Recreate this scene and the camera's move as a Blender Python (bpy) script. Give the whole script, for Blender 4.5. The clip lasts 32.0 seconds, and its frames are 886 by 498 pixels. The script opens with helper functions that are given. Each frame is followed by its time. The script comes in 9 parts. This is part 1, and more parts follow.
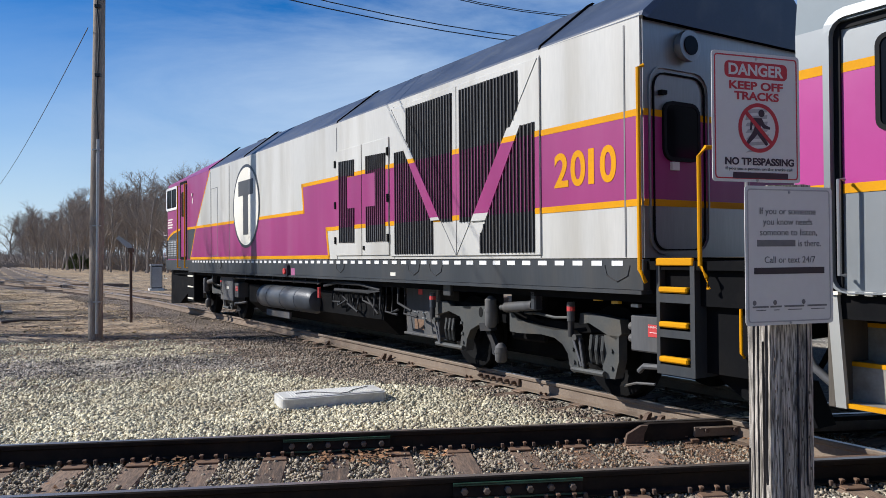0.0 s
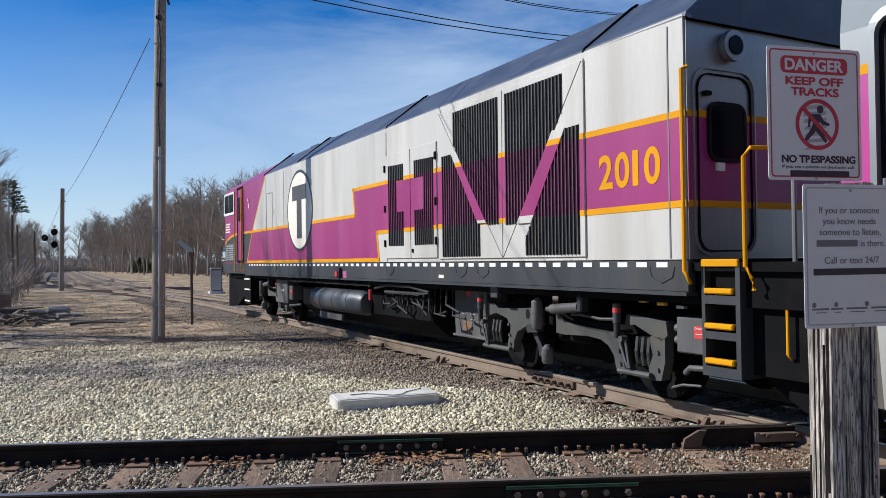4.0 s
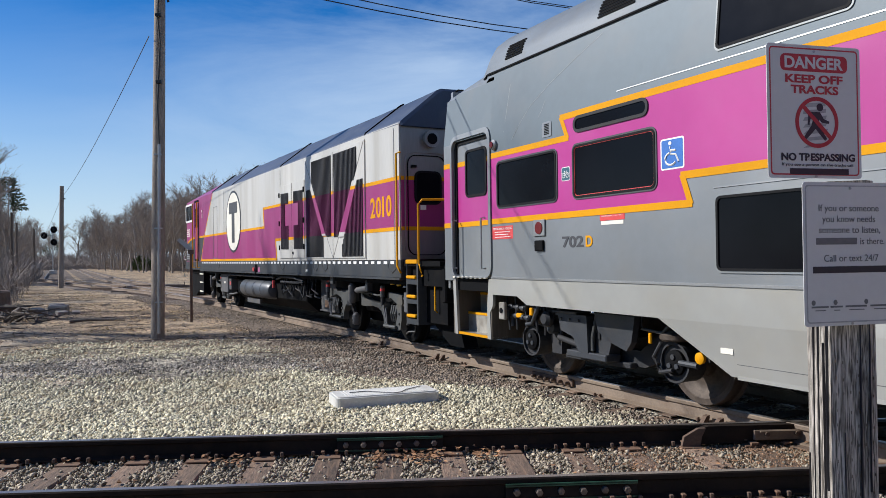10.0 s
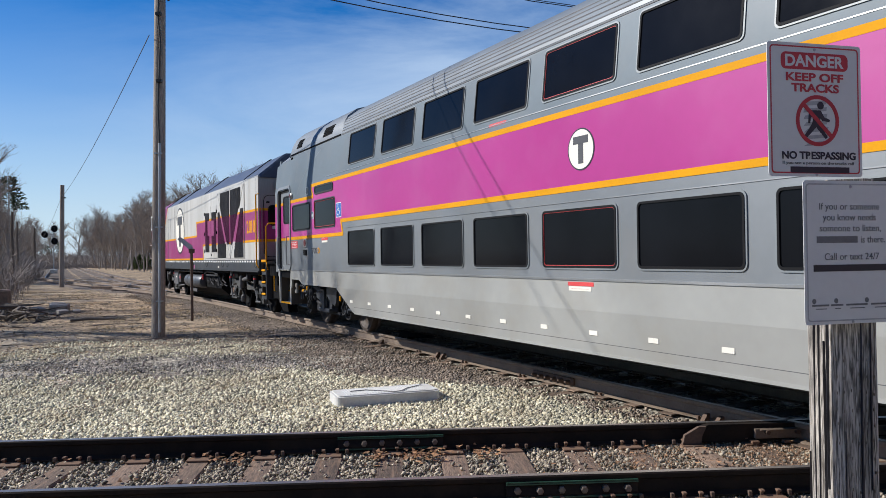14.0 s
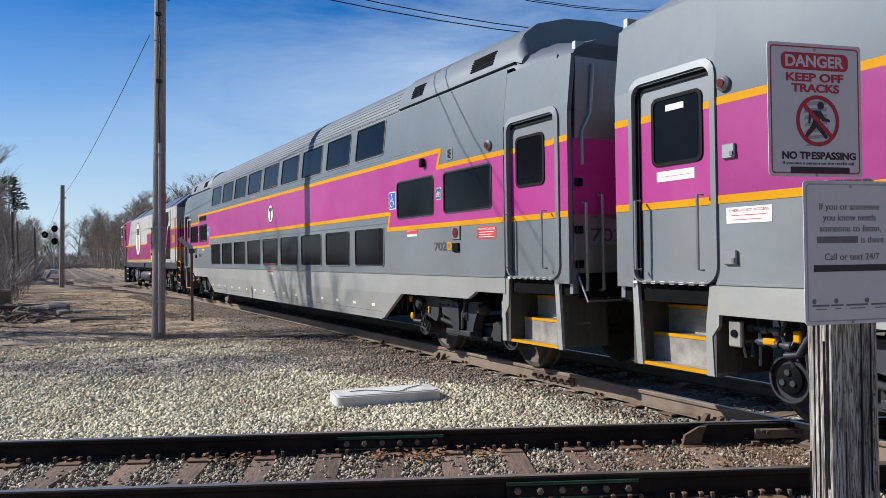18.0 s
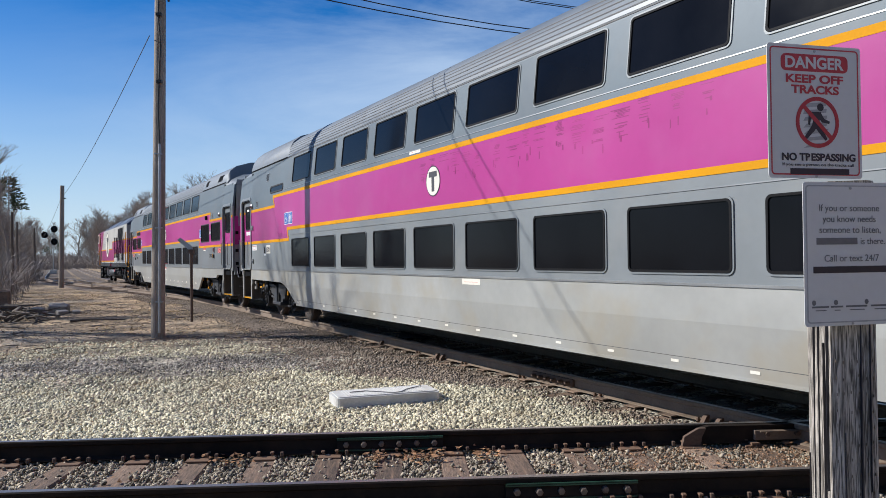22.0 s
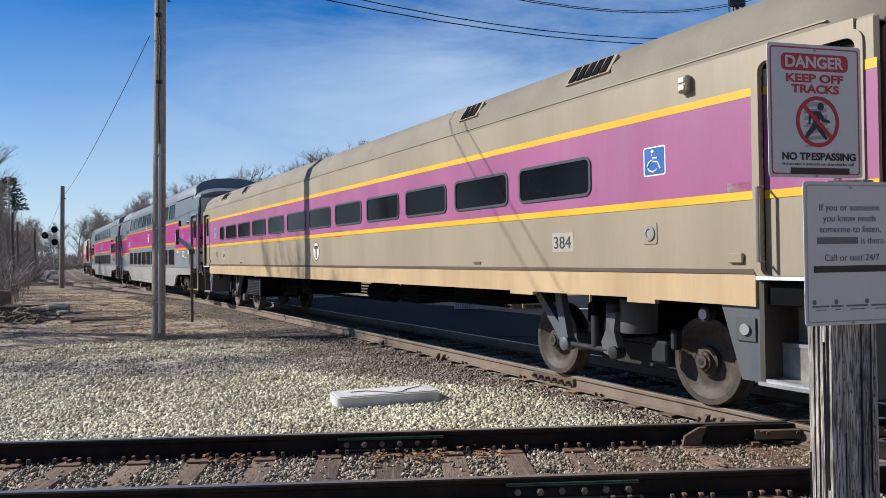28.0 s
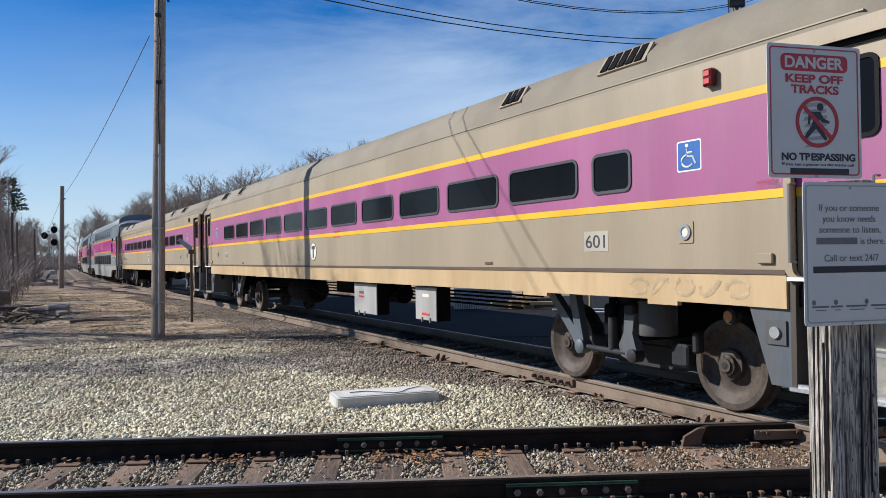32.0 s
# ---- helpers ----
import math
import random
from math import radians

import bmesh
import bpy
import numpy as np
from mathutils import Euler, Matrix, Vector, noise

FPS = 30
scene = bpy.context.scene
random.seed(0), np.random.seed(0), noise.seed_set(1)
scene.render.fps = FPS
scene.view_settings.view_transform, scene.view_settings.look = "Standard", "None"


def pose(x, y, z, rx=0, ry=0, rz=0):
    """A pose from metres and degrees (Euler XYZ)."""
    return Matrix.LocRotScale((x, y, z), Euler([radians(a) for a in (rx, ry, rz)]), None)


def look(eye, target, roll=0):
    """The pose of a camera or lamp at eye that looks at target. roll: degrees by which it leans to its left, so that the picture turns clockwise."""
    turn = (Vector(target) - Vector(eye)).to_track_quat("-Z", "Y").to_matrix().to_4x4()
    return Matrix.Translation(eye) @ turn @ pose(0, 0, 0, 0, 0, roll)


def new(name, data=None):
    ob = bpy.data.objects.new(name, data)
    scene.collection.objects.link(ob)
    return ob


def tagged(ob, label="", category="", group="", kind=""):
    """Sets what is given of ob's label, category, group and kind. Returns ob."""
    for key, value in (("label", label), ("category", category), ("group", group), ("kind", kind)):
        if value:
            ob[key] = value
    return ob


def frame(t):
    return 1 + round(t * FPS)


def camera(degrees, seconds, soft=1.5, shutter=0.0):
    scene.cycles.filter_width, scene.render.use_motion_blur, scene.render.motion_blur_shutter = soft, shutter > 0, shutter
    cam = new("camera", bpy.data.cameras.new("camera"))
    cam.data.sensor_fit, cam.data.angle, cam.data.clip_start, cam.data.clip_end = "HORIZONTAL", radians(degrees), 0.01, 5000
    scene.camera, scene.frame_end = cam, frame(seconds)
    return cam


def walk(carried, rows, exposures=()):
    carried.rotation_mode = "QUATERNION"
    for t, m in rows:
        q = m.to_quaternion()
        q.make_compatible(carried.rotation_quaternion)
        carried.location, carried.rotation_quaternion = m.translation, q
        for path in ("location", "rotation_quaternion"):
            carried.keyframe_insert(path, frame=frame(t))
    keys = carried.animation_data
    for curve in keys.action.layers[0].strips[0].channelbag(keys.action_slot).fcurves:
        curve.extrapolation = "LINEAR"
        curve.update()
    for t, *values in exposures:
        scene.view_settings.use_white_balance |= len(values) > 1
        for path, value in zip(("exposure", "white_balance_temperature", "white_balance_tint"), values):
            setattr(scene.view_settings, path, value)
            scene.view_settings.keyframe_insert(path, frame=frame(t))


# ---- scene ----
cam = camera(60.12, 32.0, soft=0.65)
EYE = 1.56
WALK = [(0.0, -4.042, 0.568, -0.484),
         (0.5, -4.047, 0.504, -0.556),
         (1.0, -4.039, 0.488, -0.517),
         (1.5, -4.044, 0.498, -0.535),
         (2.0, -4.107, 0.368, -0.700),
         (2.5, -1.274, -0.233, -0.395),
         (3.0, -0.199, 0.033, -0.589),
         (3.5, -0.010, 0.780, -0.781),
         (5.5, -0.015, 0.797, -0.752),
         (6.0, 0.015, 0.787, -0.570),
         (6.5, 0.013, 0.697, -0.534),
         (7.0, -0.004, 0.614, -0.625),
         (7.5, -0.041, 0.739, -0.646),
         (8.0, -0.031, 0.811, -0.611),
         (8.5, -0.021, 0.738, -0.626),
         (9.0, -0.021, 0.675, -0.628),
         (9.5, -0.021, 0.668, -0.646),
         (10.0, -0.042, 0.624, -0.764),
         (10.5, -0.002, 0.531, -0.822),
         (11.0, -0.014, 0.455, -0.936),
         (11.5, 0.002, 0.472, -0.846),
         (12.0, -0.005, 0.507, -0.837),
         (13.0, 0.001, 0.525, -0.811),
         (14.0, -0.003, 0.525, -0.811),
         (16.5, 0.019, 0.563, -0.772),
         (18.0, 0.007, 0.536, -0.804),
         (20.0, 0.003, 0.581, -0.767),
         (22.0, -0.016, 0.603, -0.725),
         (24.0, 0.002, 0.610, -0.755),
         (25.5, 0.005, 0.577, -0.807),
         (28.0, 0.006, 0.596, -0.798),
         (30.0, -0.003, 0.605, -0.746),
         (32.0, -0.019, 0.616, -0.778)]
walk(cam, [(t, pose(-0.018 if t < 2.4 else 0.0, 0, EYE, 90 + pitch, 0, yaw) @ pose(0, 0, 0, 0, 0, lean)) for t, yaw, pitch, lean in WALK],
     exposures=[(0.0, 0.0), (32.0, 0.0)])

# ---- light: clear winter sun from beyond the left-hand tree line, thin high cloud ----
SUN_TO = Vector((-0.986, 0.167, 0.65)).normalized()
sun = new("sun", bpy.data.lights.new("sun", "SUN"))
sun.data.energy, sun.data.angle, sun.data.color = 5.9, radians(0.53), (1.0, 0.98, 0.95)
sun.matrix_world = look((0, 0, 30), Vector((0, 0, 30)) - SUN_TO)

world = bpy.data.worlds.new("world")
scene.world = world
world.use_nodes = True
wn, wl = world.node_tree.nodes, world.node_tree.links
wn.clear()
w_out = wn.new("ShaderNodeOutputWorld")
w_bg = wn.new("ShaderNodeBackground")
w_sky = wn.new("ShaderNodeTexSky")
w_sky.sky_type, w_sky.sun_disc = "NISHITA", False
w_sky.sun_elevation = math.asin(SUN_TO.z)
w_sky.sun_rotation = math.atan2(SUN_TO.x, SUN_TO.y)
w_sky.air_density, w_sky.dust_density, w_sky.ozone_density = 1.0, 0.15, 4.0
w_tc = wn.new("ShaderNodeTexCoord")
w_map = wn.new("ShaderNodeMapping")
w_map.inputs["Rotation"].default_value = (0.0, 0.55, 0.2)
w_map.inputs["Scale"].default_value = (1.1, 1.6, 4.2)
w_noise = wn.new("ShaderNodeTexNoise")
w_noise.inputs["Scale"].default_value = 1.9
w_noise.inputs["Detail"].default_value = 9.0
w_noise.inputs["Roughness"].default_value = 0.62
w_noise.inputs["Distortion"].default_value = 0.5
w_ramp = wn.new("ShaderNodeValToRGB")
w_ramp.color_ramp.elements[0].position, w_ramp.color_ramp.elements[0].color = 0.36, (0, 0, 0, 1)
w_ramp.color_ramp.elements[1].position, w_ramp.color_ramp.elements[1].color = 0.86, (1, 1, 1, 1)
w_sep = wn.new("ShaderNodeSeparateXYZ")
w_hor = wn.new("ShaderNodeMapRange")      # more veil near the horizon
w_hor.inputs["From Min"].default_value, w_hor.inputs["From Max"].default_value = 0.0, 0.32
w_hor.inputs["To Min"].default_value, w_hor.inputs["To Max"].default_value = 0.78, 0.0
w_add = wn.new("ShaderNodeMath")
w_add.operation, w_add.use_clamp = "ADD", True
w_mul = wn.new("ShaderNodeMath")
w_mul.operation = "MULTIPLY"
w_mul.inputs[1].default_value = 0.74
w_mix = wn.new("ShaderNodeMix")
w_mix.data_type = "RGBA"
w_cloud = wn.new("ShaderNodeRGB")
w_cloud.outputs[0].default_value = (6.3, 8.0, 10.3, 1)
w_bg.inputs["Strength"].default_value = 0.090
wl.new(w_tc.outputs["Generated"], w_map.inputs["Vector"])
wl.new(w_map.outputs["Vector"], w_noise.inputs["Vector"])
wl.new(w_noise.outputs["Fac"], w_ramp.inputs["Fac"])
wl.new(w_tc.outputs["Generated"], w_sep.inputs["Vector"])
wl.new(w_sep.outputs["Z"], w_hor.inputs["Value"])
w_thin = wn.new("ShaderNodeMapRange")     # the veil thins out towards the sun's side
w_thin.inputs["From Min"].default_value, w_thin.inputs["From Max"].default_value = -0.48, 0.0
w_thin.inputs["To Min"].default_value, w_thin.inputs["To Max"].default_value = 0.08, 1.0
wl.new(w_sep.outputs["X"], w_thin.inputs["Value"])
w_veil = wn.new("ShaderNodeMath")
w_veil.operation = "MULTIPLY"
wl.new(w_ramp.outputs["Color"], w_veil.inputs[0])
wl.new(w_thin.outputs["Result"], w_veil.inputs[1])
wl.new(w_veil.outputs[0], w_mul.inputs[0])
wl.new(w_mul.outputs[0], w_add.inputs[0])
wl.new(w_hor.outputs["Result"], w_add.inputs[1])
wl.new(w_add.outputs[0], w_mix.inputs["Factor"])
w_hsv = wn.new("ShaderNodeHueSaturation")
w_hsv.inputs["Hue"].default_value = 0.512
w_hsv.inputs["Saturation"].default_value, w_hsv.inputs["Value"].default_value = 1.58, 1.20
wl.new(w_sky.outputs["Color"], w_hsv.inputs["Color"])
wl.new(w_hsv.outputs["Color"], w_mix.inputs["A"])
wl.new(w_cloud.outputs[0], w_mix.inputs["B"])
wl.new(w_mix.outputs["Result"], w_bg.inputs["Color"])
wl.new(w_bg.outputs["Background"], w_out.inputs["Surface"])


# ---- materials ----
def material(name, color, rough=0.6, metal=0.0, spots=0.25, grain=0.12, scale=1.2, fine=40.0, bump=0.0, dirt=None, dirt_amount=0.0,
             streak=False, island=0.0, coat=0.0, spec=0.5, stretch=None, crisp=1.0):
    """Painted or raw surface: base colour, broad stains, fine grain, optional streaks and relief."""
    m = bpy.data.materials.new(name)
    m.use_nodes = True
    n, l = m.node_tree.nodes, m.node_tree.links
    b = n["Principled BSDF"]
    b.inputs["Roughness"].default_value, b.inputs["Metallic"].default_value = rough, metal
    b.inputs["Coat Weight"].default_value = coat
    b.inputs["Specular IOR Level"].default_value = spec
    tc = n.new("ShaderNodeTexCoord")
    mp = n.new("ShaderNodeMapping")
    l.new(tc.outputs["Object"], mp.inputs["Vector"])
    if stretch:
        mp.inputs["Scale"].default_value = stretch
    elif streak:
        mp.inputs["Scale"].default_value = (1.0, 1.0, 0.12)
    big, small = n.new("ShaderNodeTexNoise"), n.new("ShaderNodeTexNoise")
    for t, s, d in ((big, scale, 5.0), (small, fine, 3.0)):
        t.inputs["Scale"].default_value, t.inputs["Detail"].default_value = s, d
        l.new(mp.outputs["Vector"], t.inputs["Vector"])
    v1 = n.new("ShaderNodeMapRange")
    v1.inputs["From Min"].default_value, v1.inputs["From Max"].default_value = 0.3, 0.7
    v1.inputs["To Min"].default_value, v1.inputs["To Max"].default_value = 1 - spots, 1 + spots * 0.6
    v2 = n.new("ShaderNodeMapRange")
    v2.inputs["From Min"].default_value, v2.inputs["From Max"].default_value = 0.5 - 0.25 / crisp, 0.5 + 0.25 / crisp
    v2.inputs["To Min"].default_value, v2.inputs["To Max"].default_value = 1 - grain, 1 + grain
    l.new(big.outputs["Fac"], v1.inputs["Value"])
    l.new(small.outputs["Fac"], v2.inputs["Value"])
    mul = n.new("ShaderNodeMath")
    mul.operation = "MULTIPLY"
    l.new(v1.outputs["Result"], mul.inputs[0])
    l.new(v2.outputs["Result"], mul.inputs[1])
    last = mul.outputs[0]
    if island:
        geo, obi, ad, mr, m2 = (n.new(k) for k in ("ShaderNodeNewGeometry", "ShaderNodeObjectInfo", "ShaderNodeMath", "ShaderNodeMapRange", "ShaderNodeMath"))
        ad.operation, m2.operation = "ADD", "MULTIPLY"
        fr = n.new("ShaderNodeMath")
        fr.operation = "FRACT"
        l.new(geo.outputs["Random Per Island"], ad.inputs[0])
        l.new(obi.outputs["Random"], ad.inputs[1])
        l.new(ad.outputs[0], fr.inputs[0])
        mr.inputs["To Min"].default_value, mr.inputs["To Max"].default_value = 1 - island, 1 + island
        l.new(fr.outputs[0], mr.inputs["Value"])
        l.new(mr.outputs["Result"], m2.inputs[0])
        l.new(last, m2.inputs[1])
        last = m2.outputs[0]
    base = n.new("ShaderNodeVectorMath")
    base.operation = "SCALE"
    base.inputs[0].default_value = color[:3]
    l.new(last, base.inputs["Scale"])
    col = base.outputs["Vector"]
    if dirt:
        dn, dr, mx = n.new("ShaderNodeTexNoise"), n.new("ShaderNodeMapRange"), n.new("ShaderNodeMix")
        dn.inputs["Scale"].default_value, dn.inputs["Detail"].default_value = scale * 2.7, 8.0
        l.new(mp.outputs["Vector"], dn.inputs["Vector"])
        dr.inputs["From Min"].default_value, dr.inputs["From Max"].default_value = 0.48, 0.72
        dr.inputs["To Max"].default_value = dirt_amount
        l.new(dn.outputs["Fac"], dr.inputs["Value"])
        mx.data_type = "RGBA"
        l.new(dr.outputs["Result"], mx.inputs["Factor"])
        l.new(col, mx.inputs["A"])
        mx.inputs["B"].default_value = (*dirt, 1)
        col = mx.outputs["Result"]
    l.new(col, b.inputs["Base Color"])
    rr = n.new("ShaderNodeMapRange")
    rr.inputs["To Min"].default_value, rr.inputs["To Max"].default_value = max(0.03, rough - 0.12), min(1.0, rough + 0.14)
    l.new(big.outputs["Fac"], rr.inputs["Value"])
    l.new(rr.outputs["Result"], b.inputs["Roughness"])
    if bump:
        bp = n.new("ShaderNodeBump")
        bp.inputs["Strength"].default_value, bp.inputs["Distance"].default_value = 0.6, bump
        l.new(small.outputs["Fac"], bp.inputs["Height"])
        l.new(bp.outputs["Normal"], b.inputs["Normal"])
    return m


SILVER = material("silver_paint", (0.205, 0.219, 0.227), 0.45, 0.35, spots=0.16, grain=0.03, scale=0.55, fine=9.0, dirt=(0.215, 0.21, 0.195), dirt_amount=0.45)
# upper silver: its darker, sky-blue look in the light is put into the colour
BLUE_GREY = material("sky_toned_upper_silver", (0.104, 0.135, 0.155), 0.55, 0.1, spots=0.18, grain=0.04, scale=0.55, fine=9.0, dirt=(0.14, 0.148, 0.152), dirt_amount=0.5)
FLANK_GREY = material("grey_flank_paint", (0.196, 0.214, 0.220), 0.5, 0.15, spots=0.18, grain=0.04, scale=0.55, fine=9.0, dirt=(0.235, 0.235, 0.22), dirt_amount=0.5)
# skirts: stronger light on them painted as a paler silver, dust stains besides
SILVER_LOW = material("lit_silver_skirt", (0.355, 0.352, 0.325), 0.48, 0.3, spots=0.14, grain=0.025, scale=0.6, fine=9.0, dirt=(0.31, 0.285, 0.23), dirt_amount=0.45)
SILVER_DIRTY_LIT = material("dusty_skirt_with_glare", (0.375, 0.374, 0.348), 0.45, 0.25, spots=0.18, grain=0.04, scale=0.6, fine=9.0, dirt=(0.36, 0.31, 0.22), dirt_amount=0.6)
RIM = material("grey_window_rubber", (0.055, 0.056, 0.06), 0.5, spots=0.15, spec=0.4)
STEEL = material("bare_steel", (0.33, 0.33, 0.325), 0.38, 0.75, spots=0.15, grain=0.06, streak=True)
WHITE_HOOD = material("white_hood_paint", (0.51, 0.495, 0.455), 0.42, spots=0.12, grain=0.05, scale=0.9, streak=True, dirt=(0.33, 0.30, 0.245), dirt_amount=0.55)
PURPLE = material("purple_paint", (0.41, 0.027, 0.21), 0.36, spots=0.08, grain=0.02, scale=0.5, fine=9.0, dirt=(0.44, 0.10, 0.27), dirt_amount=0.3, coat=0.1)
PURPLE_LOCO = material("deep_purple_paint", (0.285, 0.021, 0.135), 0.38, spots=0.12, grain=0.04, scale=0.7, fine=9.0, streak=True, dirt=(0.34, 0.085, 0.20), dirt_amount=0.4)
PURPLE_OLD = material("faded_purple_paint", (0.335, 0.088, 0.205), 0.5, spots=0.12, grain=0.04, scale=0.8, streak=True, dirt=(0.37, 0.165, 0.25), dirt_amount=0.35)
YELLOW = material("yellow_paint", (0.66, 0.29, 0.003), 0.6, spots=0.12, grain=0.04, spec=0.12)
YELLOW_OLD = material("old_yellow_paint", (0.78, 0.44, 0.012), 0.45, spots=0.14, grain=0.04)
TAN = material("tan_car_paint", (0.345, 0.277, 0.185), 0.5, 0.05, spots=0.14, grain=0.04, scale=0.6, streak=True, dirt=(0.25, 0.195, 0.12), dirt_amount=0.5)
TAN_ROOF = material("dusty_tan_roof", (0.265, 0.228, 0.172), 0.75, spots=0.18, grain=0.06, scale=0.7, dirt=(0.20, 0.165, 0.12), dirt_amount=0.5, spec=0.2)
CREAM = material("cream_skirt_paint", (0.54, 0.38, 0.20), 0.55, spots=0.16, grain=0.05, scale=0.8, streak=True, dirt=(0.38, 0.24, 0.115), dirt_amount=0.6)
NAVY = material("navy_roof_paint", (0.035, 0.05, 0.085), 0.45, spots=0.3, grain=0.08, dirt=(0.10, 0.11, 0.12), dirt_amount=0.4)
ROOF = material("grey_roof", (0.138, 0.160, 0.182), 0.6, 0.15, spots=0.15, grain=0.06, dirt=(0.135, 0.138, 0.138), dirt_amount=0.4)
# black paint taken darker still, so that underbody shade is in the colour
CHASSIS = material("chassis_black_with_shade", (0.006, 0.0063, 0.0072), 0.75, spots=0.3, grain=0.15, dirt=(0.016, 0.014, 0.012), dirt_amount=0.5, spec=0.06)
BOGIE_PLATE = material("oily_bogie_plate", (0.034, 0.038, 0.045), 0.5, spots=0.35, grain=0.15, dirt=(0.05, 0.042, 0.034), dirt_amount=0.5, spec=0.4)
BOGIE = material("bogie_grey", (0.034, 0.035, 0.038), 0.68, spots=0.3, grain=0.15, dirt=(0.055, 0.044, 0.034), dirt_amount=0.5, spec=0.2)
SILL = material("frame_black_paint", (0.034, 0.039, 0.045), 0.45, spots=0.25, grain=0.12, dirt=(0.065, 0.06, 0.052), dirt_amount=0.45, streak=True, spec=0.35)
CASE = material("grey_equipment_paint", (0.095, 0.096, 0.10), 0.6, spots=0.3, grain=0.1, dirt=(0.15, 0.125, 0.095), dirt_amount=0.5, streak=True, spec=0.3)
TANK = material("tank_slate_paint", (0.05, 0.058, 0.07), 0.42, spots=0.3, grain=0.1, dirt=(0.11, 0.10, 0.085), dirt_amount=0.5, spec=0.4)
SLATE = material("slate_blue_paint", (0.085, 0.10, 0.115), 0.55, spots=0.3, grain=0.1, dirt=(0.15, 0.13, 0.10), dirt_amount=0.4, streak=True)
LOCO_GREY = material("locomotive_bogie_grey", (0.068, 0.071, 0.069), 0.6, spots=0.3, grain=0.12, dirt=(0.11, 0.09, 0.065), dirt_amount=0.5, spec=0.3)
TAN_STAIN = material("faded_scrawl", (0.45, 0.325, 0.185), 0.6, spots=0.3, scale=6.0)
PURPLE_NEW = material("fresh_purple_paint", (0.325, 0.018, 0.165), 0.34, spots=0.12, grain=0.03, scale=0.6, fine=9.0, dirt=(0.40, 0.06, 0.23), dirt_amount=0.35, coat=0.1)
PURPLE_RUBBED = material("rubbed_purple_paint", (0.315, 0.019, 0.155), 0.4, spots=0.25, grain=0.06, scale=1.5, fine=14.0)
PURPLE_SLAT = material("dark_purple_slat", (0.16, 0.016, 0.085), 0.6, spots=0.2, grain=0.05)
TAN_PLATE = material("pale_number_patch", (0.43, 0.385, 0.31), 0.55, spots=0.12, grain=0.04)
WELL = material("dirty_step_well", (0.10, 0.085, 0.068), 0.6, 0.2, spots=0.4, grain=0.15, dirt=(0.05, 0.038, 0.028), dirt_amount=0.7, streak=True, spec=0.3)
RISER = material("worn_step_sheet", (0.34, 0.32, 0.28), 0.5, 0.3, spots=0.3, grain=0.1, dirt=(0.16, 0.13, 0.10), dirt_amount=0.6, scale=3.0)
BOXGREY = material("dull_box_paint", (0.40, 0.39, 0.365), 0.55, 0.15, spots=0.15, grain=0.05, dirt=(0.26, 0.23, 0.19), dirt_amount=0.4, streak=True)
BROWN = material("brown_belt", (0.10, 0.065, 0.045), 0.6)
WHEEL = material("wheel_steel", (0.088, 0.068, 0.055), 0.6, 0.15, spots=0.35, grain=0.15, dirt=(0.04, 0.03, 0.024), dirt_amount=0.7, spec=0.25, scale=5.0)
BLACK = material("black_rubber", (0.009, 0.009, 0.010), 0.65, spec=0.12)
GLASS = material("tinted_glass", (0.006, 0.0068, 0.009), 0.06, spots=0.3, grain=0.05, spec=0.08)
RED = material("red_label", (0.62, 0.05, 0.05), 0.5)
WHITE = material("white_paint", (0.78, 0.78, 0.76), 0.5, spots=0.08, grain=0.04, dirt=(0.55, 0.5, 0.42), dirt_amount=0.3)
CREAM_WHITE = material("logo_white", (0.74, 0.70, 0.60), 0.5, spots=0.1, grain=0.03)
BLUE = material("blue_sign", (0.02, 0.13, 0.42), 0.45)
TEAL = material("teal_sign", (0.02, 0.10, 0.13), 0.45)
CHARCOAL = material("charcoal_lettering", (0.05, 0.05, 0.055), 0.5)
MAROON_LAMP = material("dark_red_lens", (0.12, 0.008, 0.008), 0.3, spec=0.3)
AMBER = material("amber_lens", (0.36, 0.12, 0.02), 0.3)
DEADWOOD = material("dark_dead_wood", (0.105, 0.08, 0.06), 0.9, spots=0.35, grain=0.3, bump=0.006, island=0.3)
RAIL = material("rusty_rail", (0.22, 0.165, 0.12), 0.7, 0.1, spots=0.25, grain=0.15, bump=0.002, dirt=(0.14, 0.09, 0.06), dirt_amount=0.6)
# crossing rails: shade on their near side is painted in as near-black
RAIL_DARK = material("shade_dark_rail", (0.020, 0.0145, 0.0115), 0.75, 0.1, spots=0.35, grain=0.2, bump=0.002, dirt=(0.06, 0.038, 0.024), dirt_amount=0.5, spec=0.2)
RAILTOP = material("worn_rail_head", (0.32, 0.27, 0.23), 0.35, 0.7, spots=0.2, grain=0.08)
TIE = material("weathered_tie", (0.165, 0.112, 0.078), 0.9, spots=0.4, grain=0.45, fine=18.0, bump=0.008, dirt=(0.30, 0.185, 0.115), dirt_amount=0.6, island=0.5, stretch=(8.0, 0.8, 8.0), crisp=1.5)
PLATE = material("rusty_plate", (0.17, 0.10, 0.062), 0.75, 0.1, spots=0.3, grain=0.2, bump=0.002)
NUT = material("dusty_steel_nut", (0.20, 0.155, 0.12), 0.7, 0.3, spots=0.3, grain=0.2, scale=8.0)
GREEN_BAR = material("green_insulated_bar", (0.018, 0.075, 0.045), 0.45, spots=0.4, grain=0.2, dirt=(0.03, 0.026, 0.02), dirt_amount=0.6, scale=4.0)
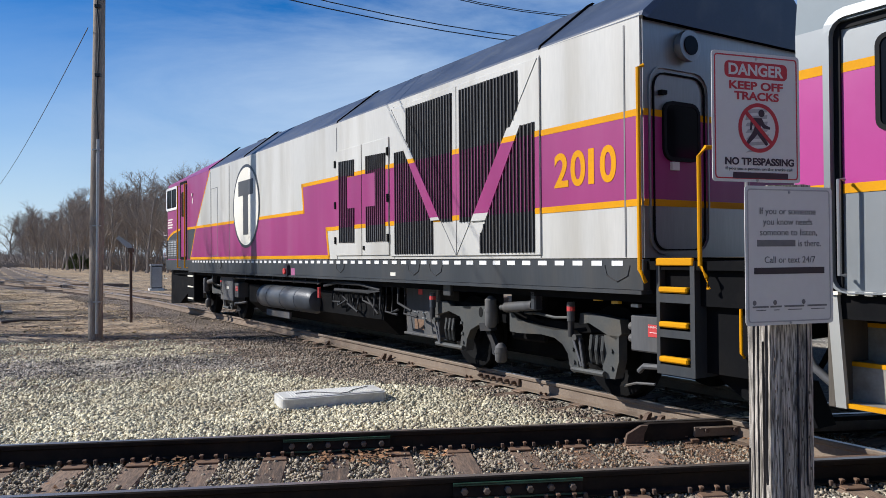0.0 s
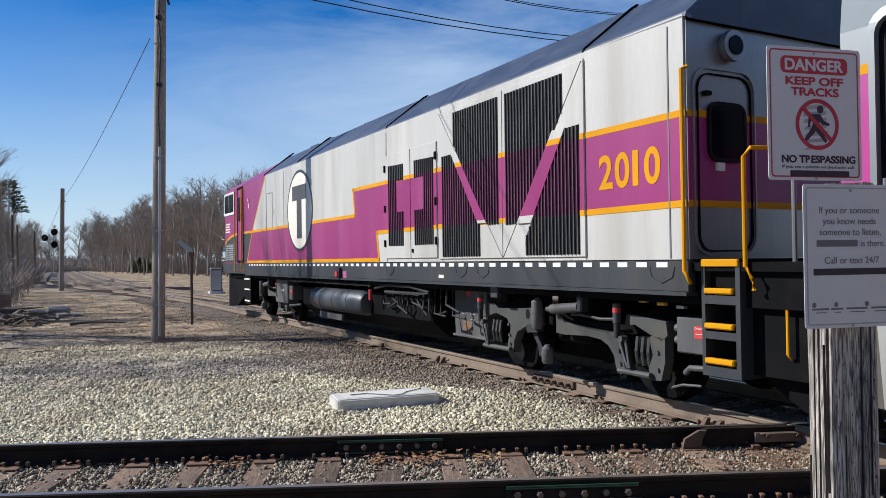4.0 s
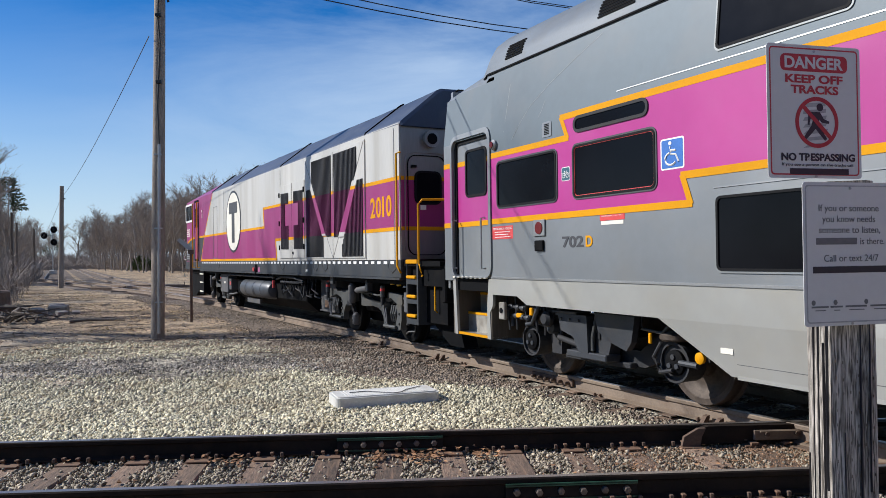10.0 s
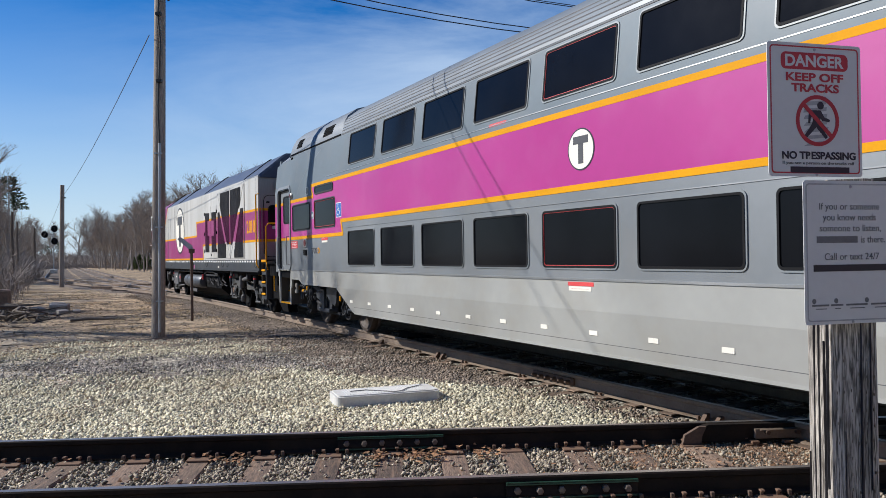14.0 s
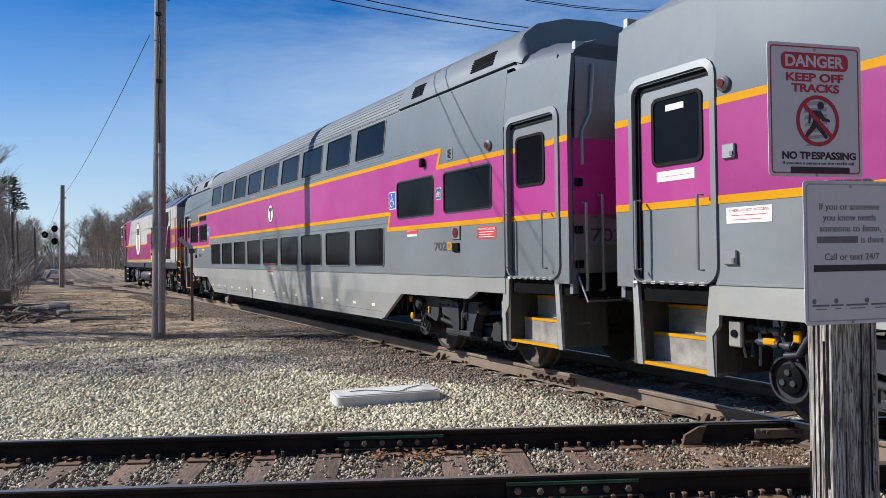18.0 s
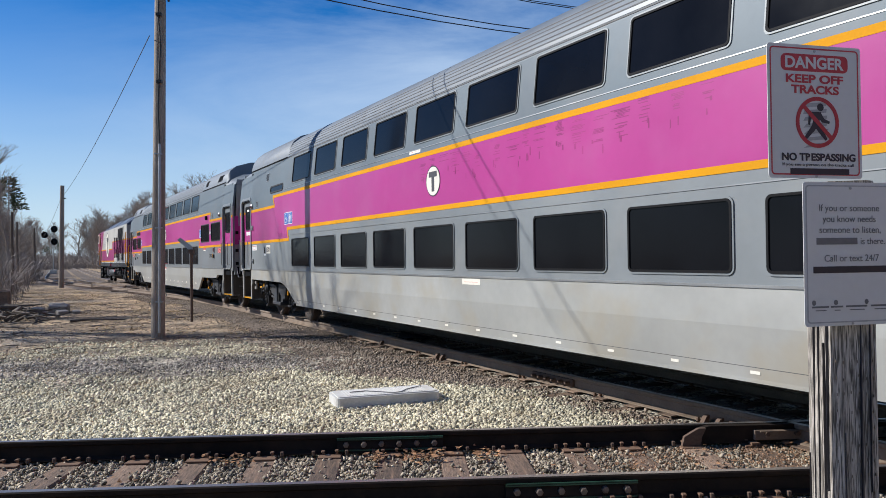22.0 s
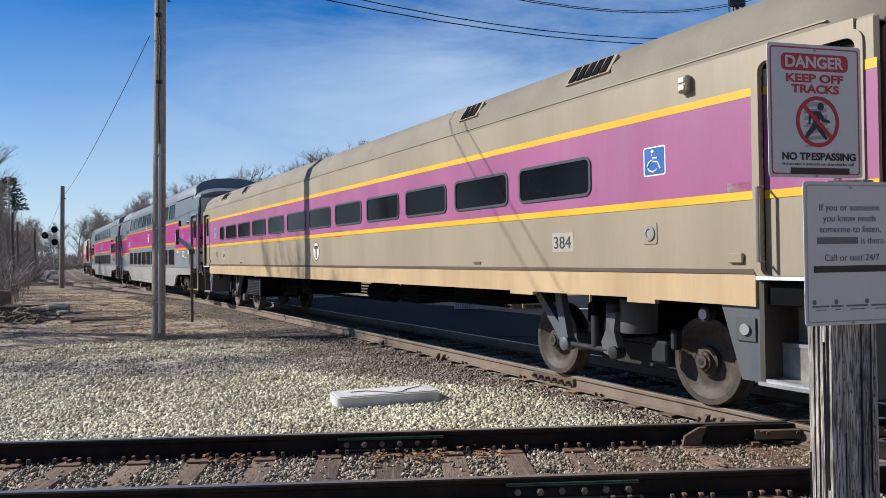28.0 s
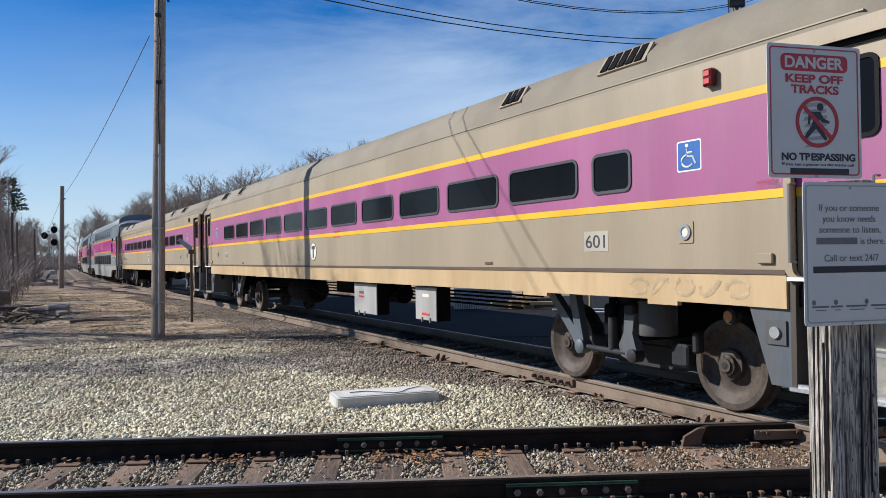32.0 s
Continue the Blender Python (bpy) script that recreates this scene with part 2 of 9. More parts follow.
POLE = material("grey_pole_wood", (0.295, 0.245, 0.198), 0.85, spots=0.25, grain=0.35, fine=22.0, bump=0.006, stretch=(6.0, 6.0, 0.35), dirt=(0.17, 0.11, 0.07), dirt_amount=0.6, crisp=1.6)
POST = material("weathered_post", (0.31, 0.28, 0.245), 0.95, spots=0.3, grain=0.7, fine=34.0, bump=0.012, scale=3.0, stretch=(7.0, 7.0, 0.40), dirt=(0.085, 0.07, 0.057), dirt_amount=0.7, crisp=2.4, spec=0.2)
GALV = material("galvanised_steel", (0.40, 0.41, 0.41), 0.45, 0.6)
SIGNFACE = material("white_sign_sheet", (0.62, 0.61, 0.58), 0.4, spots=0.06, grain=0.02)
SIGNRED = material("sign_red", (0.50, 0.03, 0.04), 0.4)
SIGNBLACK = material("sign_black", (0.02, 0.02, 0.03), 0.4)
SIGNGREY = material("sign_grey_text", (0.16, 0.16, 0.16), 0.45)
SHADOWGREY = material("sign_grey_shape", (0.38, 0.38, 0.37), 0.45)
CONCRETE = material("pale_slab", (0.60, 0.59, 0.55), 0.8, spots=0.1, grain=0.1, bump=0.002, dirt=(0.42, 0.39, 0.33), dirt_amount=0.5)
STONE = material("ballast_stone", (0.56, 0.505, 0.355), 0.9, spots=0.3, grain=0.25, island=0.6, scale=0.45, fine=60.0, dirt=(0.36, 0.29, 0.18), dirt_amount=0.7)
STONE_GREY = material("grey_cinder_stone", (0.31, 0.275, 0.23), 0.85, spots=0.45, grain=0.25, island=0.8, scale=0.9, fine=60.0)
STONE_CRIB = material("dirty_crib_stone", (0.33, 0.275, 0.20), 0.9, spots=0.35, grain=0.3, island=0.65, scale=3.0)
RED_DIRT = material("rust_brown_grit", (0.34, 0.20, 0.115), 0.95, spots=0.3, grain=0.3, island=0.5, scale=2.0)
STONE_DARK = material("dark_ballast_stone", (0.25, 0.195, 0.145), 0.9, spots=0.2, grain=0.2, island=0.55, scale=3.0)
BARK = material("grey_bark", (0.29, 0.255, 0.225), 0.9, spots=0.25, grain=0.25, bump=0.01, island=0.2)
TWIG = material("bare_twigs", (0.30, 0.245, 0.20), 0.9, island=0.35)
PINE = material("pine_needles", (0.055, 0.075, 0.032), 0.85, island=0.4)
SHRUB = material("evergreen_shrub", (0.10, 0.13, 0.045), 0.85, island=0.4)
DRYLEAF = material("dry_leaf", (0.33, 0.17, 0.08), 0.85, island=0.5)
DRYGRASS = material("dry_grass", (0.40, 0.285, 0.145), 0.9, island=0.45)
WIRE = material("cable_black", (0.02, 0.02, 0.02), 0.6)
RUSTY = material("rust_brown_metal", (0.13, 0.085, 0.06), 0.8, 0.2, spots=0.3, grain=0.2)
TRACKBED = material("dirty_track_bed", (0.17, 0.125, 0.088), 0.95, spots=0.35, grain=0.6, fine=26.0, bump=0.02, scale=1.5, dirt=(0.07, 0.052, 0.04), dirt_amount=0.8, crisp=1.6)
# ground beyond the track: the train's shade is put into these two near-blacks
SHADE_BALLAST = material("shade_dark_ballast", (0.028, 0.025, 0.022), 0.95, spots=0.3, grain=0.7, fine=26.0, bump=0.03, scale=1.5, crisp=1.8, spec=0.12)
ASPHALT = material("shade_dark_old_asphalt", (0.020, 0.019, 0.019), 0.95, spots=0.4, grain=0.6, fine=22.0, bump=0.02, crisp=1.8, spec=0.15)


# ---- mesh tools ----
class Shape:
    """Collects vertices and faces; several bodies may be added before it becomes one mesh."""

    def __init__(self):
        self.v, self.f = [], []

    def add(self, verts, faces):
        k = len(self.v)
        self.v += [tuple(p) for p in verts]
        self.f += [tuple(i + k for i in q) for q in faces]
        return self

    def box(self, x0, x1, y0, y1, z0, z1, c=0.0):
        x0, x1, y0, y1, z0, z1 = min(x0, x1), max(x0, x1), min(y0, y1), max(y0, y1), min(z0, z1), max(z0, z1)
        c = min(c, (x1 - x0) * 0.45, (y1 - y0) * 0.45, (z1 - z0) * 0.45)
        if c <= 0:
            vs = [(x, y, z) for x in (x0, x1) for y in (y0, y1) for z in (z0, z1)]
            return self.add(vs, [(0, 1, 3, 2), (4, 6, 7, 5), (0, 4, 5, 1), (2, 3, 7, 6), (0, 2, 6, 4), (1, 5, 7, 3)])
        b = bmesh.new()
        r = bmesh.ops.create_cube(b, size=1.0)
        for v in b.verts:
            v.co = (x0 if v.co.x < 0 else x1, y0 if v.co.y < 0 else y1, z0 if v.co.z < 0 else z1)
        bmesh.ops.bevel(b, geom=b.edges[:], offset=c, segments=1, affect="EDGES")
        b.verts.ensure_lookup_table()
        self.add([v.co[:] for v in b.verts], [[v.index for v in f.verts] for f in b.faces])
        b.free()
        return self

    def prism(self, poly, a0, a1, axis="y"):
        """A polygon swept from a0 to a1. axis y: poly is (x, z); x: (y, z); z: (x, y)."""
        n = len(poly)
        put = {"y": lambda p, a: (p[0], a, p[1]), "x": lambda p, a: (a, p[0], p[1]), "z": lambda p, a: (p[0], p[1], a)}[axis]
        vs = [put(p, a0) for p in poly] + [put(p, a1) for p in poly]
        fs = [tuple(range(n)), tuple(range(2 * n - 1, n - 1, -1))]
        fs += [(i, (i + 1) % n + 0, (i + 1) % n + n, i + n) for i in range(n)]
        return self.add(vs, fs)

    def tube(self, pts, r, n=8, r1=None, closed_ends=True):
        """A round bar through the points; r to r1 along it."""
        pts = [Vector(p) for p in pts]
        m = len(pts)
        rings, up = [], Vector((0, 0, 1))
        for i, p in enumerate(pts):
            d = (pts[min(i + 1, m - 1)] - pts[max(i - 1, 0)]).normalized()
            a = d.cross(up if abs(d.z) < 0.95 else Vector((1, 0, 0))).normalized()
            b = d.cross(a)
            q = r if r1 is None else r + (r1 - r) * i / max(1, m - 1)
            rings.append([p + a * math.cos(2 * math.pi * k / n) * q + b * math.sin(2 * math.pi * k / n) * q for k in range(n)])
        vs = [v for ring in rings for v in ring]
        fs = [(i * n + k, i * n + (k + 1) % n, (i + 1) * n + (k + 1) % n, (i + 1) * n + k) for i in range(m - 1) for k in range(n)]
        if closed_ends:
            fs += [tuple(range(n - 1, -1, -1)), tuple((m - 1) * n + k for k in range(n))]
        return self.add(vs, fs)

    def lathe(self, prof, at, axis="y", n=24):
        """A profile of (radius, along) turned round an axis through the point at."""
        vs = []
        for r, a in prof:
            for k in range(n):
                c, s = r * math.cos(2 * math.pi * k / n), r * math.sin(2 * math.pi * k / n)
                d = {"y": (c, a, s), "x": (a, c, s), "z": (c, s, a)}[axis]
                vs.append((at[0] + d[0], at[1] + d[1], at[2] + d[2]))
        m = len(prof)
        fs = [(i * n + k, i * n + (k + 1) % n, (i + 1) * n + (k + 1) % n, (i + 1) * n + k) for i in range(m - 1) for k in range(n)]
        fs += [tuple(range(n - 1, -1, -1)), tuple((m - 1) * n + k for k in range(n))]
        return self.add(vs, fs)

    def mesh(self, name):
        me = bpy.data.meshes.new(name)
        me.from_pydata(self.v, [], self.f)
        b = bmesh.new()
        b.from_mesh(me)
        bmesh.ops.recalc_face_normals(b, faces=b.faces[:])
        b.to_mesh(me)
        b.free()
        return me


def part(name, shape, mat, parent=None, label="", smooth=False):
    """One mesh object under a thing or a part."""
    me = shape if isinstance(shape, bpy.types.Mesh) else shape.mesh(name)
    if not me.materials:
        me.materials.append(mat)
    if smooth:
        for p in me.polygons:
            p.use_smooth = True
        me.set_sharp_from_angle(angle=radians(40))
    ob = new(name, me)
    if parent is not None:
        ob.parent = parent
    if label:
        ob["label"] = label
    return ob


def thing(name, label, category, group="", kind="", at=None):
    ob = tagged(new(name), label, category, group, kind)
    if at is not None:
        ob.matrix_basis = at
    return ob


def rounded(x0, x1, z0, z1, r, n=4):
    """Corner points of a rounded rectangle."""
    out = []
    for cx, cz, a in ((x1 - r, z1 - r, 0), (x0 + r, z1 - r, 90), (x0 + r, z0 + r, 180), (x1 - r, z0 + r, 270)):
        for k in range(n + 1):
            t = radians(a + 90 * k / n)
            out.append((cx + r * math.cos(t), cz + r * math.sin(t)))
    return out


def ring_plate(outer, inner, y0, y1):
    """A flat frame between two outlines of equal count, in the x-z plane, from y0 (back) to y1 (front)."""
    s, n = Shape(), len(outer)
    vs = [(p[0], y0, p[1]) for p in outer] + [(p[0], y1, p[1]) for p in outer] + [(p[0], y1, p[1]) for p in inner] + [(p[0], y0, p[1]) for p in inner]
    fs = []
    for i in range(n):
        j = (i + 1) % n
        for a, b in ((0, 1), (1, 2), (2, 3)):
            fs.append((a * n + i, a * n + j, b * n + j, b * n + i))
    return s.add(vs, fs)


def lettering(name, words, size, mat, parent, m, label="", depth=0.002, align="LEFT", width=None, bold=0.0):
    """Words as a thin mesh; m places their x-y plane. width stretches the line to that length."""
    cu = bpy.data.curves.new(name, "FONT")
    cu.body, cu.size, cu.extrude, cu.align_x, cu.offset = words, size, depth, align, bold
    tmp = bpy.data.objects.new(name, cu)
    me = bpy.data.meshes.new_from_object(tmp)
    bpy.data.objects.remove(tmp)
    bpy.data.curves.remove(cu)
    if width and len(me.vertices):
        xs = [v.co.x for v in me.vertices]
        k = width / (max(xs) - min(xs))
        for v in me.vertices:
            v.co.x = (v.co.x - (min(xs) if align == "LEFT" else 0.0)) * k
    me.transform(m)
    me.materials.clear()
    return part(name, me, mat, parent, label)


# ---- plan: the line that the train runs on, as seen from above ----
BEND = np.arange(-60.0, 900.0, 0.5)
_s = np.clip(BEND, 0.0, 95.0)
HEAD = 0.4702 + 1.5883e-3 * _s - 1.7114e-5 * _s * _s
_i0 = int(np.argmin(np.abs(BEND)))
LINE_X = np.cumsum(-np.sin(HEAD)) * 0.5
LINE_Y = np.cumsum(np.cos(HEAD)) * 0.5
LINE_X += 6.8165 * math.cos(0.4702) - LINE_X[_i0]
LINE_Y += 6.8165 * math.sin(0.4702) - LINE_Y[_i0]


def line_at(s, lat=0.0):
    """Plan position at run s; lat counts to the left of travel. Also the heading."""
    a = float(np.interp(s, BEND, HEAD))
    return float(np.interp(s, BEND, LINE_X)) - math.cos(a) * lat, float(np.interp(s, BEND, LINE_Y)) - math.sin(a) * lat, a


CROSS = 0.0583         # the crossing track's turn
CROSS_FAR = 6.909      # its far rail from the camera's foot


def cross_at(l, off):
    """A point on the crossing track: l along it, off from its far rail towards the camera."""
    d = CROSS_FAR - off
    return l * math.cos(CROSS) - d * math.sin(CROSS), l * math.sin(CROSS) + d * math.cos(CROSS)


def ground_z(x, y):
    a = noise.noise((x * 0.16, y * 0.16, 0.0)) * 0.05 + noise.noise((x * 0.9, y * 0.9, 3.0)) * 0.02
    return -0.215 + a * min(1.0, max(0.25, (y - 4) / 14))


# ---- ground ----
def ground_material():
    m = bpy.data.materials.new("gravel_and_dirt")
    m.use_nodes = True
    n, l = m.node_tree.nodes, m.node_tree.links
    b = n["Principled BSDF"]
    b.inputs["Roughness"].default_value = 0.95
    tc = n.new("ShaderNodeTexCoord")
    vor = n.new("ShaderNodeTexVoronoi")
    vor.inputs["Scale"].default_value = 24.0
    fine = n.new("ShaderNodeTexNoise")
    fine.inputs["Scale"].default_value, fine.inputs["Detail"].default_value = 9.0, 9.0
    zone = n.new("ShaderNodeTexNoise")
    zone.inputs["Scale"].default_value, zone.inputs["Detail"].default_value = 0.22, 7.0
    patch = n.new("ShaderNodeTexNoise")
    patch.inputs["Scale"].default_value, patch.inputs["Detail"].default_value = 0.9, 6.0
    for t in (vor, fine, zone, patch):
        l.new(tc.outputs["Object"], t.inputs["Vector"])
    # stones: grey to buff by cell
    stone = n.new("ShaderNodeValToRGB")
    e = stone.color_ramp.elements
    e[0].position, e[0].color = 0.0, (0.04, 0.034, 0.026, 1)
    e[1].position, e[1].color = 1.0, (0.50, 0.45, 0.35, 1)
    for p, c in ((0.35, (0.24, 0.21, 0.165, 1)), (0.7, (0.42, 0.375, 0.29, 1))):
        q = e.new(p)
        q.color = c
    sep = n.new("ShaderNodeSeparateColor")
    l.new(vor.outputs["Color"], sep.inputs["Color"])
    l.new(sep.outputs["Red"], stone.inputs["Fac"])
    dirt = n.new("ShaderNodeValToRGB")
    e = dirt.color_ramp.elements
    e[0].position, e[0].color = 0.34, (0.045, 0.032, 0.022, 1)
    e[1].position, e[1].color = 0.66, (0.56, 0.40, 0.225, 1)
    q = e.new(0.5)
    q.color = (0.37, 0.26, 0.155, 1)
    l.new(fine.outputs["Fac"], dirt.inputs["Fac"])
    # dirt spreads away from the tracks
    sx = n.new("ShaderNodeSeparateXYZ")
    l.new(tc.outputs["Object"], sx.inputs["Vector"])
    far = n.new("ShaderNodeMapRange")
    far.inputs["From Min"].default_value, far.inputs["From Max"].default_value = 13.0, 20.0
    l.new(sx.outputs["Y"], far.inputs["Value"])
    add = n.new("ShaderNodeMath")
    add.operation = "ADD"
    zr = n.new("ShaderNodeMapRange")
    zr.inputs["From Min"].default_value, zr.inputs["From Max"].default_value = 0.3, 0.7
    zr.inputs["To Min"].default_value, zr.inputs["To Max"].default_value = -0.55, 0.55
    l.new(zone.outputs["Fac"], zr.inputs["Value"])
    l.new(far.outputs["Result"], add.inputs[0])
    l.new(zr.outputs["Result"], add.inputs[1])
    cl = n.new("ShaderNodeClamp")
    l.new(add.outputs[0], cl.inputs["Value"])
    mix = n.new("ShaderNodeMix")
    mix.data_type = "RGBA"
    l.new(cl.outputs["Result"], mix.inputs["Factor"])
    l.new(stone.outputs["Color"], mix.inputs["A"])
    l.new(dirt.outputs["Color"], mix.inputs["B"])
    pr = n.new("ShaderNodeMapRange")
    pr.inputs["From Min"].default_value, pr.inputs["From Max"].default_value = 0.36, 0.62
    pr.inputs["To Min"].default_value, pr.inputs["To Max"].default_value = 0.38, 1.3
    l.new(patch.outputs["Fac"], pr.inputs["Value"])
    sc = n.new("ShaderNodeVectorMath")
    sc.operation = "SCALE"
    l.new(mix.outputs["Result"], sc.inputs[0])
    l.new(pr.outputs["Result"], sc.inputs["Scale"])
    l.new(sc.outputs["Vector"], b.inputs["Base Color"])
    bp = n.new("ShaderNodeBump")
    bp.inputs["Strength"].default_value, bp.inputs["Distance"].default_value = 0.9, 0.03
    bp.invert = True
    l.new(vor.outputs["Distance"], bp.inputs["Height"])
    l.new(bp.outputs["Normal"], b.inputs["Normal"])
    return m


GROUND = ground_material()
gx = np.concatenate([[-2500, -1200, -600, -300, -180, -120], np.arange(-90, -14, 4.0), np.arange(-14, 12, 0.35), np.arange(12, 60, 4.0), [80, 120, 200, 400, 900, 2500]])
gy = np.concatenate([[-2000, -800, -300, -100, -40, -15, -5], np.arange(0, 26, 0.35), np.arange(26, 100, 4.0), [110, 130, 160, 200, 260, 350, 500, 800, 1400, 2600]])
gv = [(float(x), float(y), ground_z(float(x), float(y))) for y in gy for x in gx]
nx = len(gx)
gf = [(j * nx + i, j * nx + i + 1, (j + 1) * nx + i + 1, (j + 1) * nx + i) for j in range(len(gy) - 1) for i in range(nx - 1)]
me = bpy.data.meshes.new("ground")
me.from_pydata(gv, [], gf)
me.materials.append(GROUND)
for p in me.polygons:
    p.use_smooth = True
tagged(new("ground", me), "buff and grey gravel with brown trodden dirt", "ground", kind="structure")


# ---- tracks ----
RAIL_HALF = [(0.070, -0.172), (0.070, -0.160), (0.012, -0.145), (0.009, -0.055), (0.034, -0.040), (0.036, -0.010), (0.028, 0.0)]
RAIL_PROF = RAIL_HALF + [(-a, b) for a, b in RAIL_HALF[::-1]]


def rail(name, pts, parent=None, label="", mat=None):
    """A rail along plan points (x, y, heading); its head is worn bright."""
    n = len(RAIL_PROF)
    vs = [(x + math.cos(a) * q, y + math.sin(a) * q, z) for x, y, a in pts for q, z in RAIL_PROF]
    fs = [(i * n + k, i * n + (k + 1) % n, (i + 1) * n + (k + 1) % n, (i + 1) * n + k) for i in range(len(pts) - 1) for k in range(n)]
    fs += [tuple(range(n)), tuple((len(pts) - 1) * n + k for k in range(n - 1, -1, -1))]
    me = bpy.data.meshes.new(name)
    me.from_pydata(vs, [], fs)
    me.materials.append(mat or RAIL)
    me.materials.append(RAILTOP)
    for i in range(len(pts) - 1):
        me.polygons[i * n + 6].material_index = 1
    b = bmesh.new()
    b.from_mesh(me)
    bmesh.ops.recalc_face_normals(b, faces=b.faces[:])
    b.to_mesh(me)
    b.free()
    return part(name, me, RAIL, parent, label)


main_track = thing("railway_track", "curving main track on dirty ballast, rust-brown rails", "railway track", kind="structure")
stops = list(np.arange(-30, 40, 1.0)) + list(np.arange(40, 130, 4.0)) + list(np.arange(130, 620, 20.0))
for lat in (0.7525, -0.7525):
    rail("rail", [line_at(s, lat) for s in stops], main_track)
cross_track = thing("crossing_track", "level crossing track of dark rails on weathered ties", "railway track", kind="structure")
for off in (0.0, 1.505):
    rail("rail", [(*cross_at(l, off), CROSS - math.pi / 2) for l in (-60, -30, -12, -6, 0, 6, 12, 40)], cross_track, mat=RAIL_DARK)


# ---- track furniture ----
TIE_MESH = Shape().box(-0.115, 0.115, -1.3, 1.3, -0.36, -0.185, 0.015)
tie_me = TIE_MESH.mesh("tie")
tie_me.materials.append(TIE)
plate_me = Shape().box(-0.10, 0.10, -0.19, 0.19, -0.185, -0.170, 0.004).mesh("tie_plate")
plate_me.materials.append(PLATE)
plate_dirty = Shape().box(-0.10, 0.10, -0.17, 0.17, -0.185, -0.170, 0.004).mesh("tie_plate")
plate_dirty.materials.append(TIE)
spike_me = Shape().box(-0.010, 0.010, -0.012, 0.012, -0.175, -0.146).box(-0.016, 0.016, -0.030, 0.014, -0.150, -0.134, 0.004).mesh("spike")
spike_me.materials.append(PLATE)
anchor_me = Shape().box(-0.014, 0.014, -0.085, 0.085, -0.178, -0.166).box(-0.014, 0.014, -0.10, -0.065, -0.175, -0.135, 0.004).mesh("rail_anchor")
anchor_me.materials.append(RUSTY)
rnd = random.Random(11)
for k in range(-13, 9):
    l = k * 0.545 - 0.10 + rnd.uniform(-0.03, 0.03)
    x, y = cross_at(l, 0.7525)
    t = part("tie", tie_me, TIE, cross_track)
    t.matrix_basis = Matrix.Translation((x, y, rnd.uniform(-0.008, 0.004))) @ Matrix.Rotation(CROSS + rnd.uniform(-0.02, 0.02), 4, "Z")
    for off in (0.0, 1.505):
        px, py = cross_at(l, off)
        m = Matrix.Translation((px, py, 0)) @ Matrix.Rotation(CROSS, 4, "Z")
        part("tie_plate", plate_me, PLATE, cross_track).matrix_basis = m
        for sx, sy in ((-0.06, -0.082), (0.06, -0.082), (0.0, 0.082)):
            part("spike", spike_me, PLATE, cross_track).matrix_basis = m @ Matrix.Translation((sx, sy, rnd.uniform(0, 0.008))) @ Matrix.Rotation(0 if sy < 0 else math.pi, 4, "Z")
        for sx in (-0.145, 0.145):
            part("rail_anchor", anchor_me, RUSTY, cross_track).matrix_basis = m @ Matrix.Translation((sx, 0, 0))
for k in range(0, 60):
    s = -6 + k * 0.56
    x, y, a = line_at(s)
    t = part("tie", tie_me, TIE, main_track)
    t.matrix_basis = Matrix.Translation((x, y, -0.015)) @ Matrix.Rotation(a + rnd.uniform(-0.03, 0.03) - math.pi / 2, 4, "Z") @ Matrix.Rotation(math.pi, 4, "Z")
    if s < 16:
        for lat in (0.7525, -0.7525):
            px, py, a = line_at(s, lat)
            m = Matrix.Translation((px, py, 0)) @ Matrix.Rotation(a + math.pi / 2, 4, "Z")
            part("tie_plate", plate_dirty, TIE, main_track).matrix_basis = m
            if lat > 0 and k % 3:
                continue
            part("rail_anchor", anchor_me, RUSTY, main_track).matrix_basis = m @ Matrix.Translation((0.16, 0, 0)) @ Matrix.Rotation(math.pi if lat > 0 else 0, 4, "Z")
            part("spike", spike_me, PLATE, main_track).matrix_basis = m @ Matrix.Translation((0.05, 0.082, 0)) @ Matrix.Rotation(math.pi, 4, "Z")


def joint_bar(l0, l1, off, mat):
    """Bolted joint: ribbed bar along the rail web with a row of nuts."""
    m = Matrix.Translation((*cross_at((l0 + l1) / 2, off), 0)) @ Matrix.Rotation(CROSS, 4, "Z")
    h = (l1 - l0) / 2
    j = part("joint_bar", Shape().prism([(-0.055, -0.125), (-0.030, -0.060), (-0.044, -0.046), (-0.050, -0.040), (-0.012, -0.042), (-0.012, -0.15), (-0.055, -0.145)], -h, h, "x"), RAIL_DARK, cross_track, "bolted insulated rail joint")
    j.matrix_basis = m
    part("bar_rib", Shape().box(-h, h, -0.060, -0.048, -0.058, -0.048).box(-h, h, -0.062, -0.05, -0.044, -0.036), mat, j)
    part("bar_foot", Shape().box(-h, h, -0.066, -0.050, -0.152, -0.140), mat, j)
    for k in range(6):
        x = -h + (k + 0.5) * h / 3
        part("nut", Shape().lathe([(0.019, -0.088 if k % 2 else -0.074), (0.026, -0.084 if k % 2 else -0.070), (0.026, -0.052), (0.026, -0.03)], (x, 0, -0.097), "y", 6), NUT, j)


joint_bar(-0.56, 0.38, 0.0, GREEN_BAR)
joint_bar(0.735, 1.675, 1.505, GREEN_BAR)
# crossing frog: guard castings beside the far rail and fillers towards the diamond
fm = Matrix.Translation((*cross_at(3.15, 0.075), 0)) @ Matrix.Rotation(CROSS, 4, "Z")
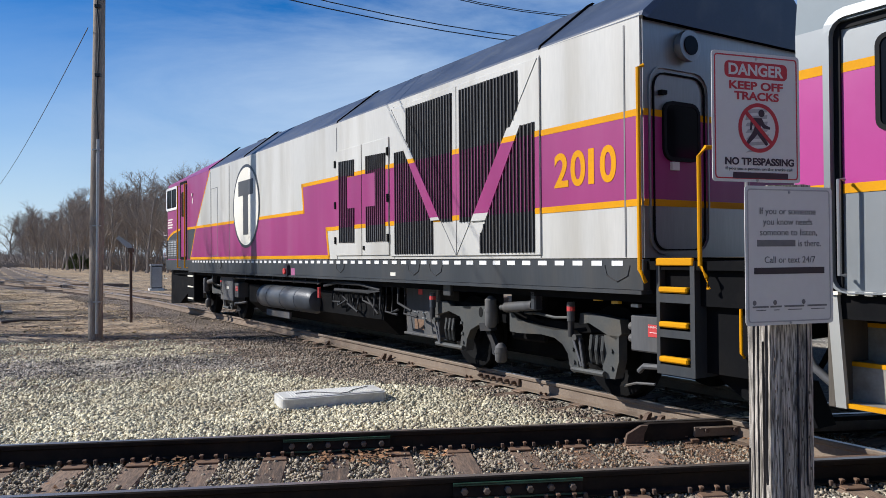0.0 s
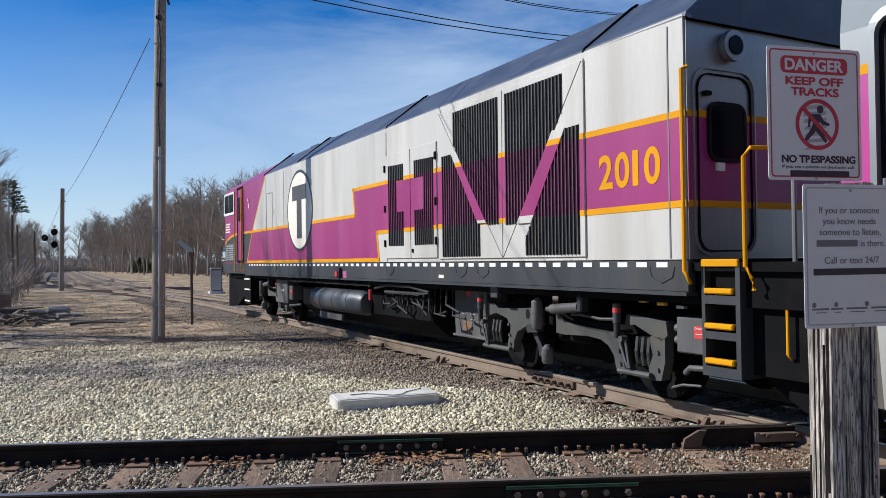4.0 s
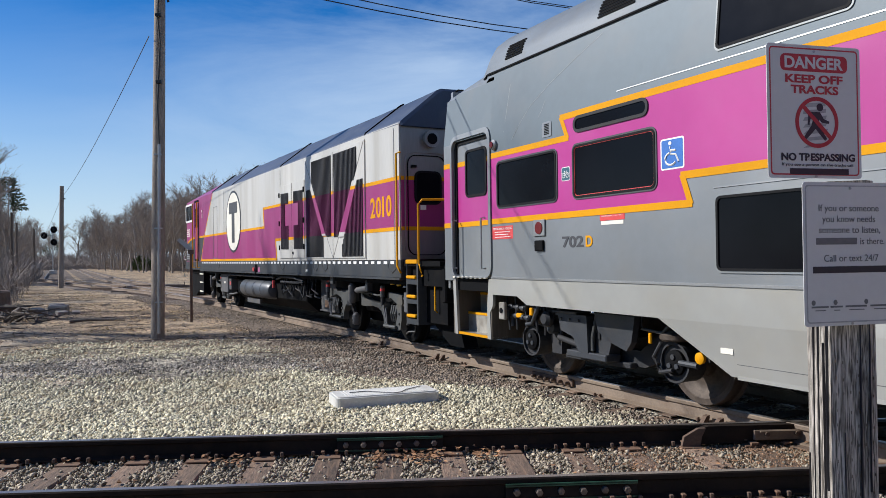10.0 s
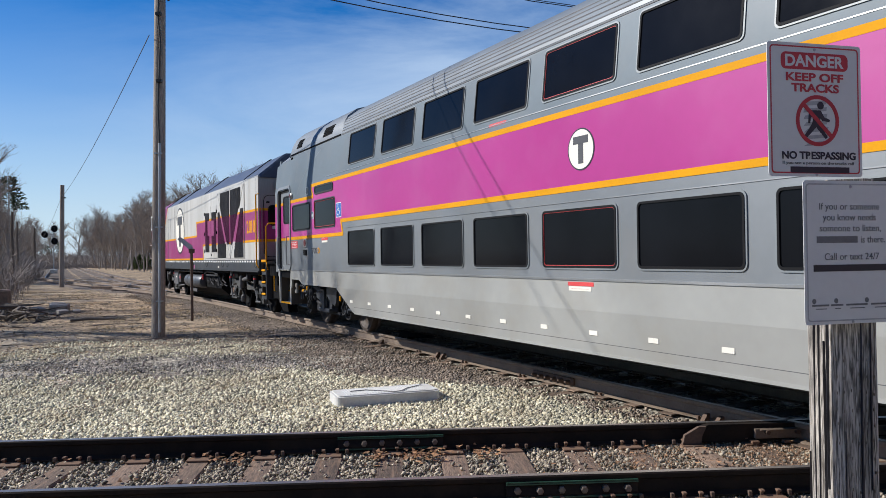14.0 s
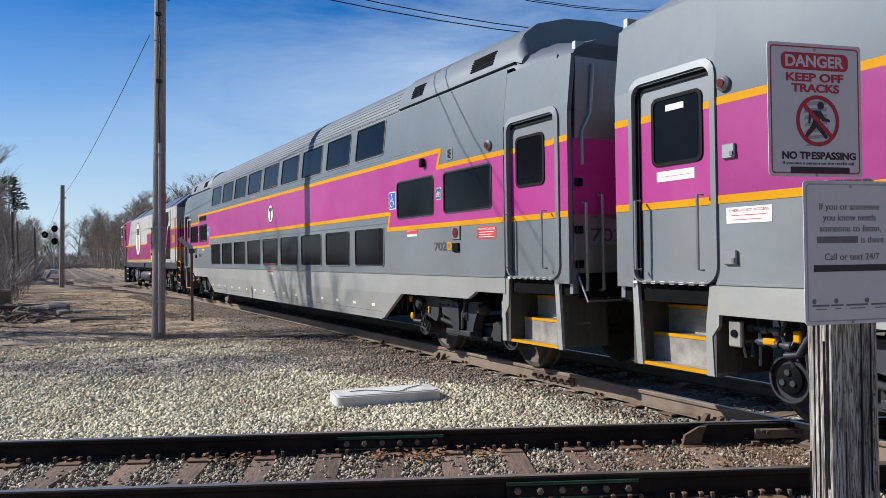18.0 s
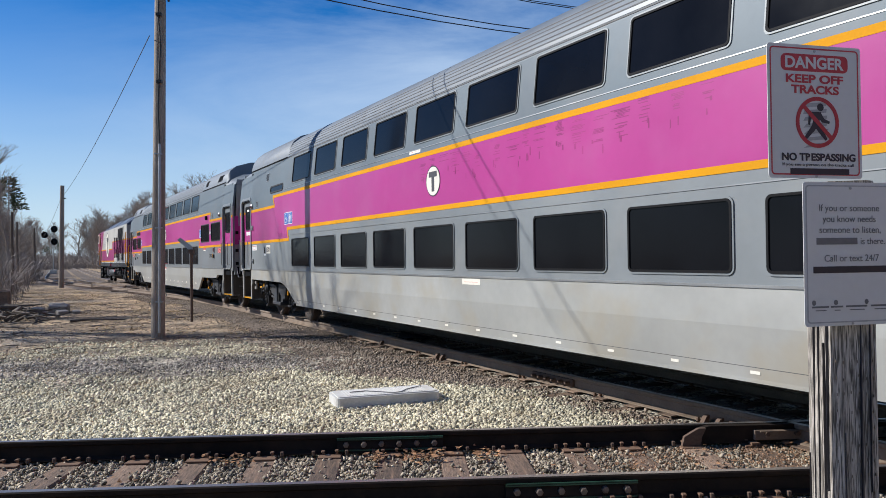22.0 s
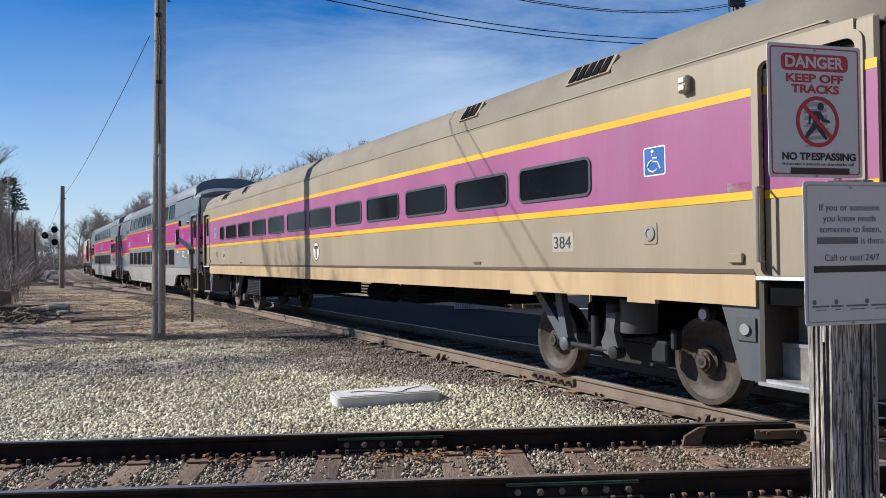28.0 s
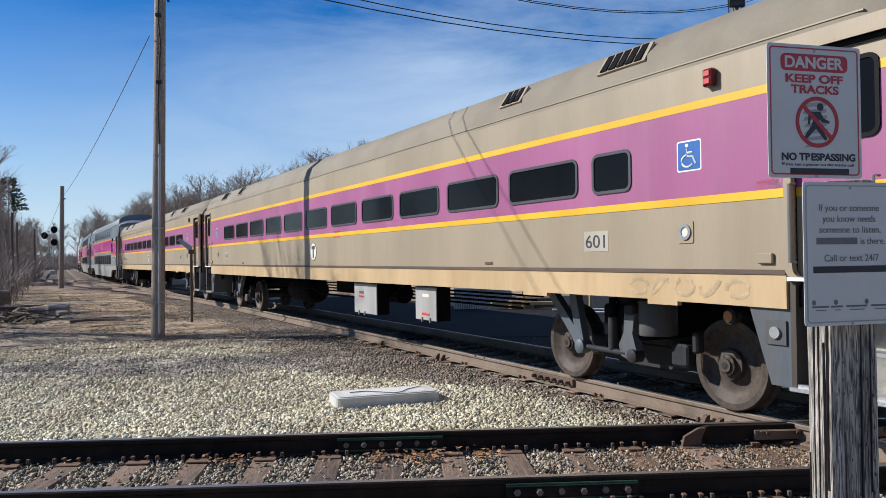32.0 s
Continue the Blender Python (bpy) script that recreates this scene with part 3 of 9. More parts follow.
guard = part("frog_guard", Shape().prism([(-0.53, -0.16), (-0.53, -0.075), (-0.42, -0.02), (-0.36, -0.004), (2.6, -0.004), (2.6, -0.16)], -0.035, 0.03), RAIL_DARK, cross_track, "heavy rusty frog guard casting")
guard.matrix_basis = fm
part("guard_nose", Shape().prism([(-0.62, -0.165), (-0.60, -0.085), (-0.47, -0.012), (-0.40, -0.012), (-0.44, -0.09), (-0.45, -0.165)], -0.075, -0.035), RUSTY, guard)
part("guard_bar", Shape().box(0.05, 2.4, -0.065, -0.035, -0.135, -0.045, 0.006).box(0.10, 1.0, -0.085, -0.065, -0.06, -0.05), RAIL, guard)
for k in range(5):
    part("guard_bolt", Shape().lathe([(0.022, -0.10), (0.024, -0.06)], (0.16 + k * 0.28, 0, -0.075), "y", 6), RUSTY, guard)
    part("clip", Shape().box(0.0 + k * 0.3, 0.07 + k * 0.3, -0.12, -0.05, -0.165, -0.145), PLATE, guard)
fm2 = Matrix.Translation((*cross_at(3.10, 1.36), 0)) @ Matrix.Rotation(CROSS, 4, "Z")
g2 = part("frog_guard", Shape().prism([(0.0, -0.15), (0.03, -0.05), (0.10, -0.03), (2.6, -0.03), (2.6, -0.15)], -0.03, 0.03), PLATE, cross_track)
g2.matrix_basis = fm2
for lat in (0.60, 0.90, -0.60, -0.90):
    rail("guard_rail", [(*line_at(s, lat)[:2], line_at(s, lat)[2]) for s in (-4.6, -3.0, -1.0, 1.2 if abs(lat) > 0.7 else 2.2)], main_track)
# bolted joint on the near rail of the main track, and bent clips beside it
jx, jy, ja = line_at(8.55, 0.7525)
jm = Matrix.Translation((jx, jy, 0)) @ Matrix.Rotation(ja + math.pi / 2, 4, "Z")
jb = part("joint_bar", Shape().box(-0.46, 0.46, 0.012, 0.05, -0.14, -0.045, 0.008), RUSTY, main_track, "bolted rusty joint bar")
jb.matrix_basis = jm
for k in range(6):
    part("joint_nut", Shape().lathe([(0.024, 0.04), (0.024, 0.10), (0.014, 0.12)], (-0.38 + k * 0.152, 0, -0.095), "y", 6), RUSTY, jb)
for s in (5.46, 5.62, 5.80, 11.6, 11.8, 14.2):
    x, y, a = line_at(s, 0.7525 + 0.11)
    b = part("bent_clip", Shape().prism([(-0.02, -0.19), (0.05, -0.19), (0.05, -0.16), (0.0, -0.10), (-0.05, -0.09), (-0.05, -0.12)], -0.025, 0.025, "x"), RUSTY, main_track)
    b.matrix_basis = Matrix.Translation((x, y, 0)) @ Matrix.Rotation(a + math.pi / 2, 4, "Z") @ Matrix.Rotation(rnd.uniform(-0.3, 0.3), 4, "Z")


# ---- loose stone ----
def stones(name, pts, sizes, mat, label, seed):
    """Many small angular stones, joined; pts as an array of x, y, z."""
    g = np.random.default_rng(seed)
    n = len(pts)
    block = np.array([(1, 0, 0), (-1, 0, 0), (0, 1, 0), (0, -1, 0), (0, 0, 1), (0, 0, -1)], float)
    tri = np.array([(0, 2, 4), (2, 1, 4), (1, 3, 4), (3, 0, 4), (2, 0, 5), (1, 2, 5), (3, 1, 5), (0, 3, 5)])
    v = block[None] * g.uniform(0.7, 1.2, (n, 6, 1)) + g.normal(0, 0.17, (n, 6, 3))
    v *= g.uniform(0.65, 1.25, (n, 1, 3))
    turn = g.normal(0, 1, (n, 4))                     # a random turn for each stone
    turn /= np.linalg.norm(turn, axis=1)[:, None]
    a, b, c, d = turn.T
    r = np.stack([np.stack([1 - 2 * (c * c + d * d), 2 * (b * c - a * d), 2 * (b * d + a * c)], 1),
                  np.stack([2 * (b * c + a * d), 1 - 2 * (b * b + d * d), 2 * (c * d - a * b)], 1),
                  np.stack([2 * (b * d - a * c), 2 * (c * d + a * b), 1 - 2 * (b * b + c * c)], 1)], 1)
    v = np.einsum("nij,nkj->nki", r, v) * np.asarray(sizes)[:, None, None]
    v += np.asarray(pts)[:, None, :]
    f = (np.arange(n)[:, None, None] * 6 + tri[None]).reshape(-1, 3)
    me = bpy.data.meshes.new(name)
    me.from_pydata(v.reshape(-1, 3).tolist(), [], f.tolist())
    me.materials.append(mat)
    me.polygons.foreach_set("use_smooth", np.ones(len(me.polygons), bool))
    return tagged(new(name, me), label, "gravel", kind="stuff")


g = np.random.default_rng(3)


def area(n, x0, x1, y0, y1):
    return np.stack([g.uniform(x0, x1, n), g.uniform(y0, y1, n)], 1)


def off_ties(s_run, lat):
    """True where a stone does not lie on a main-track tie."""
    k = (np.asarray(s_run) + 6.0) / 0.56
    return (np.abs(np.asarray(lat)) > 1.30) | (np.abs(k - np.round(k)) * 0.56 > 0.13)


def run_of(xy):
    a0 = HEAD[_i0]
    x0, y0, _ = line_at(0)
    return (xy[:, 0] - x0) * -math.sin(a0) + (xy[:, 1] - y0) * math.cos(a0)


def lateral(xy):
    """Signed distance from the main track, near its straight end."""
    d = np.full(len(xy), 99.0)
    for s in np.arange(-8, 60, 1.0):
        x, y, a = line_at(s)
        al = (xy[:, 0] - x) * -math.sin(a) + (xy[:, 1] - y) * math.cos(a)
        la = -((xy[:, 0] - x) * math.cos(a) + (xy[:, 1] - y) * math.sin(a))
        d = np.where(np.abs(al) <= 0.5, la, d)
    return d


# buff stone between the tracks
q = area(235000, -8.5, 5.5, 6.9, 17.0)
fade = np.clip((18.5 - q[:, 1]) / 9.5, 0.12, 1) * np.clip((q[:, 0] * 0.6 + q[:, 1] * 0.1 + 7.5) / 5, 0.45, 1) * (q[:, 0] > -0.62 * q[:, 1])
# the stone thins out in patches towards the bare yard
patch = 0.55 + 0.45 * np.sin(q[:, 0] * 2.1 + 1.3 * np.sin(q[:, 1] * 1.7)) * np.cos(q[:, 1] * 2.6 + 0.8 * np.sin(q[:, 0] * 1.3))
fade *= 1 - np.clip((q[:, 1] - 10.6 - 0.35 * (q[:, 0] + 2.0)) / 1.6, 0, 1) * np.clip(1.05 - patch, 0, 0.9)
q = q[(g.uniform(0, 1, len(q)) < fade)]
la = lateral(q)
side_cross = q[:, 1] * math.cos(CROSS) - q[:, 0] * math.sin(CROSS)
q, la = q[(la > 1.0) & (side_cross > CROSS_FAR + 0.10)], la[(la > 1.0) & (side_cross > CROSS_FAR + 0.10)]
bare = off_ties(run_of(q), la) | (g.uniform(0, 1, len(q)) < 0.15)
q, la = q[bare], la[bare]
z = np.array([ground_z(*p) for p in q]) + 0.004
dark = la < 1.05 + g.uniform(0, 0.6, len(q)) + np.clip(q[:, 1] - 10.0, 0, 1.5)
pts = np.column_stack([q, z + g.uniform(-0.004, 0.012, len(q))])
band = np.exp(-((q[:, 1] - 13.4 - 0.10 * q[:, 0]) / 1.5) ** 2) * 1.1 + g.uniform(-0.35, 0.35, len(q))
grey = ~dark & (band > 0.62)
pale = ~dark & ~grey
stones("gravel", pts[pale], 0.012 + 0.024 * g.uniform(0, 1, pale.sum()) ** 1.6, STONE, "pale buff crushed stone", 1)
stones("cinder_gravel", pts[grey], 0.010 + 0.020 * g.uniform(0, 1, grey.sum()) ** 1.6, STONE_GREY, "grey cinders and dark crushed stone", 21)
stones("dark_ballast", pts[dark], g.uniform(0.013, 0.028, dark.sum()), STONE_DARK, "dark oily crushed stone beside the rail", 2)
# dirty ballast along the main track
n = 26000
sv = g.uniform(-6, 42, n)
lv = np.where(g.uniform(0, 1, n) < 0.7, g.uniform(0.9, 2.6, n), g.uniform(-2.4, 0.62, n))
pp = np.array([line_at(a, b)[:2] for a, b in zip(sv, lv)])
side_cross = pp[:, 1] * math.cos(CROSS) - pp[:, 0] * math.sin(CROSS)
keep = (side_cross > CROSS_FAR + 0.1) & (off_ties(sv, lv) | (g.uniform(0, 1, n) < 0.15))
pp, lv = pp[keep], lv[keep]
zz = np.where(np.abs(lv) < 1.3, -0.20, -0.20 - (np.abs(lv) - 1.3) * 0.02) + g.uniform(-0.02, 0.02, len(lv))
stones("track_ballast", np.column_stack([pp, zz]), g.uniform(0.015, 0.032, len(pp)), STONE_DARK, "dirty brown-grey track ballast", 4)
# stone in the crossing track's cribs
n = 34000
lv, ov = g.uniform(-6.2, 4.6, n), g.uniform(-0.10, 1.62, n)
ov = np.where(g.uniform(0, 1, n) < 0.25, g.uniform(1.6, 2.6, n), ov)
tl = (lv + 0.10) / 0.545
crib = np.abs(tl - np.round(tl)) * 0.545
ok = (crib > 0.115) | (g.uniform(0, 1, n) < 0.05)
lv, ov, crib = lv[ok], ov[ok], crib[ok]
pp = np.array([cross_at(a, b) for a, b in zip(lv, ov)])
stones("crib_stone", np.column_stack([pp, np.where(crib > 0.12, -0.200, -0.180) + g.uniform(-0.02, 0.012, len(pp))]), g.uniform(0.011, 0.026, len(pp)), STONE_CRIB, "dirty brown stone between weathered ties", 5)
n = 7000
lv, ov = 1.5 + 3.2 * g.uniform(0, 1, n) ** 0.75, g.uniform(-0.02, 1.5, n)
pp = np.array([cross_at(a, b) for a, b in zip(lv, ov)])
stones("rusty_grit", np.column_stack([pp, -0.186 + g.uniform(-0.006, 0.010, n)]), g.uniform(0.004, 0.010, n), RED_DIRT, "rust-brown grit over ties by the crossing", 22)
q = area(9000, -6.0, 5.0, 3.0, 5.3)
stones("gravel", np.column_stack([q, np.full(len(q), -0.21)]), g.uniform(0.014, 0.03, len(q)), STONE, "pale buff crushed stone", 6)


def leaves(name, pts, size, mat, label, seed):
    """Curled dry leaves: small bent quads."""
    r = random.Random(seed)
    s = Shape()
    for x, y, z in pts:
        a, w = r.uniform(0, 6.28), size * r.uniform(0.6, 1.3)
        c, d = math.cos(a) * w, math.sin(a) * w
        up = w * r.uniform(0.1, 0.7)
        s.add([(x - c, y - d, z + up), (x - d * 0.5, y + c * 0.5, z + 0.004), (x + c, y + d, z + up * r.uniform(0.3, 1)), (x + d * 0.5, y - c * 0.5, z + 0.01)], [(0, 1, 3), (1, 2, 3)])
    me = bpy.data.meshes.new(name)
    me.from_pydata(s.v, [], s.f)
    me.materials.append(mat)
    return tagged(new(name, me), label, "leaves", kind="stuff")


r = random.Random(8)
drift = []
for c, w, n in ((-0.22, 0.05, 40), (0.20, 0.10, 90), (0.72, 0.07, 40), (2.5, 0.5, 40), (3.75, 0.08, 30), (-1.5, 0.15, 30), (1.2, 1.4, 26), (-3.0, 1.8, 16)):
    for _ in range(n):
        x, y = cross_at(r.gauss(c, w), r.gauss(0.25, 0.10) if n > 59 or w < 0.2 else r.uniform(0.1, 1.4))
        drift.append((x, y, -0.185 + r.uniform(0, 0.05)))
leaves("leaf_litter", drift, 0.034, DRYLEAF, "orange-brown dry leaves caught between ties", 9)
litter = []
for _ in range(7000):
    x, y = r.uniform(-22, -2), r.uniform(12, 40)
    if noise.noise((x * 0.5, y * 0.7, 2.0)) < r.uniform(-0.4, 0.3):
        continue
    litter.append((x, y, ground_z(x, y) + 0.005))
leaves("dry_litter", litter, 0.04, DRYGRASS, "straw-coloured dead grass and leaf scraps", 10)

# snags that stand in the brush
for x, y, h, r0 in ((-24.2, 43.0, 4.7, 0.10), (-26.7, 48.0, 4.4, 0.10), (-40.0, 75.0, 5.2, 0.14), (-22.6, 38.5, 7.0, 0.13)):
    sn = part("dead_trunk", Shape().tube([(0, 0, 0), (0.04, 0, h * 0.4), (-0.03, 0.02, h * 0.75), (0.02, 0, h)], r0, 8, r0 * 0.6), DEADWOOD)
    sn.matrix_basis = Matrix.Translation((x, y, -0.3))
    tagged(sn, "dark limbless dead trunk standing in brush", "dead tree", "dead trunks")

# clods and scraps over the dirt yard, and a siding that leaves to the left
q = area(42000, -30, -2.5, 12.5, 46)
nz = np.array([noise.noise((a * 0.35, b * 0.5, 1.0)) for a, b in q])
q = q[(nz + g.uniform(-0.35, 0.35, len(q)) > 0.02) & (q[:, 0] / q[:, 1] > -0.72)]
q = q[lateral(q) > 1.6]
stones("dirt_clods", np.column_stack([q, [ground_z(*p) for p in q]]), g.uniform(0.010, 0.034, len(q)), material("brown_clod", (0.27, 0.195, 0.125), 0.95, island=0.6), "brown clods and scraps on bare dirt", 12)
tufts = []
for _ in range(5000):
    x, y = r.uniform(-26, -4), r.uniform(14, 46)
    if noise.noise((x * 0.3, y * 0.4, 5.0)) > 0.05:
        for _ in range(5):
            tufts.append((x + r.gauss(0, 0.12), y + r.gauss(0, 0.12), ground_z(x, y)))
leaves("dead_grass", tufts, 0.055, DRYGRASS, "straw-coloured dead grass patches", 13)
# dark twigs, added partly to stand in for streaks of tree shade
sticks = Shape()
for _ in range(1300):
    x, y = r.uniform(-24, -2.0), r.uniform(12.5, 40)
    if x / y < -0.72 or noise.noise((x * 0.25, y * 0.6, 7.0)) < -0.05:
        continue
    a, l, z = r.gauss(0.1, 0.6), r.uniform(0.10, 0.55), ground_z(x, y) + 0.012
    c, d = math.cos(a) * l, math.sin(a) * l
    w = r.uniform(0.006, 0.018)
    sticks.add([(x - c, y - d, z), (x, y + w, z + 0.02), (x, y - w, z), (x + c, y + d, z + r.uniform(0, 0.05))], [(0, 1, 2), (1, 3, 2)])
me = bpy.data.meshes.new("twig_litter")
me.from_pydata(sticks.v, [], sticks.f)
me.materials.append(DEADWOOD)
tagged(new("twig_litter", me), "dark broken twigs, also standing in for tree-shade streaks on dirt", "twigs", kind="stuff")
siding = thing("siding_track", "old siding track with dark ties and dull rails", "railway track", kind="structure")


def siding_at(s, lat):
    f = min(1.0, max(0.0, (s - 30.0) / 55.0))
    x, y, a = line_at(s, 4.6 * f * f * (3 - 2 * f) + lat)
    return x, y, a


for lat in (0.7525, -0.7525):
    rail("rail", [siding_at(s, lat) for s in list(np.arange(31, 120, 3.0)) + list(np.arange(120, 400, 20.0))], siding)
for k in range(75):
    x, y, a = siding_at(36 + k * 0.75, 0)
    part("tie", tie_me, TIE, siding).matrix_basis = Matrix.Translation((x, y, 0.02)) @ Matrix.Rotation(a - math.pi / 2, 4, "Z")

# ---- track beds ----
def bed(name, label, at, runs, prof, mat):
    """A bed of ballast along a track: prof gives (lateral, height) across it."""
    rows = [[(*at(s, lat)[:2], z + noise.noise((s * 0.9, lat * 1.3, 4.0)) * 0.012) for lat, z in prof] for s in runs]
    n = len(prof)
    me = bpy.data.meshes.new(name)
    me.from_pydata([p for row in rows for p in row], [], [(i * n + k, i * n + k + 1, (i + 1) * n + k + 1, (i + 1) * n + k) for i in range(len(rows) - 1) for k in range(n - 1)])
    me.materials.append(mat)
    return tagged(new(name, me), label, "track bed", kind="structure")


SHOULDER = [(2.7, -0.34), (2.0, -0.20), (1.3, -0.185), (0.6, -0.20), (0.0, -0.19), (-0.6, -0.20), (-1.3, -0.185), (-2.0, -0.20), (-2.7, -0.34)]
far_runs = list(np.arange(17.0, 60.0, 1.5)) + list(np.arange(60.0, 160.0, 5.0)) + list(np.arange(160.0, 520.0, 20.0))
bed("track_bed", "dirty brown ballast under the main track", line_at, far_runs, SHOULDER, TRACKBED)
bed("track_bed", "dirty brown ballast under the siding", siding_at, [s for s in far_runs if s > 44], SHOULDER, TRACKBED)
# strip of dark ballast whose colour also carries the train's shade
bed("shaded_ballast", "dark ballast beyond the main track, train's shade in its colour", line_at, list(np.arange(-12.0, 34.0, 1.0)), [(-1.25, -0.19), (-2.5, -0.175), (-4.0, -0.18), (-5.5, -0.175), (-6.6, -0.19), (-7.4, -0.33)], SHADE_BALLAST)

# ---- pale lid lying on the gravel ----
lid = thing("vault_lid", "pale grey plastic vault lid lying on gravel", "lid", at=Matrix.Translation((-0.72, 9.38, -0.20)) @ Matrix.Rotation(radians(19), 4, "Z"))
body = Shape().prism(rounded(-0.66, 0.62, -0.26, 0.26, 0.07), 0.0, 0.125, "z")
part("lid_body", body, CONCRETE, lid)
top = part("lid_top", Shape().prism(rounded(-0.63, 0.59, -0.23, 0.23, 0.06), 0.125, 0.137, "z"), CONCRETE, lid)
for k in range(30):
    part("tread_rib", Shape().box(-0.52 + k * 0.034, -0.505 + k * 0.034, -0.18, 0.18, 0.137, 0.141), CONCRETE, top)
part("stray_cord", Shape().tube([(-0.45, -0.02, 0.15), (-0.25, 0.02, 0.147), (-0.1, -0.10, 0.147), (0.05, -0.22, 0.146), (0.14, -0.20, 0.147), (0.25, -0.05, 0.147), (0.48, 0.10, 0.150)], 0.006, 5), SIGNGREY, lid)

# ---- warning signs on a weathered post ----
post = thing("sign_post", "weathered square timber post, cracked and split", "post", at=Matrix.Translation((1.383, 2.670, -0.25)) @ Matrix.Rotation(radians(1.5), 4, "Z"))
s = Shape()
nz, hw = 40, 0.083
ringv = []
for k in range(nz + 1):
    z = 2.05 * k / nz
    for a, b in ((-1, -1), (-0.5, -1), (0.1, -1), (0.6, -1), (1, -1), (1, -0.3), (1, 0.4), (1, 1), (0.3, 1), (-0.4, 1), (-1, 1), (-1, 0.5), (-1, 0.0), (-1, -0.5)):
        j = noise.noise((a * 3, b * 3, z * 1.3)) * 0.006 + noise.noise((a * 9, b * 9, z * 5)) * 0.0025
        c = 0.94 if abs(a) == 1 and abs(b) == 1 else 1.0
        ringv.append(((a * hw + (j if abs(a) == 1 else 0)) * c, (b * hw + (j if abs(b) == 1 else 0)) * c, z + (noise.noise((a * 4, b * 4, 9)) * 0.012 if k == nz else 0)))
s.add(ringv, [(k * 14 + i, k * 14 + (i + 1) % 14, (k + 1) * 14 + (i + 1) % 14, (k + 1) * 14 + i) for k in range(nz) for i in range(14)] + [tuple(nz * 14 + i for i in range(14)), tuple(range(13, -1, -1))])
part("timber", s, POST, post)
r = random.Random(2)
for a, z0, z1, w in ((0.018, 0.1, 1.9, 0.003), (-0.04, 0.5, 1.2, 0.0018), (0.05, 1.0, 1.7, 0.0018)):
    part("crack", Shape().prism([(a, z0), (a + w, (z0 + z1) / 2), (a + 0.002, z1), (a - w * 0.4, (z0 + z1) / 2)], -hw - 0.008, -hw + 0.004), SIGNBLACK, post)
for a, z0, z1, w in ((0.02, 0.1, 1.95, 0.004), (-0.045, 0.3, 1.5, 0.0025), (-0.01, 0.6, 1.9, 0.002), (0.055, 0.2, 1.1, 0.0025), (-0.065, 1.0, 1.95, 0.002)):
    part("crack", Shape().prism([(a, z0), (a + w * 0.6 + 0.004, (z0 + z1) * 0.35), (a + w * 0.5, (z0 + z1) / 2), (a + 0.003, z1), (a - w * 0.15, (z0 + z1) / 2), (a + 0.003, (z0 + z1) * 0.35)], -hw - 0.006, -hw + 0.004, "x"), SIGNBLACK, post)
slit = Shape().box(-0.0007, 0.0007, -hw - 0.002, -hw + 0.01, 0.0, 0.010).mesh("treatment_slit")
for row in range(18):
    for c in range(6):
        ob = part("treatment_slit", slit, DEADWOOD, post)
        ob.location = (-0.062 + c * 0.025 + r.uniform(-0.003, 0.003), 0, 0.5 + row * 0.055 + r.uniform(-0.008, 0.008))


def sign_board(name, label, x, y, z0, w, h, turn, border):
    """An aluminium sign: its own x runs to the right, y up, from its lower left corner."""
    sg = thing(name, label, "sign", at=Matrix.Translation((x, y, z0)) @ Matrix.Rotation(radians(turn), 4, "Z") @ Matrix.Rotation(radians(90), 4, "X"))
    part("plate", Shape().prism(rounded(0, w, 0, h, 0.012, 3), -0.002, 0.0, "z"), SIGNFACE, sg)

    def frame_line(inset, t, mat):
        o, i = rounded(inset, w - inset, inset, h - inset, 0.012, 3), rounded(inset + t, w - inset - t, inset + t, h - inset - t, 0.009, 3)
        q = ring_plate(o, i, 0, 0.0008)
        q.v = [(a, c, b) for a, b, c in q.v]
        part("border", q, mat, sg)

    frame_line(0.010, 0.0045, border)
    for yy in (h - 0.020, 0.006):
        part("screw", Shape().lathe([(0.005, 0.0), (0.004, 0.003)], (w * 0.5, yy, 0), "z", 8), GALV, sg)
    return sg


def words(sg, text, x, y, size, mat, width, bold=0.0, name="lettering"):
    return lettering(name, text, size, mat, sg, Matrix.Translation((x, y, 0.001)), width=width, depth=0.0004, bold=bold)


danger = sign_board("warning_sign", "white metal warning sign with red border and lettering", 1.053, 2.462, 1.803, 0.365, 0.437, 15, SIGNRED)
part("red_panel", Shape().prism(rounded(0.052, 0.313, 0.350, 0.406, 0.018, 4), 0.0, 0.001, "z"), SIGNRED, danger)
words(danger, "DANGER", 0.068, 0.361, 0.052, SIGNFACE, 0.228, 0.0016)
words(danger, "KEEP OFF", 0.070, 0.313, 0.037, SIGNRED, 0.224, 0.0012)
words(danger, "TRACKS", 0.090, 0.278, 0.037, SIGNRED, 0.186, 0.0012)
words(danger, "NO TRESPASSING", 0.050, 0.058, 0.033, SIGNBLACK, 0.288, 0.0012)
words(danger, "If you see a person on the tracks call", 0.052, 0.040, 0.014, SIGNBLACK, 0.278)
part("number_bar", Shape().box(0.082, 0.312, 0.012, 0.032, 0.0, 0.0012), SIGNBLACK, danger, "unreadable line shown as a bar")
cx, cy = 0.190, 0.184
for k in range(7):
    a = 0.26 - k * 0.028
    part("tie_shape", Shape().prism([(cx - 0.02 + 0.004 * k - 0.035, cy + 0.06 - k * 0.022), (cx + 0.035 + 0.002 * k, cy + 0.068 - k * 0.022), (cx + 0.035, cy + 0.055 - k * 0.022), (cx - 0.055, cy + 0.047 - k * 0.022)], 0.0, 0.0006, "z"), SHADOWGREY, danger)
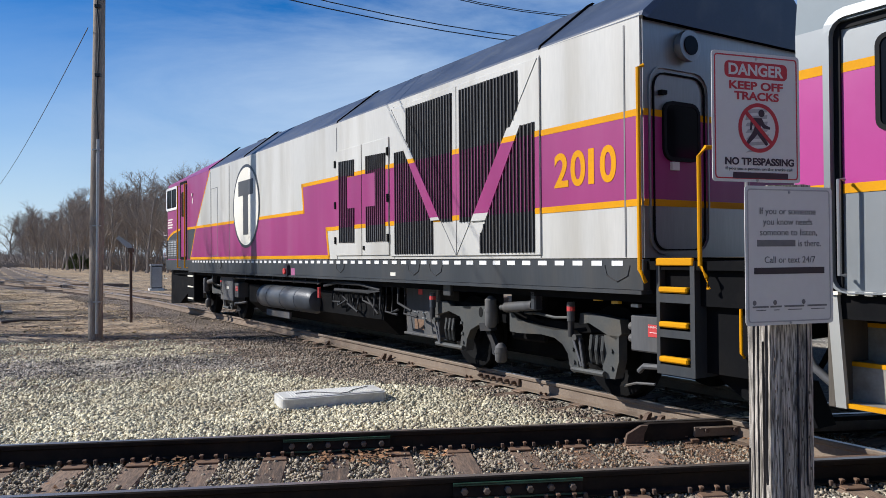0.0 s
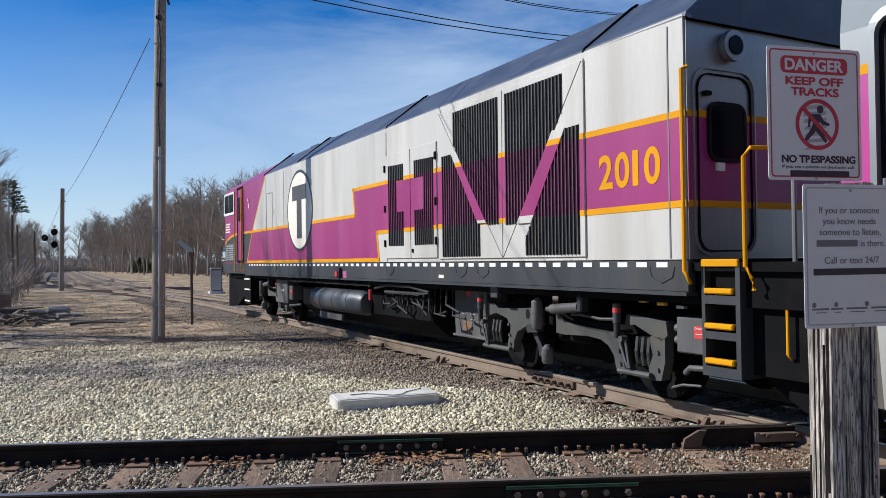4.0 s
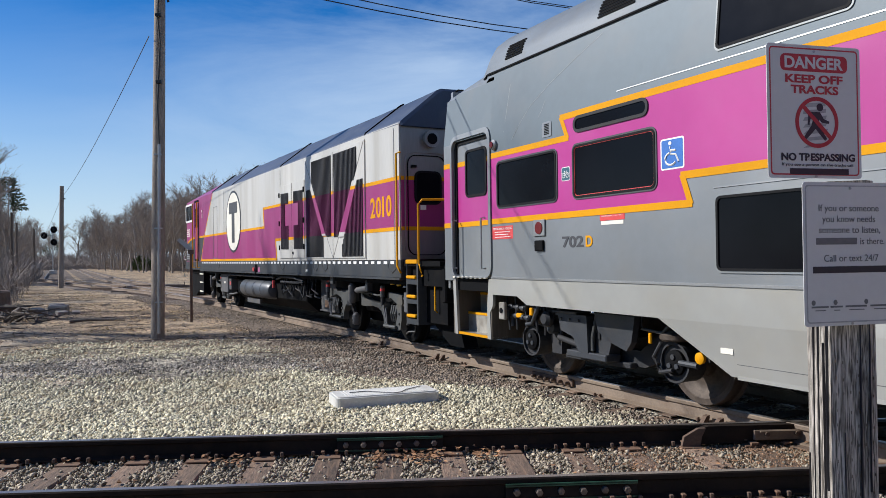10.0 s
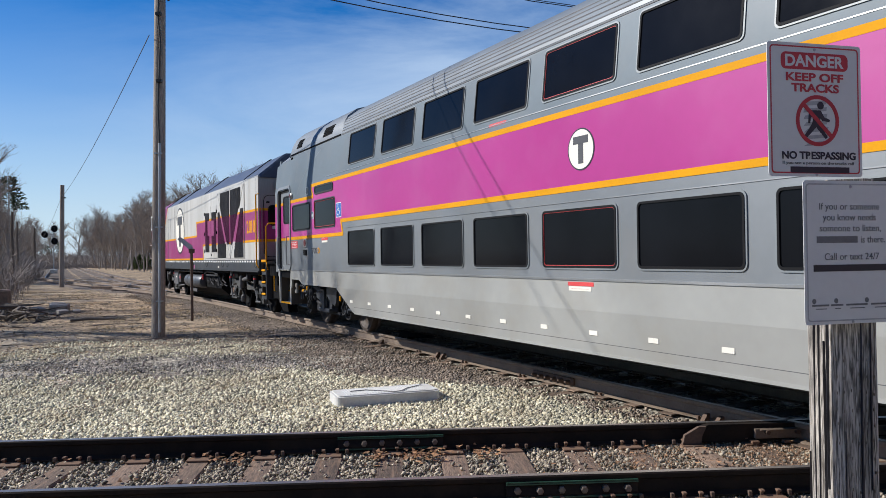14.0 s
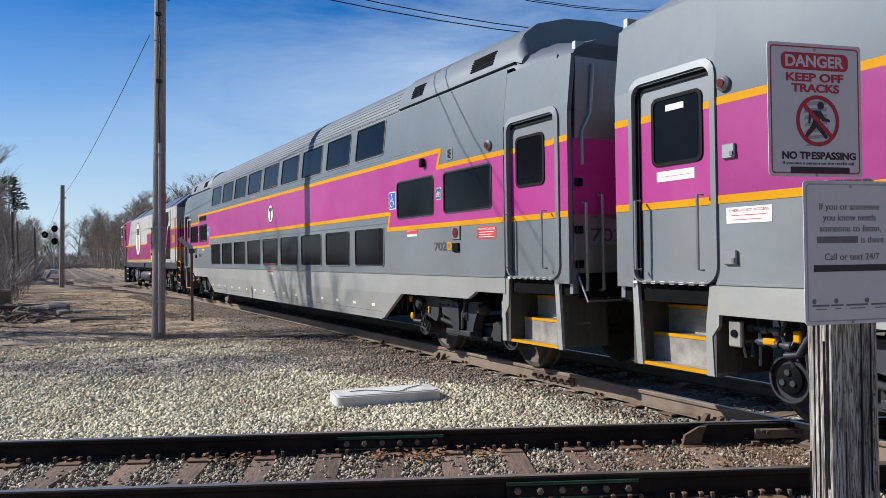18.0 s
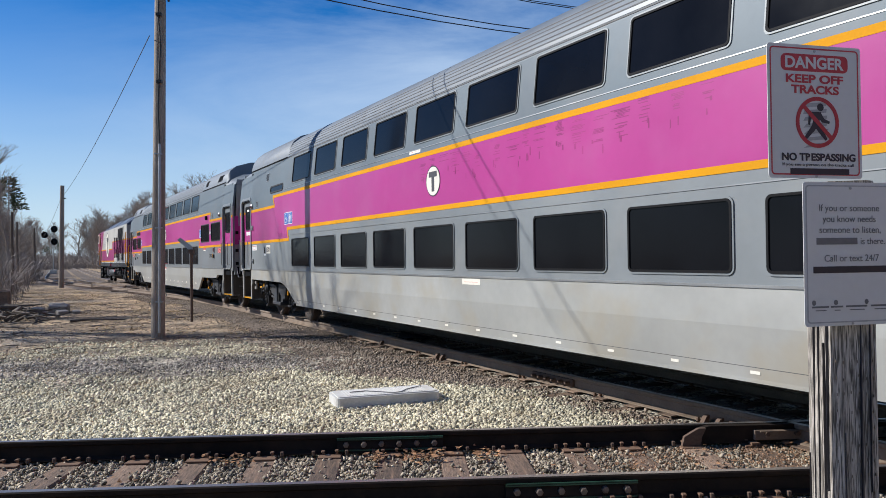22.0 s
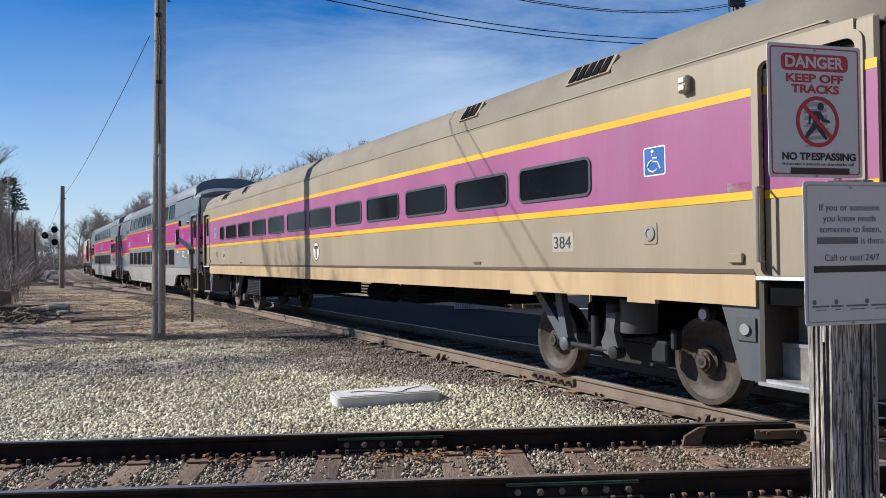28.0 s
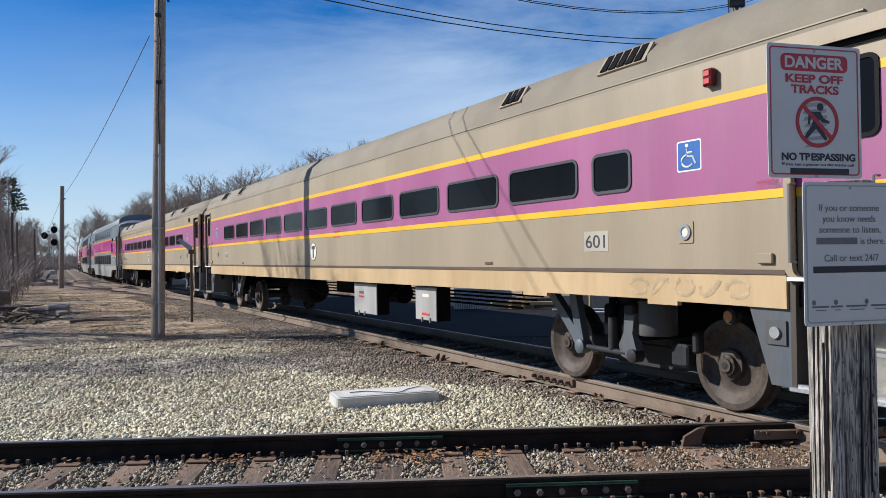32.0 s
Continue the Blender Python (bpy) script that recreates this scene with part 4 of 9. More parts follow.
q = Shape().prism([(cx + 0.012 + 0.013 * math.cos(k * 0.524), cy + 0.050 + 0.013 * math.sin(k * 0.524)) for k in range(12)], 0.0006, 0.0012, "z")
for poly in ([(-0.026, 0.034), (0.012, 0.034), (0.026, 0.012), (0.048, 0.004), (0.046, -0.004), (0.018, 0.000), (0.008, 0.010), (0.010, -0.010), (0.038, -0.054), (0.030, -0.060), (-0.006, -0.022), (-0.044, -0.058), (-0.054, -0.052), (-0.022, -0.010), (-0.014, 0.016), (-0.026, 0.010), (-0.030, -0.010), (-0.037, -0.008), (-0.034, 0.024)],):
    q.prism([(cx + a, cy + b) for a, b in poly], 0.0006, 0.0012, "z")
part("walker_shape", q, SIGNBLACK, danger)
rr = 0.084
q = ring_plate([(cx + rr * math.cos(k * 0.1309), cy + rr * math.sin(k * 0.1309)) for k in range(48)], [(cx + (rr - 0.013) * math.cos(k * 0.1309), cy + (rr - 0.013) * math.sin(k * 0.1309)) for k in range(48)], 0, 0.0016)
q.v = [(a, c, b) for a, b, c in q.v]
d = 0.7071 * rr
q.prism([(cx - d - 0.002, cy + d - 0.010), (cx - d + 0.008, cy + d), (cx + d + 0.002, cy - d + 0.010), (cx + d - 0.008, cy - d)], 0.0012, 0.0018, "z")
part("ban_ring", q, SIGNRED, danger)

helpline = sign_board("helpline_sign", "white metal sign with grey lettering on a timber post", 1.176, 2.494, 1.317, 0.376, 0.474, 15, SHADOWGREY)
for text, yy, x0, wd in (("If you or someone", 0.378, 0.062, 0.240), ("you know needs", 0.342, 0.075, 0.212), ("someone to listen,", 0.306, 0.062, 0.245), ("is there.", 0.268, 0.225, 0.098), ("Call or text 24/7", 0.212, 0.080, 0.218)):
    words(helpline, text, x0, yy, 0.032, SIGNGREY, wd)
part("name_bar", Shape().box(0.050, 0.212, 0.268, 0.290, 0.0, 0.001), SIGNGREY, helpline, "unreadable word shown as a bar")
part("number_bar", Shape().box(0.036, 0.338, 0.174, 0.196, 0.0, 0.001), SIGNBLACK, helpline, "unreadable line shown as a bar")
for x0, wd in ((0.028, 0.066), (0.102, 0.048), (0.162, 0.085), (0.262, 0.085)):
    part("small_bar", Shape().box(x0, x0 + wd, 0.060, 0.066, 0.0, 0.001).box(x0 + 0.015, x0 + wd - 0.01, 0.050, 0.053, 0.0, 0.001), SIGNGREY, helpline)
for x0 in (0.036, 0.122, 0.245):
    part("small_mark", Shape().prism([(x0 + 0.008 * math.cos(k * 0.785), 0.077 + 0.009 * math.sin(k * 0.785)) for k in range(8)], 0.0, 0.001, "z"), SIGNGREY, helpline)

# ---- poles, wires, signal ----
def utility_pole(x, y, top, r0, r1, label, lean=(0, 0)):
    p = thing("utility_pole", label, "pole", at=Matrix.Translation((x, y, -0.3)))
    pts = [(lean[0] * k / 10, lean[1] * k / 10, (top + 0.3) * k / 10) for k in range(11)]
    part("shaft", Shape().tube(pts, r0, 16, r1), POLE, p, smooth=True)
    return p


pole = utility_pole(-6.62, 17.74, 9.8, 0.155, 0.115, "weathered grey wooden utility pole with conduit", (0.16, 0.0))
part("conduit", Shape().tube([(0.09, -0.15, 0.2), (0.13, -0.14, 4.55)], 0.032, 10), GALV, pole, "grey steel conduit pipe", smooth=True)
for z in (0.9, 2.6, 4.3):
    part("strap", Shape().box(0.02, 0.18, -0.19, -0.11, z, z + 0.03), GALV, pole)
part("riser_cable", Shape().tube([(0.13, -0.14, 4.5), (0.10, -0.15, 5.4), (0.14, -0.15, 6.3), (0.17, -0.14, 6.9), (0.12, -0.15, 7.5), (0.14, -0.14, 8.0), (0.26, -0.12, 8.5), (0.33, -0.1, 8.95)], 0.02, 8), WIRE, pole, smooth=True)
for z in (5.95, 7.5):
    part("cable_clamp", Shape().box(0.08, 0.20, -0.19, -0.11, z, z + 0.07), WIRE, pole)
bx = part("cable_coil", Shape().tube([(0.20, -0.10, 9.1), (0.28, -0.12, 9.25), (0.36, -0.10, 9.0), (0.34, -0.10, 8.5), (0.30, -0.1, 8.05), (0.36, -0.1, 7.85)], 0.028, 8), WIRE, pole, "black cable splice hanging by the pole", smooth=True)
part("coil_bracket", Shape().box(0.12, 0.40, -0.13, -0.08, 8.6, 8.66).box(0.34, 0.40, -0.14, -0.06, 8.1, 8.9), WIRE, bx)
for z in (9.0, 8.25):
    part("bolt", Shape().lathe([(0.025, -0.04), (0.025, 0.02)], (-0.04, -0.13, z), "y", 8), WIRE, pole)
far_pole = utility_pole(-25.98, 52.09, 6.75, 0.17, 0.13, "dark brown wooden pole beside the track", (0.12, 0))
part("pin", Shape().box(0.1, 0.34, -0.05, 0.05, 6.15, 6.22), WIRE, far_pole)
right_pole = utility_pole(13.0, 33.5, 14.5, 0.19, 0.13, "wooden utility pole with cables and fittings")
part("pole_fitting", Shape().box(-0.35, 0.35, -0.25, -0.1, 12.6, 13.6, 0.05), WIRE, right_pole)
for k in range(4):
    part("drop_cable", Shape().tube([(-0.25 + 0.16 * k, -0.2, 14.6), (-0.45 + 0.18 * k, -0.25, 13.6), (-0.35 + 0.2 * k, -0.2, 12.0)], 0.025, 6), WIRE, right_pole)
part("crossarm", Shape().box(-1.1, 1.1, -0.22, -0.1, 13.9, 14.02), POLE, right_pole)


def wire(a, b, sag, r=0.014, label="thin black overhead wire"):
    a, b = Vector(a), Vector(b)
    pts = [a.lerp(b, k / 20) - Vector((0, 0, sag * 4 * (k / 20) * (1 - k / 20))) for k in range(21)]
    s = Shape().tube(pts, r, 5)
    return tagged(part("overhead_wire", s, WIRE), label, "wire", "overhead wires")


wire((-6.7, 17.6, 6.75), (-25.9, 52.0, 5.9), 0.35, 0.010)
wire((-25.9, 52.0, 5.9), (-80.0, 150.0, 6.0), 1.4, 0.010)


def cable(p, q, low, x_low, bow, r):
    """A long cable over the line, lowest at x_low; its shade falls along the line from p to q on the coaches."""
    p, q = Vector(p), Vector(q)
    n = (q - p).cross(SUN_TO)
    pts = []
    for x in np.linspace(-13.0, 17.0, 31).tolist():
        z = low + bow * (x - x_low) ** 2
        pts.append((x, p.y - (n.x * (x - p.x) + n.z * (z - p.z)) / n.y, z))
    return tagged(part("overhead_wire", Shape().tube(pts, r, 5), WIRE), "thin black overhead wire", "wire", "overhead wires")


cable((0.31, 10.91, 3.49), (1.35, 8.93, 1.19), 5.60, 0.2, 0.020, 0.010)
cable((0.12, 11.29, 3.50), (1.02, 9.58, 1.44), 5.92, 0.8, 0.022, 0.010)
cable((-0.02, 11.55, 3.48), (0.82, 9.95, 1.56), 7.00, 1.8, 0.036, 0.010)
cable((-0.07, 11.64, 3.50), (0.78, 10.02, 1.56), 7.12, 1.8, 0.036, 0.009)

tpost = thing("track_marker", "rusty steel post with a bent grey plate on top", "marker post", at=Matrix.Translation((-7.19, 21.88, -0.25)))
part("stake", Shape().box(-0.034, 0.034, -0.03, 0.03, 0, 2.12, 0.01), RUSTY, tpost)
part("bent_plate", Shape().prism([(-0.40, 2.40), (-0.31, 2.46), (0.03, 2.21), (0.05, 2.06), (-0.02, 2.06)], -0.012, 0.0), GALV, tpost)
part("bent_plate_post_cap", Shape().box(-0.06, 0.08, -0.06, 0.04, 2.0, 2.12), RUSTY, tpost)

sig = thing("railway_signal", "railway signal mast with three round dark heads", "railway signal", at=Matrix.Translation((-57.5, 113.0, -0.2)))
part("mast", Shape().tube([(0, 0, 0), (0, 0, 6.4)], 0.09, 10), GALV, sig)
part("mast_base", Shape().box(-0.4, 0.4, -0.4, 0.4, 0, 0.6, 0.05), CONCRETE, sig)
part("signal_arm", Shape().box(-1.0, 0.2, -0.06, 0.06, 5.7, 5.8), GALV, sig)
for dx, z in ((0.28, 6.6), (-1.15, 5.75), (0.28, 4.75)):
    h = part("signal_head", Shape().lathe([(0.50, -0.05), (0.50, -0.02), (0.12, 0.05), (0.12, 0.35)], (dx, -0.2, z), "y", 24), BLACK, sig)
    part("hood", Shape().lathe([(0.16, -0.55), (0.16, -0.1), (0.13, -0.1), (0.13, -0.55)], (dx, -0.2, z), "y", 14), BLACK, h)


# ---- bare winter trees ----
def bare_tree(seed, height, spread_out):
    """A tapered trunk with limbs that fork into a haze of fine twigs: two meshes."""
    r = random.Random(seed)
    trunk, twig = Shape(), Shape()

    def blade(p, q, w):
        d = (q - p).normalized()
        a = d.cross(Vector((r.gauss(0, 1), r.gauss(0, 1), 0.3))).normalized() * w
        twig.add([p - a, p + a, q], [(0, 1, 2)])

    def grow(p, d, length, rad, level):
        d = d.normalized()
        n = 4 if level == 0 else 2
        pts = [p]
        for k in range(n):
            d = (d + Vector((r.gauss(0, 0.13), r.gauss(0, 0.13), r.gauss(0.03, 0.06)))).normalized()
            pts.append(pts[-1] + d * length / n)
        if level < 2:
            trunk.tube(pts, rad, 8 if level == 0 else 5, rad * 0.55, closed_ends=False)
        elif level == 2:
            twig.tube(pts, rad, 3, rad * 0.5, closed_ends=False)
        else:
            blade(pts[0], pts[-1], rad)
        if level == 4:
            return
        kids = (16, 7, 6, 6)[level]
        for k in range(kids):
            f = (0.16 + 0.84 * (k + r.random()) / kids) if level == 0 else r.uniform(0.2, 1.0)
            i = min(n - 1, int(f * n))
            q = pts[i].lerp(pts[i + 1], f * n - i)
            a = r.uniform(0, 6.283)
            side = Vector((math.cos(a), math.sin(a), r.uniform(-0.15, 0.55)))
            w = r.uniform(0.5, 0.9) * spread_out
            long = length * (r.uniform(0.26, 0.42) * (1.05 - 0.62 * f) if level == 0 else r.uniform(0.42, 0.70))
            grow(q, d * (1 - w * 0.45) + side * w, long, max(0.007, rad * (0.42 if level == 0 else r.uniform(0.38, 0.5))), level + 1)

    grow(Vector((0, 0, 0)), Vector((r.gauss(0, 0.04), r.gauss(0, 0.04), 1)), height * 0.92, height * 0.0125, 0)
    a, b = bpy.data.meshes.new("trunk"), bpy.data.meshes.new("crown")
    a.from_pydata(trunk.v, [], trunk.f)
    b.from_pydata(twig.v, [], twig.f)
    a.materials.append(BARK)
    b.materials.append(TWIG)
    return a, b


TREES = [bare_tree(k, 12.0, 0.66 + 0.12 * (k % 3)) for k in range(7)]


def plant(k, x, y, h, turn, label="bare deciduous tree with fine grey twigs", group="bare trees along the track"):
    t = thing("bare_tree", label, "tree", group, at=Matrix.Translation((x, y, -0.3)) @ Matrix.Rotation(turn, 4, "Z") @ Matrix.Scale(h / 12.0, 4))
    a, b = TREES[k % len(TREES)]
    part("trunk", a, BARK, t)
    part("crown", b, TWIG, t)
    return t


r = random.Random(21)
EDGE = [(6, 60), (-6, 70), (-20, 83), (-46, 117), (-70, 157), (-102, 218)]     # front of the wood behind the track


def along(line, f):
    f *= len(line) - 1
    i = min(len(line) - 2, int(f))
    return line[i][0] + (line[i + 1][0] - line[i][0]) * (f - i), line[i][1] + (line[i + 1][1] - line[i][1]) * (f - i)


for k in range(190):
    x, y = along(EDGE, (k + r.random()) / 190)
    d = (k % 4) * 4.5 + r.uniform(0, 3)
    low = 0.72 if x > -9 else 0.95
    if x < -3 or k % 2:
        plant(k, x + d * 0.75 + r.uniform(-1, 1), y + d * 0.65, (r.uniform(9.5, 14.0) + d * 0.12) * low * (0.7 if x > -2 else 1), r.uniform(0, 6.28))
NEAR = [(-35, 60), (-44, 76), (-60, 106), (-82, 150), (-122, 230)]             # trees across the yard
for k in range(60):
    x, y = along(NEAR, (k + r.random()) / 60)
    plant(k + 3, x - (k % 3) * 3.0 + r.uniform(-1.5, 1.5), y + r.uniform(-2, 2), r.uniform(6.0, 9.0), r.uniform(0, 6.28))
for x, y, h in ((-22.5, 28.5, 5.6), (-24.0, 30.0, 6.2), (-27.5, 38.0, 7.0), (-38.0, 27.0, 19.0), (-41.0, 33.0, 20.0), (-31, 50, 9.0), (-20.5, 20.6, 12.5)):
    plant(int(h * 3), x, y, h, r.uniform(0, 6.28))
for k in range(34):                     # closing the far end
    plant(k, -172 + k * 2.6 + r.uniform(-2, 2), 300 + r.uniform(-20, 40), r.uniform(11, 17) * (1.25 if k < 8 else 1.0), r.uniform(0, 6.28))
BEHIND = [(-40, 5), (-30, -22), (-5, -34), (25, -30), (45, -8), (42, 20)]      # woods that close the place behind the camera
for k in range(40):
    x, y = along(BEHIND, (k + r.random()) / 40)
    plant(k, x + r.uniform(-3, 3), y + r.uniform(-3, 3), r.uniform(10, 14), r.uniform(0, 6.28))


def twig_bank(name, x0, y0, x1, y1, depth, n, hmax, mat, label, seed):
    """Scrub as one mass of fine upright stems."""
    r = random.Random(seed)
    v, f = [], []
    for _ in range(n):
        t = r.random()
        x, y = x0 + (x1 - x0) * t + r.uniform(-depth, depth) * 0.5, y0 + (y1 - y0) * t + r.uniform(-depth, depth) * 0.5
        p = Vector((x, y, -0.3))
        h = hmax * r.uniform(0.3, 1.0)
        d = Vector((r.gauss(0, 0.25), r.gauss(0, 0.25), 1)).normalized()
        for b in range(4):
            q = p + d * h * (0.4 if b == 0 else r.uniform(0.15, 0.4))
            w = 0.012 + 0.0002 * y
            k = len(v)
            v += [tuple(p + Vector((-w, 0, 0))), tuple(p + Vector((w, 0, 0))), tuple(q + Vector((0, w * 0.6, 0)))]
            f.append((k, k + 1, k + 2))
            if b % 2 == 0:
                p = q
            d = (d + Vector((r.gauss(0, 0.5), r.gauss(0, 0.5), r.gauss(0, 0.2)))).normalized()
    me = bpy.data.meshes.new(name)
    me.from_pydata(v, [], f)
    me.materials.append(mat)
    return tagged(new(name, me), label, "scrub", kind="stuff")


twig_bank("scrub", -1, 72, -108, 232, 10, 9000, 3.6, TWIG, "grey-brown leafless scrub below the trees", 3)
twig_bank("scrub", -19, 27, -62, 112, 5, 9000, 3.6, TWIG, "tangled leafless brush beside the dirt yard", 4)
twig_bank("scrub", -90, 170, -170, 380, 16, 5000, 5.0, TWIG, "grey-brown leafless scrub in the distance", 5)
twig_bank("scrub", -165, 285, -88, 285, 14, 6000, 7.0, TWIG, "grey-brown leafless scrub closing the far end", 15)
twig_bank("scrub", -40, -14, 45, -26, 12, 9000, 6.0, TWIG, "grey-brown brush behind the crossing", 6)


def needle_mass(name, centres, n, mat, label, category, seed):
    """Evergreen foliage: small tufts round several centres, on a stem."""
    r = random.Random(seed)
    t = thing(name, label, category)
    stem, foliage = Shape(), Shape()
    for cx, cy, z0, z1, rad in centres:
        stem.tube([(cx, cy, -0.3), (cx + 0.1, cy, z1)], 0.14, 7, 0.04)
        for _ in range(n):
            f = r.random()
            z = z0 + (z1 - z0) * f
            a, q = r.uniform(0, 6.28), rad * (1.05 - f * 0.75) * r.uniform(0.25, 1.1)
            x, y = cx + q * math.cos(a), cy + q * math.sin(a)
            w = r.uniform(0.16, 0.42)
            d = Vector((math.cos(a) * w, math.sin(a) * w, r.uniform(-0.12, 0.16)))
            e = Vector((-d.y * 0.4, d.x * 0.4, r.uniform(-0.05, 0.05)))
            p = Vector((x, y, z + r.uniform(-0.2, 0.2)))
            foliage.add([p - e, p + e, p + d], [(0, 1, 2)])
            foliage.add([p + Vector((0, 0, 0.08)), p - Vector((0, 0, 0.10)), p + d * 1.1], [(0, 1, 2)])
    part("stem", stem, BARK, t)
    me = bpy.data.meshes.new("foliage")
    me.from_pydata(foliage.v, [], foliage.f)
    part("foliage", me, mat, t)
    return t


needle_mass("pine_tree", [(-45.4, 80, 7.2, 10.4, 1.7)], 700, PINE, "dark green pine among bare trees", "tree", 6)
needle_mass("evergreen_shrub", [(-58.0, 148, 0.0, 2.6, 2.0), (-60.5, 152, 0.0, 2.1, 1.8), (-55.5, 144, 0.0, 1.7, 1.4)], 1100, SHRUB, "green shrub below the bare wood", "shrub", 7)
needle_mass("pine_tree", [(-22, -30, 1.0, 12.0, 4.0), (-12, -34, 1.0, 14.0, 4.5), (2, -36, 1.0, 12.0, 4.2), (14, -34, 1.0, 13.0, 4.4), (30, -26, 1.0, 12.0, 4.2), (38, -12, 1.0, 12.0, 4.0)], 2500, PINE, "dark pines behind the crossing", "tree", 9)
needle_mass("pine_tree", [(-150, 300, 0.5, 9.0, 3.4), (-158, 305, 0.5, 8.0, 3.2), (-143, 310, 1.0, 10.0, 3.0)], 900, PINE, "dark evergreen far down the line", "tree", 8)

# ---- yard clutter ----
def rough_block(name, label, category, x, y, size, turn, mat, seed, tilt=0.0):
    r = random.Random(seed)
    s = Shape().box(-size[0] / 2, size[0] / 2, -size[1] / 2, size[1] / 2, 0, size[2], min(size) * 0.12)
    s.v = [(a + r.uniform(-1, 1) * min(size) * 0.06, b + r.uniform(-1, 1) * min(size) * 0.06, c + r.uniform(-1, 1) * min(size) * 0.05) for a, b, c in s.v]
    ob = part(name, s, mat)
    ob.matrix_basis = Matrix.Translation((x, y, ground_z(x, y) - 0.03)) @ Matrix.Rotation(turn, 4, "Z") @ Matrix.Rotation(tilt, 4, "X")
    return tagged(ob, label, category)


RUBBLE = material("weathered_rubble", (0.34, 0.30, 0.25), 0.9, spots=0.35, grain=0.25, bump=0.01, dirt=(0.16, 0.12, 0.085), dirt_amount=0.7, island=0.2)
for x, y, size, turn, tilt in ((-13.35, 26.6, (0.62, 0.42, 0.30), 0.3, 0.1), (-13.9, 25.9, (0.8, 0.5, 0.14), -0.2, 0.05), (-12.9, 25.9, (0.36, 0.25, 0.16), 0.9, 0.2), (-13.1, 25.3, (0.5, 0.22, 0.10), 0.1, 0.0),
                               (-12.6, 26.3, (0.24, 0.2, 0.14), 0.5, 0.3), (-14.2, 26.8, (0.4, 0.3, 0.2), 1.1, 0.2), (-13.7, 27.2, (0.5, 0.4, 0.34), 0.6, 0.1)):
    rough_block("concrete_chunk", "broken weathered concrete piece on bare dirt", "rubble", x, y, size, turn, RUBBLE, int(x * -100), tilt)
rough_block("timber_block", "cut brown timber baulk in the brush", "timber", -16.6, 28.8, (0.6, 0.6, 0.8), 0.4, TIE, 4)
rough_block("timber_block", "stacked dark old tie", "timber", -18.2, 28.2, (2.4, 0.3, 0.35), 0.15, TIE, 5)
rough_block("timber_block", "stacked dark old tie", "timber", -18.0, 28.0, (2.2, 0.3, 0.30), -0.1, TIE, 6)
for k in range(34):
    y = r.uniform(22.0, 25.2)
    x = -0.555 * y + r.gauss(0.0, 0.55)
    h = max(0.0, 0.45 - 0.5 * abs(x + 0.56 * y)) * r.random()
    lg = part("fallen_branch", Shape().tube([(-0.8, 0, 0.04), (-0.25, 0.10, 0.10 + 0.1 * r.random()), (0.2, -0.06, 0.08), (0.8, 0.10, 0.04)], r.uniform(0.03, 0.07), 6, 0.014), DEADWOOD)
    lg.matrix_basis = Matrix.Translation((x, y, ground_z(x, y) + h - 0.02)) @ Matrix.Rotation(r.uniform(-1.5, 1.5), 4, "Z") @ Matrix.Rotation(r.uniform(-0.25, 0.25), 4, "Y") @ Matrix.Scale(r.uniform(0.5, 1.2), 4)
    tagged(lg, "dark fallen branch in a tangled pile", "branch", "fallen branches")
for x, y, l, tn in ((-10.2, 22.6, 1.5, 0.32), (-11.5, 20.2, 1.1, -0.3), (-17.0, 44.0, 4.0, 0.1), (-19.0, 47.5, 3.2, -0.2)):
    lg = part("fallen_branch", Shape().tube([(-l / 2, 0, 0.04), (-l / 6, 0.08, 0.07), (l / 5, -0.06, 0.06), (l / 2, 0.05, 0.03)], 0.045, 6, 0.015), DEADWOOD)
    lg.matrix_basis = Matrix.Translation((x, y, ground_z(x, y))) @ Matrix.Rotation(tn, 4, "Z")
    tagged(lg, "dark fallen branch on bare dirt", "branch", "fallen branches")
for k in range(7):
    x, y = r.uniform(-23.0, -17.5), r.uniform(46, 53)
    rough_block("scrap_tie", "dark old tie dumped beside the track", "timber", x, y, (r.uniform(1.4, 2.6), 0.26, 0.24), r.uniform(-0.8, 0.8), TIE, 20 + k)
hut = thing("trackside_cabinet", "pale grey trackside equipment cabinet", "cabinet", at=Matrix.Translation((-13.2, 44.5, -0.25)) @ Matrix.Rotation(0.4, 4, "Z"))
part("case", Shape().box(-0.30, 0.30, -0.28, 0.28, 0.15, 1.42, 0.03), CASE, hut)
part("hood", Shape().box(-0.33, 0.33, -0.31, 0.31, 1.42, 1.50, 0.02), GALV, hut)
part("plinth", Shape().box(-0.40, 0.40, -0.38, 0.38, 0.0, 0.15), CONCRETE, hut)
part("door_panel", Shape().box(-0.25, 0.25, -0.295, -0.28, 0.22, 1.36, 0.006), GALV, hut)

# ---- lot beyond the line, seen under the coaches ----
# asphalt blackened to hold the shade that the train throws on it
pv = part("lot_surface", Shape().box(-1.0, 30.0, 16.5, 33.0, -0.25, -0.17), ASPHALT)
tagged(pv, "worn asphalt lot behind the track, train's shade in its colour", "pavement", kind="structure")
LUMBER = material("fresh_lumber", (0.52, 0.36, 0.15), 0.8, spots=0.2, grain=0.2, stretch=(1.0, 8.0, 8.0))
SHEET = material("corrugated_sheet", (0.30, 0.31, 0.32), 0.45, 0.5, spots=0.25, grain=0.08, dirt=(0.17, 0.15, 0.12), dirt_amount=0.5)


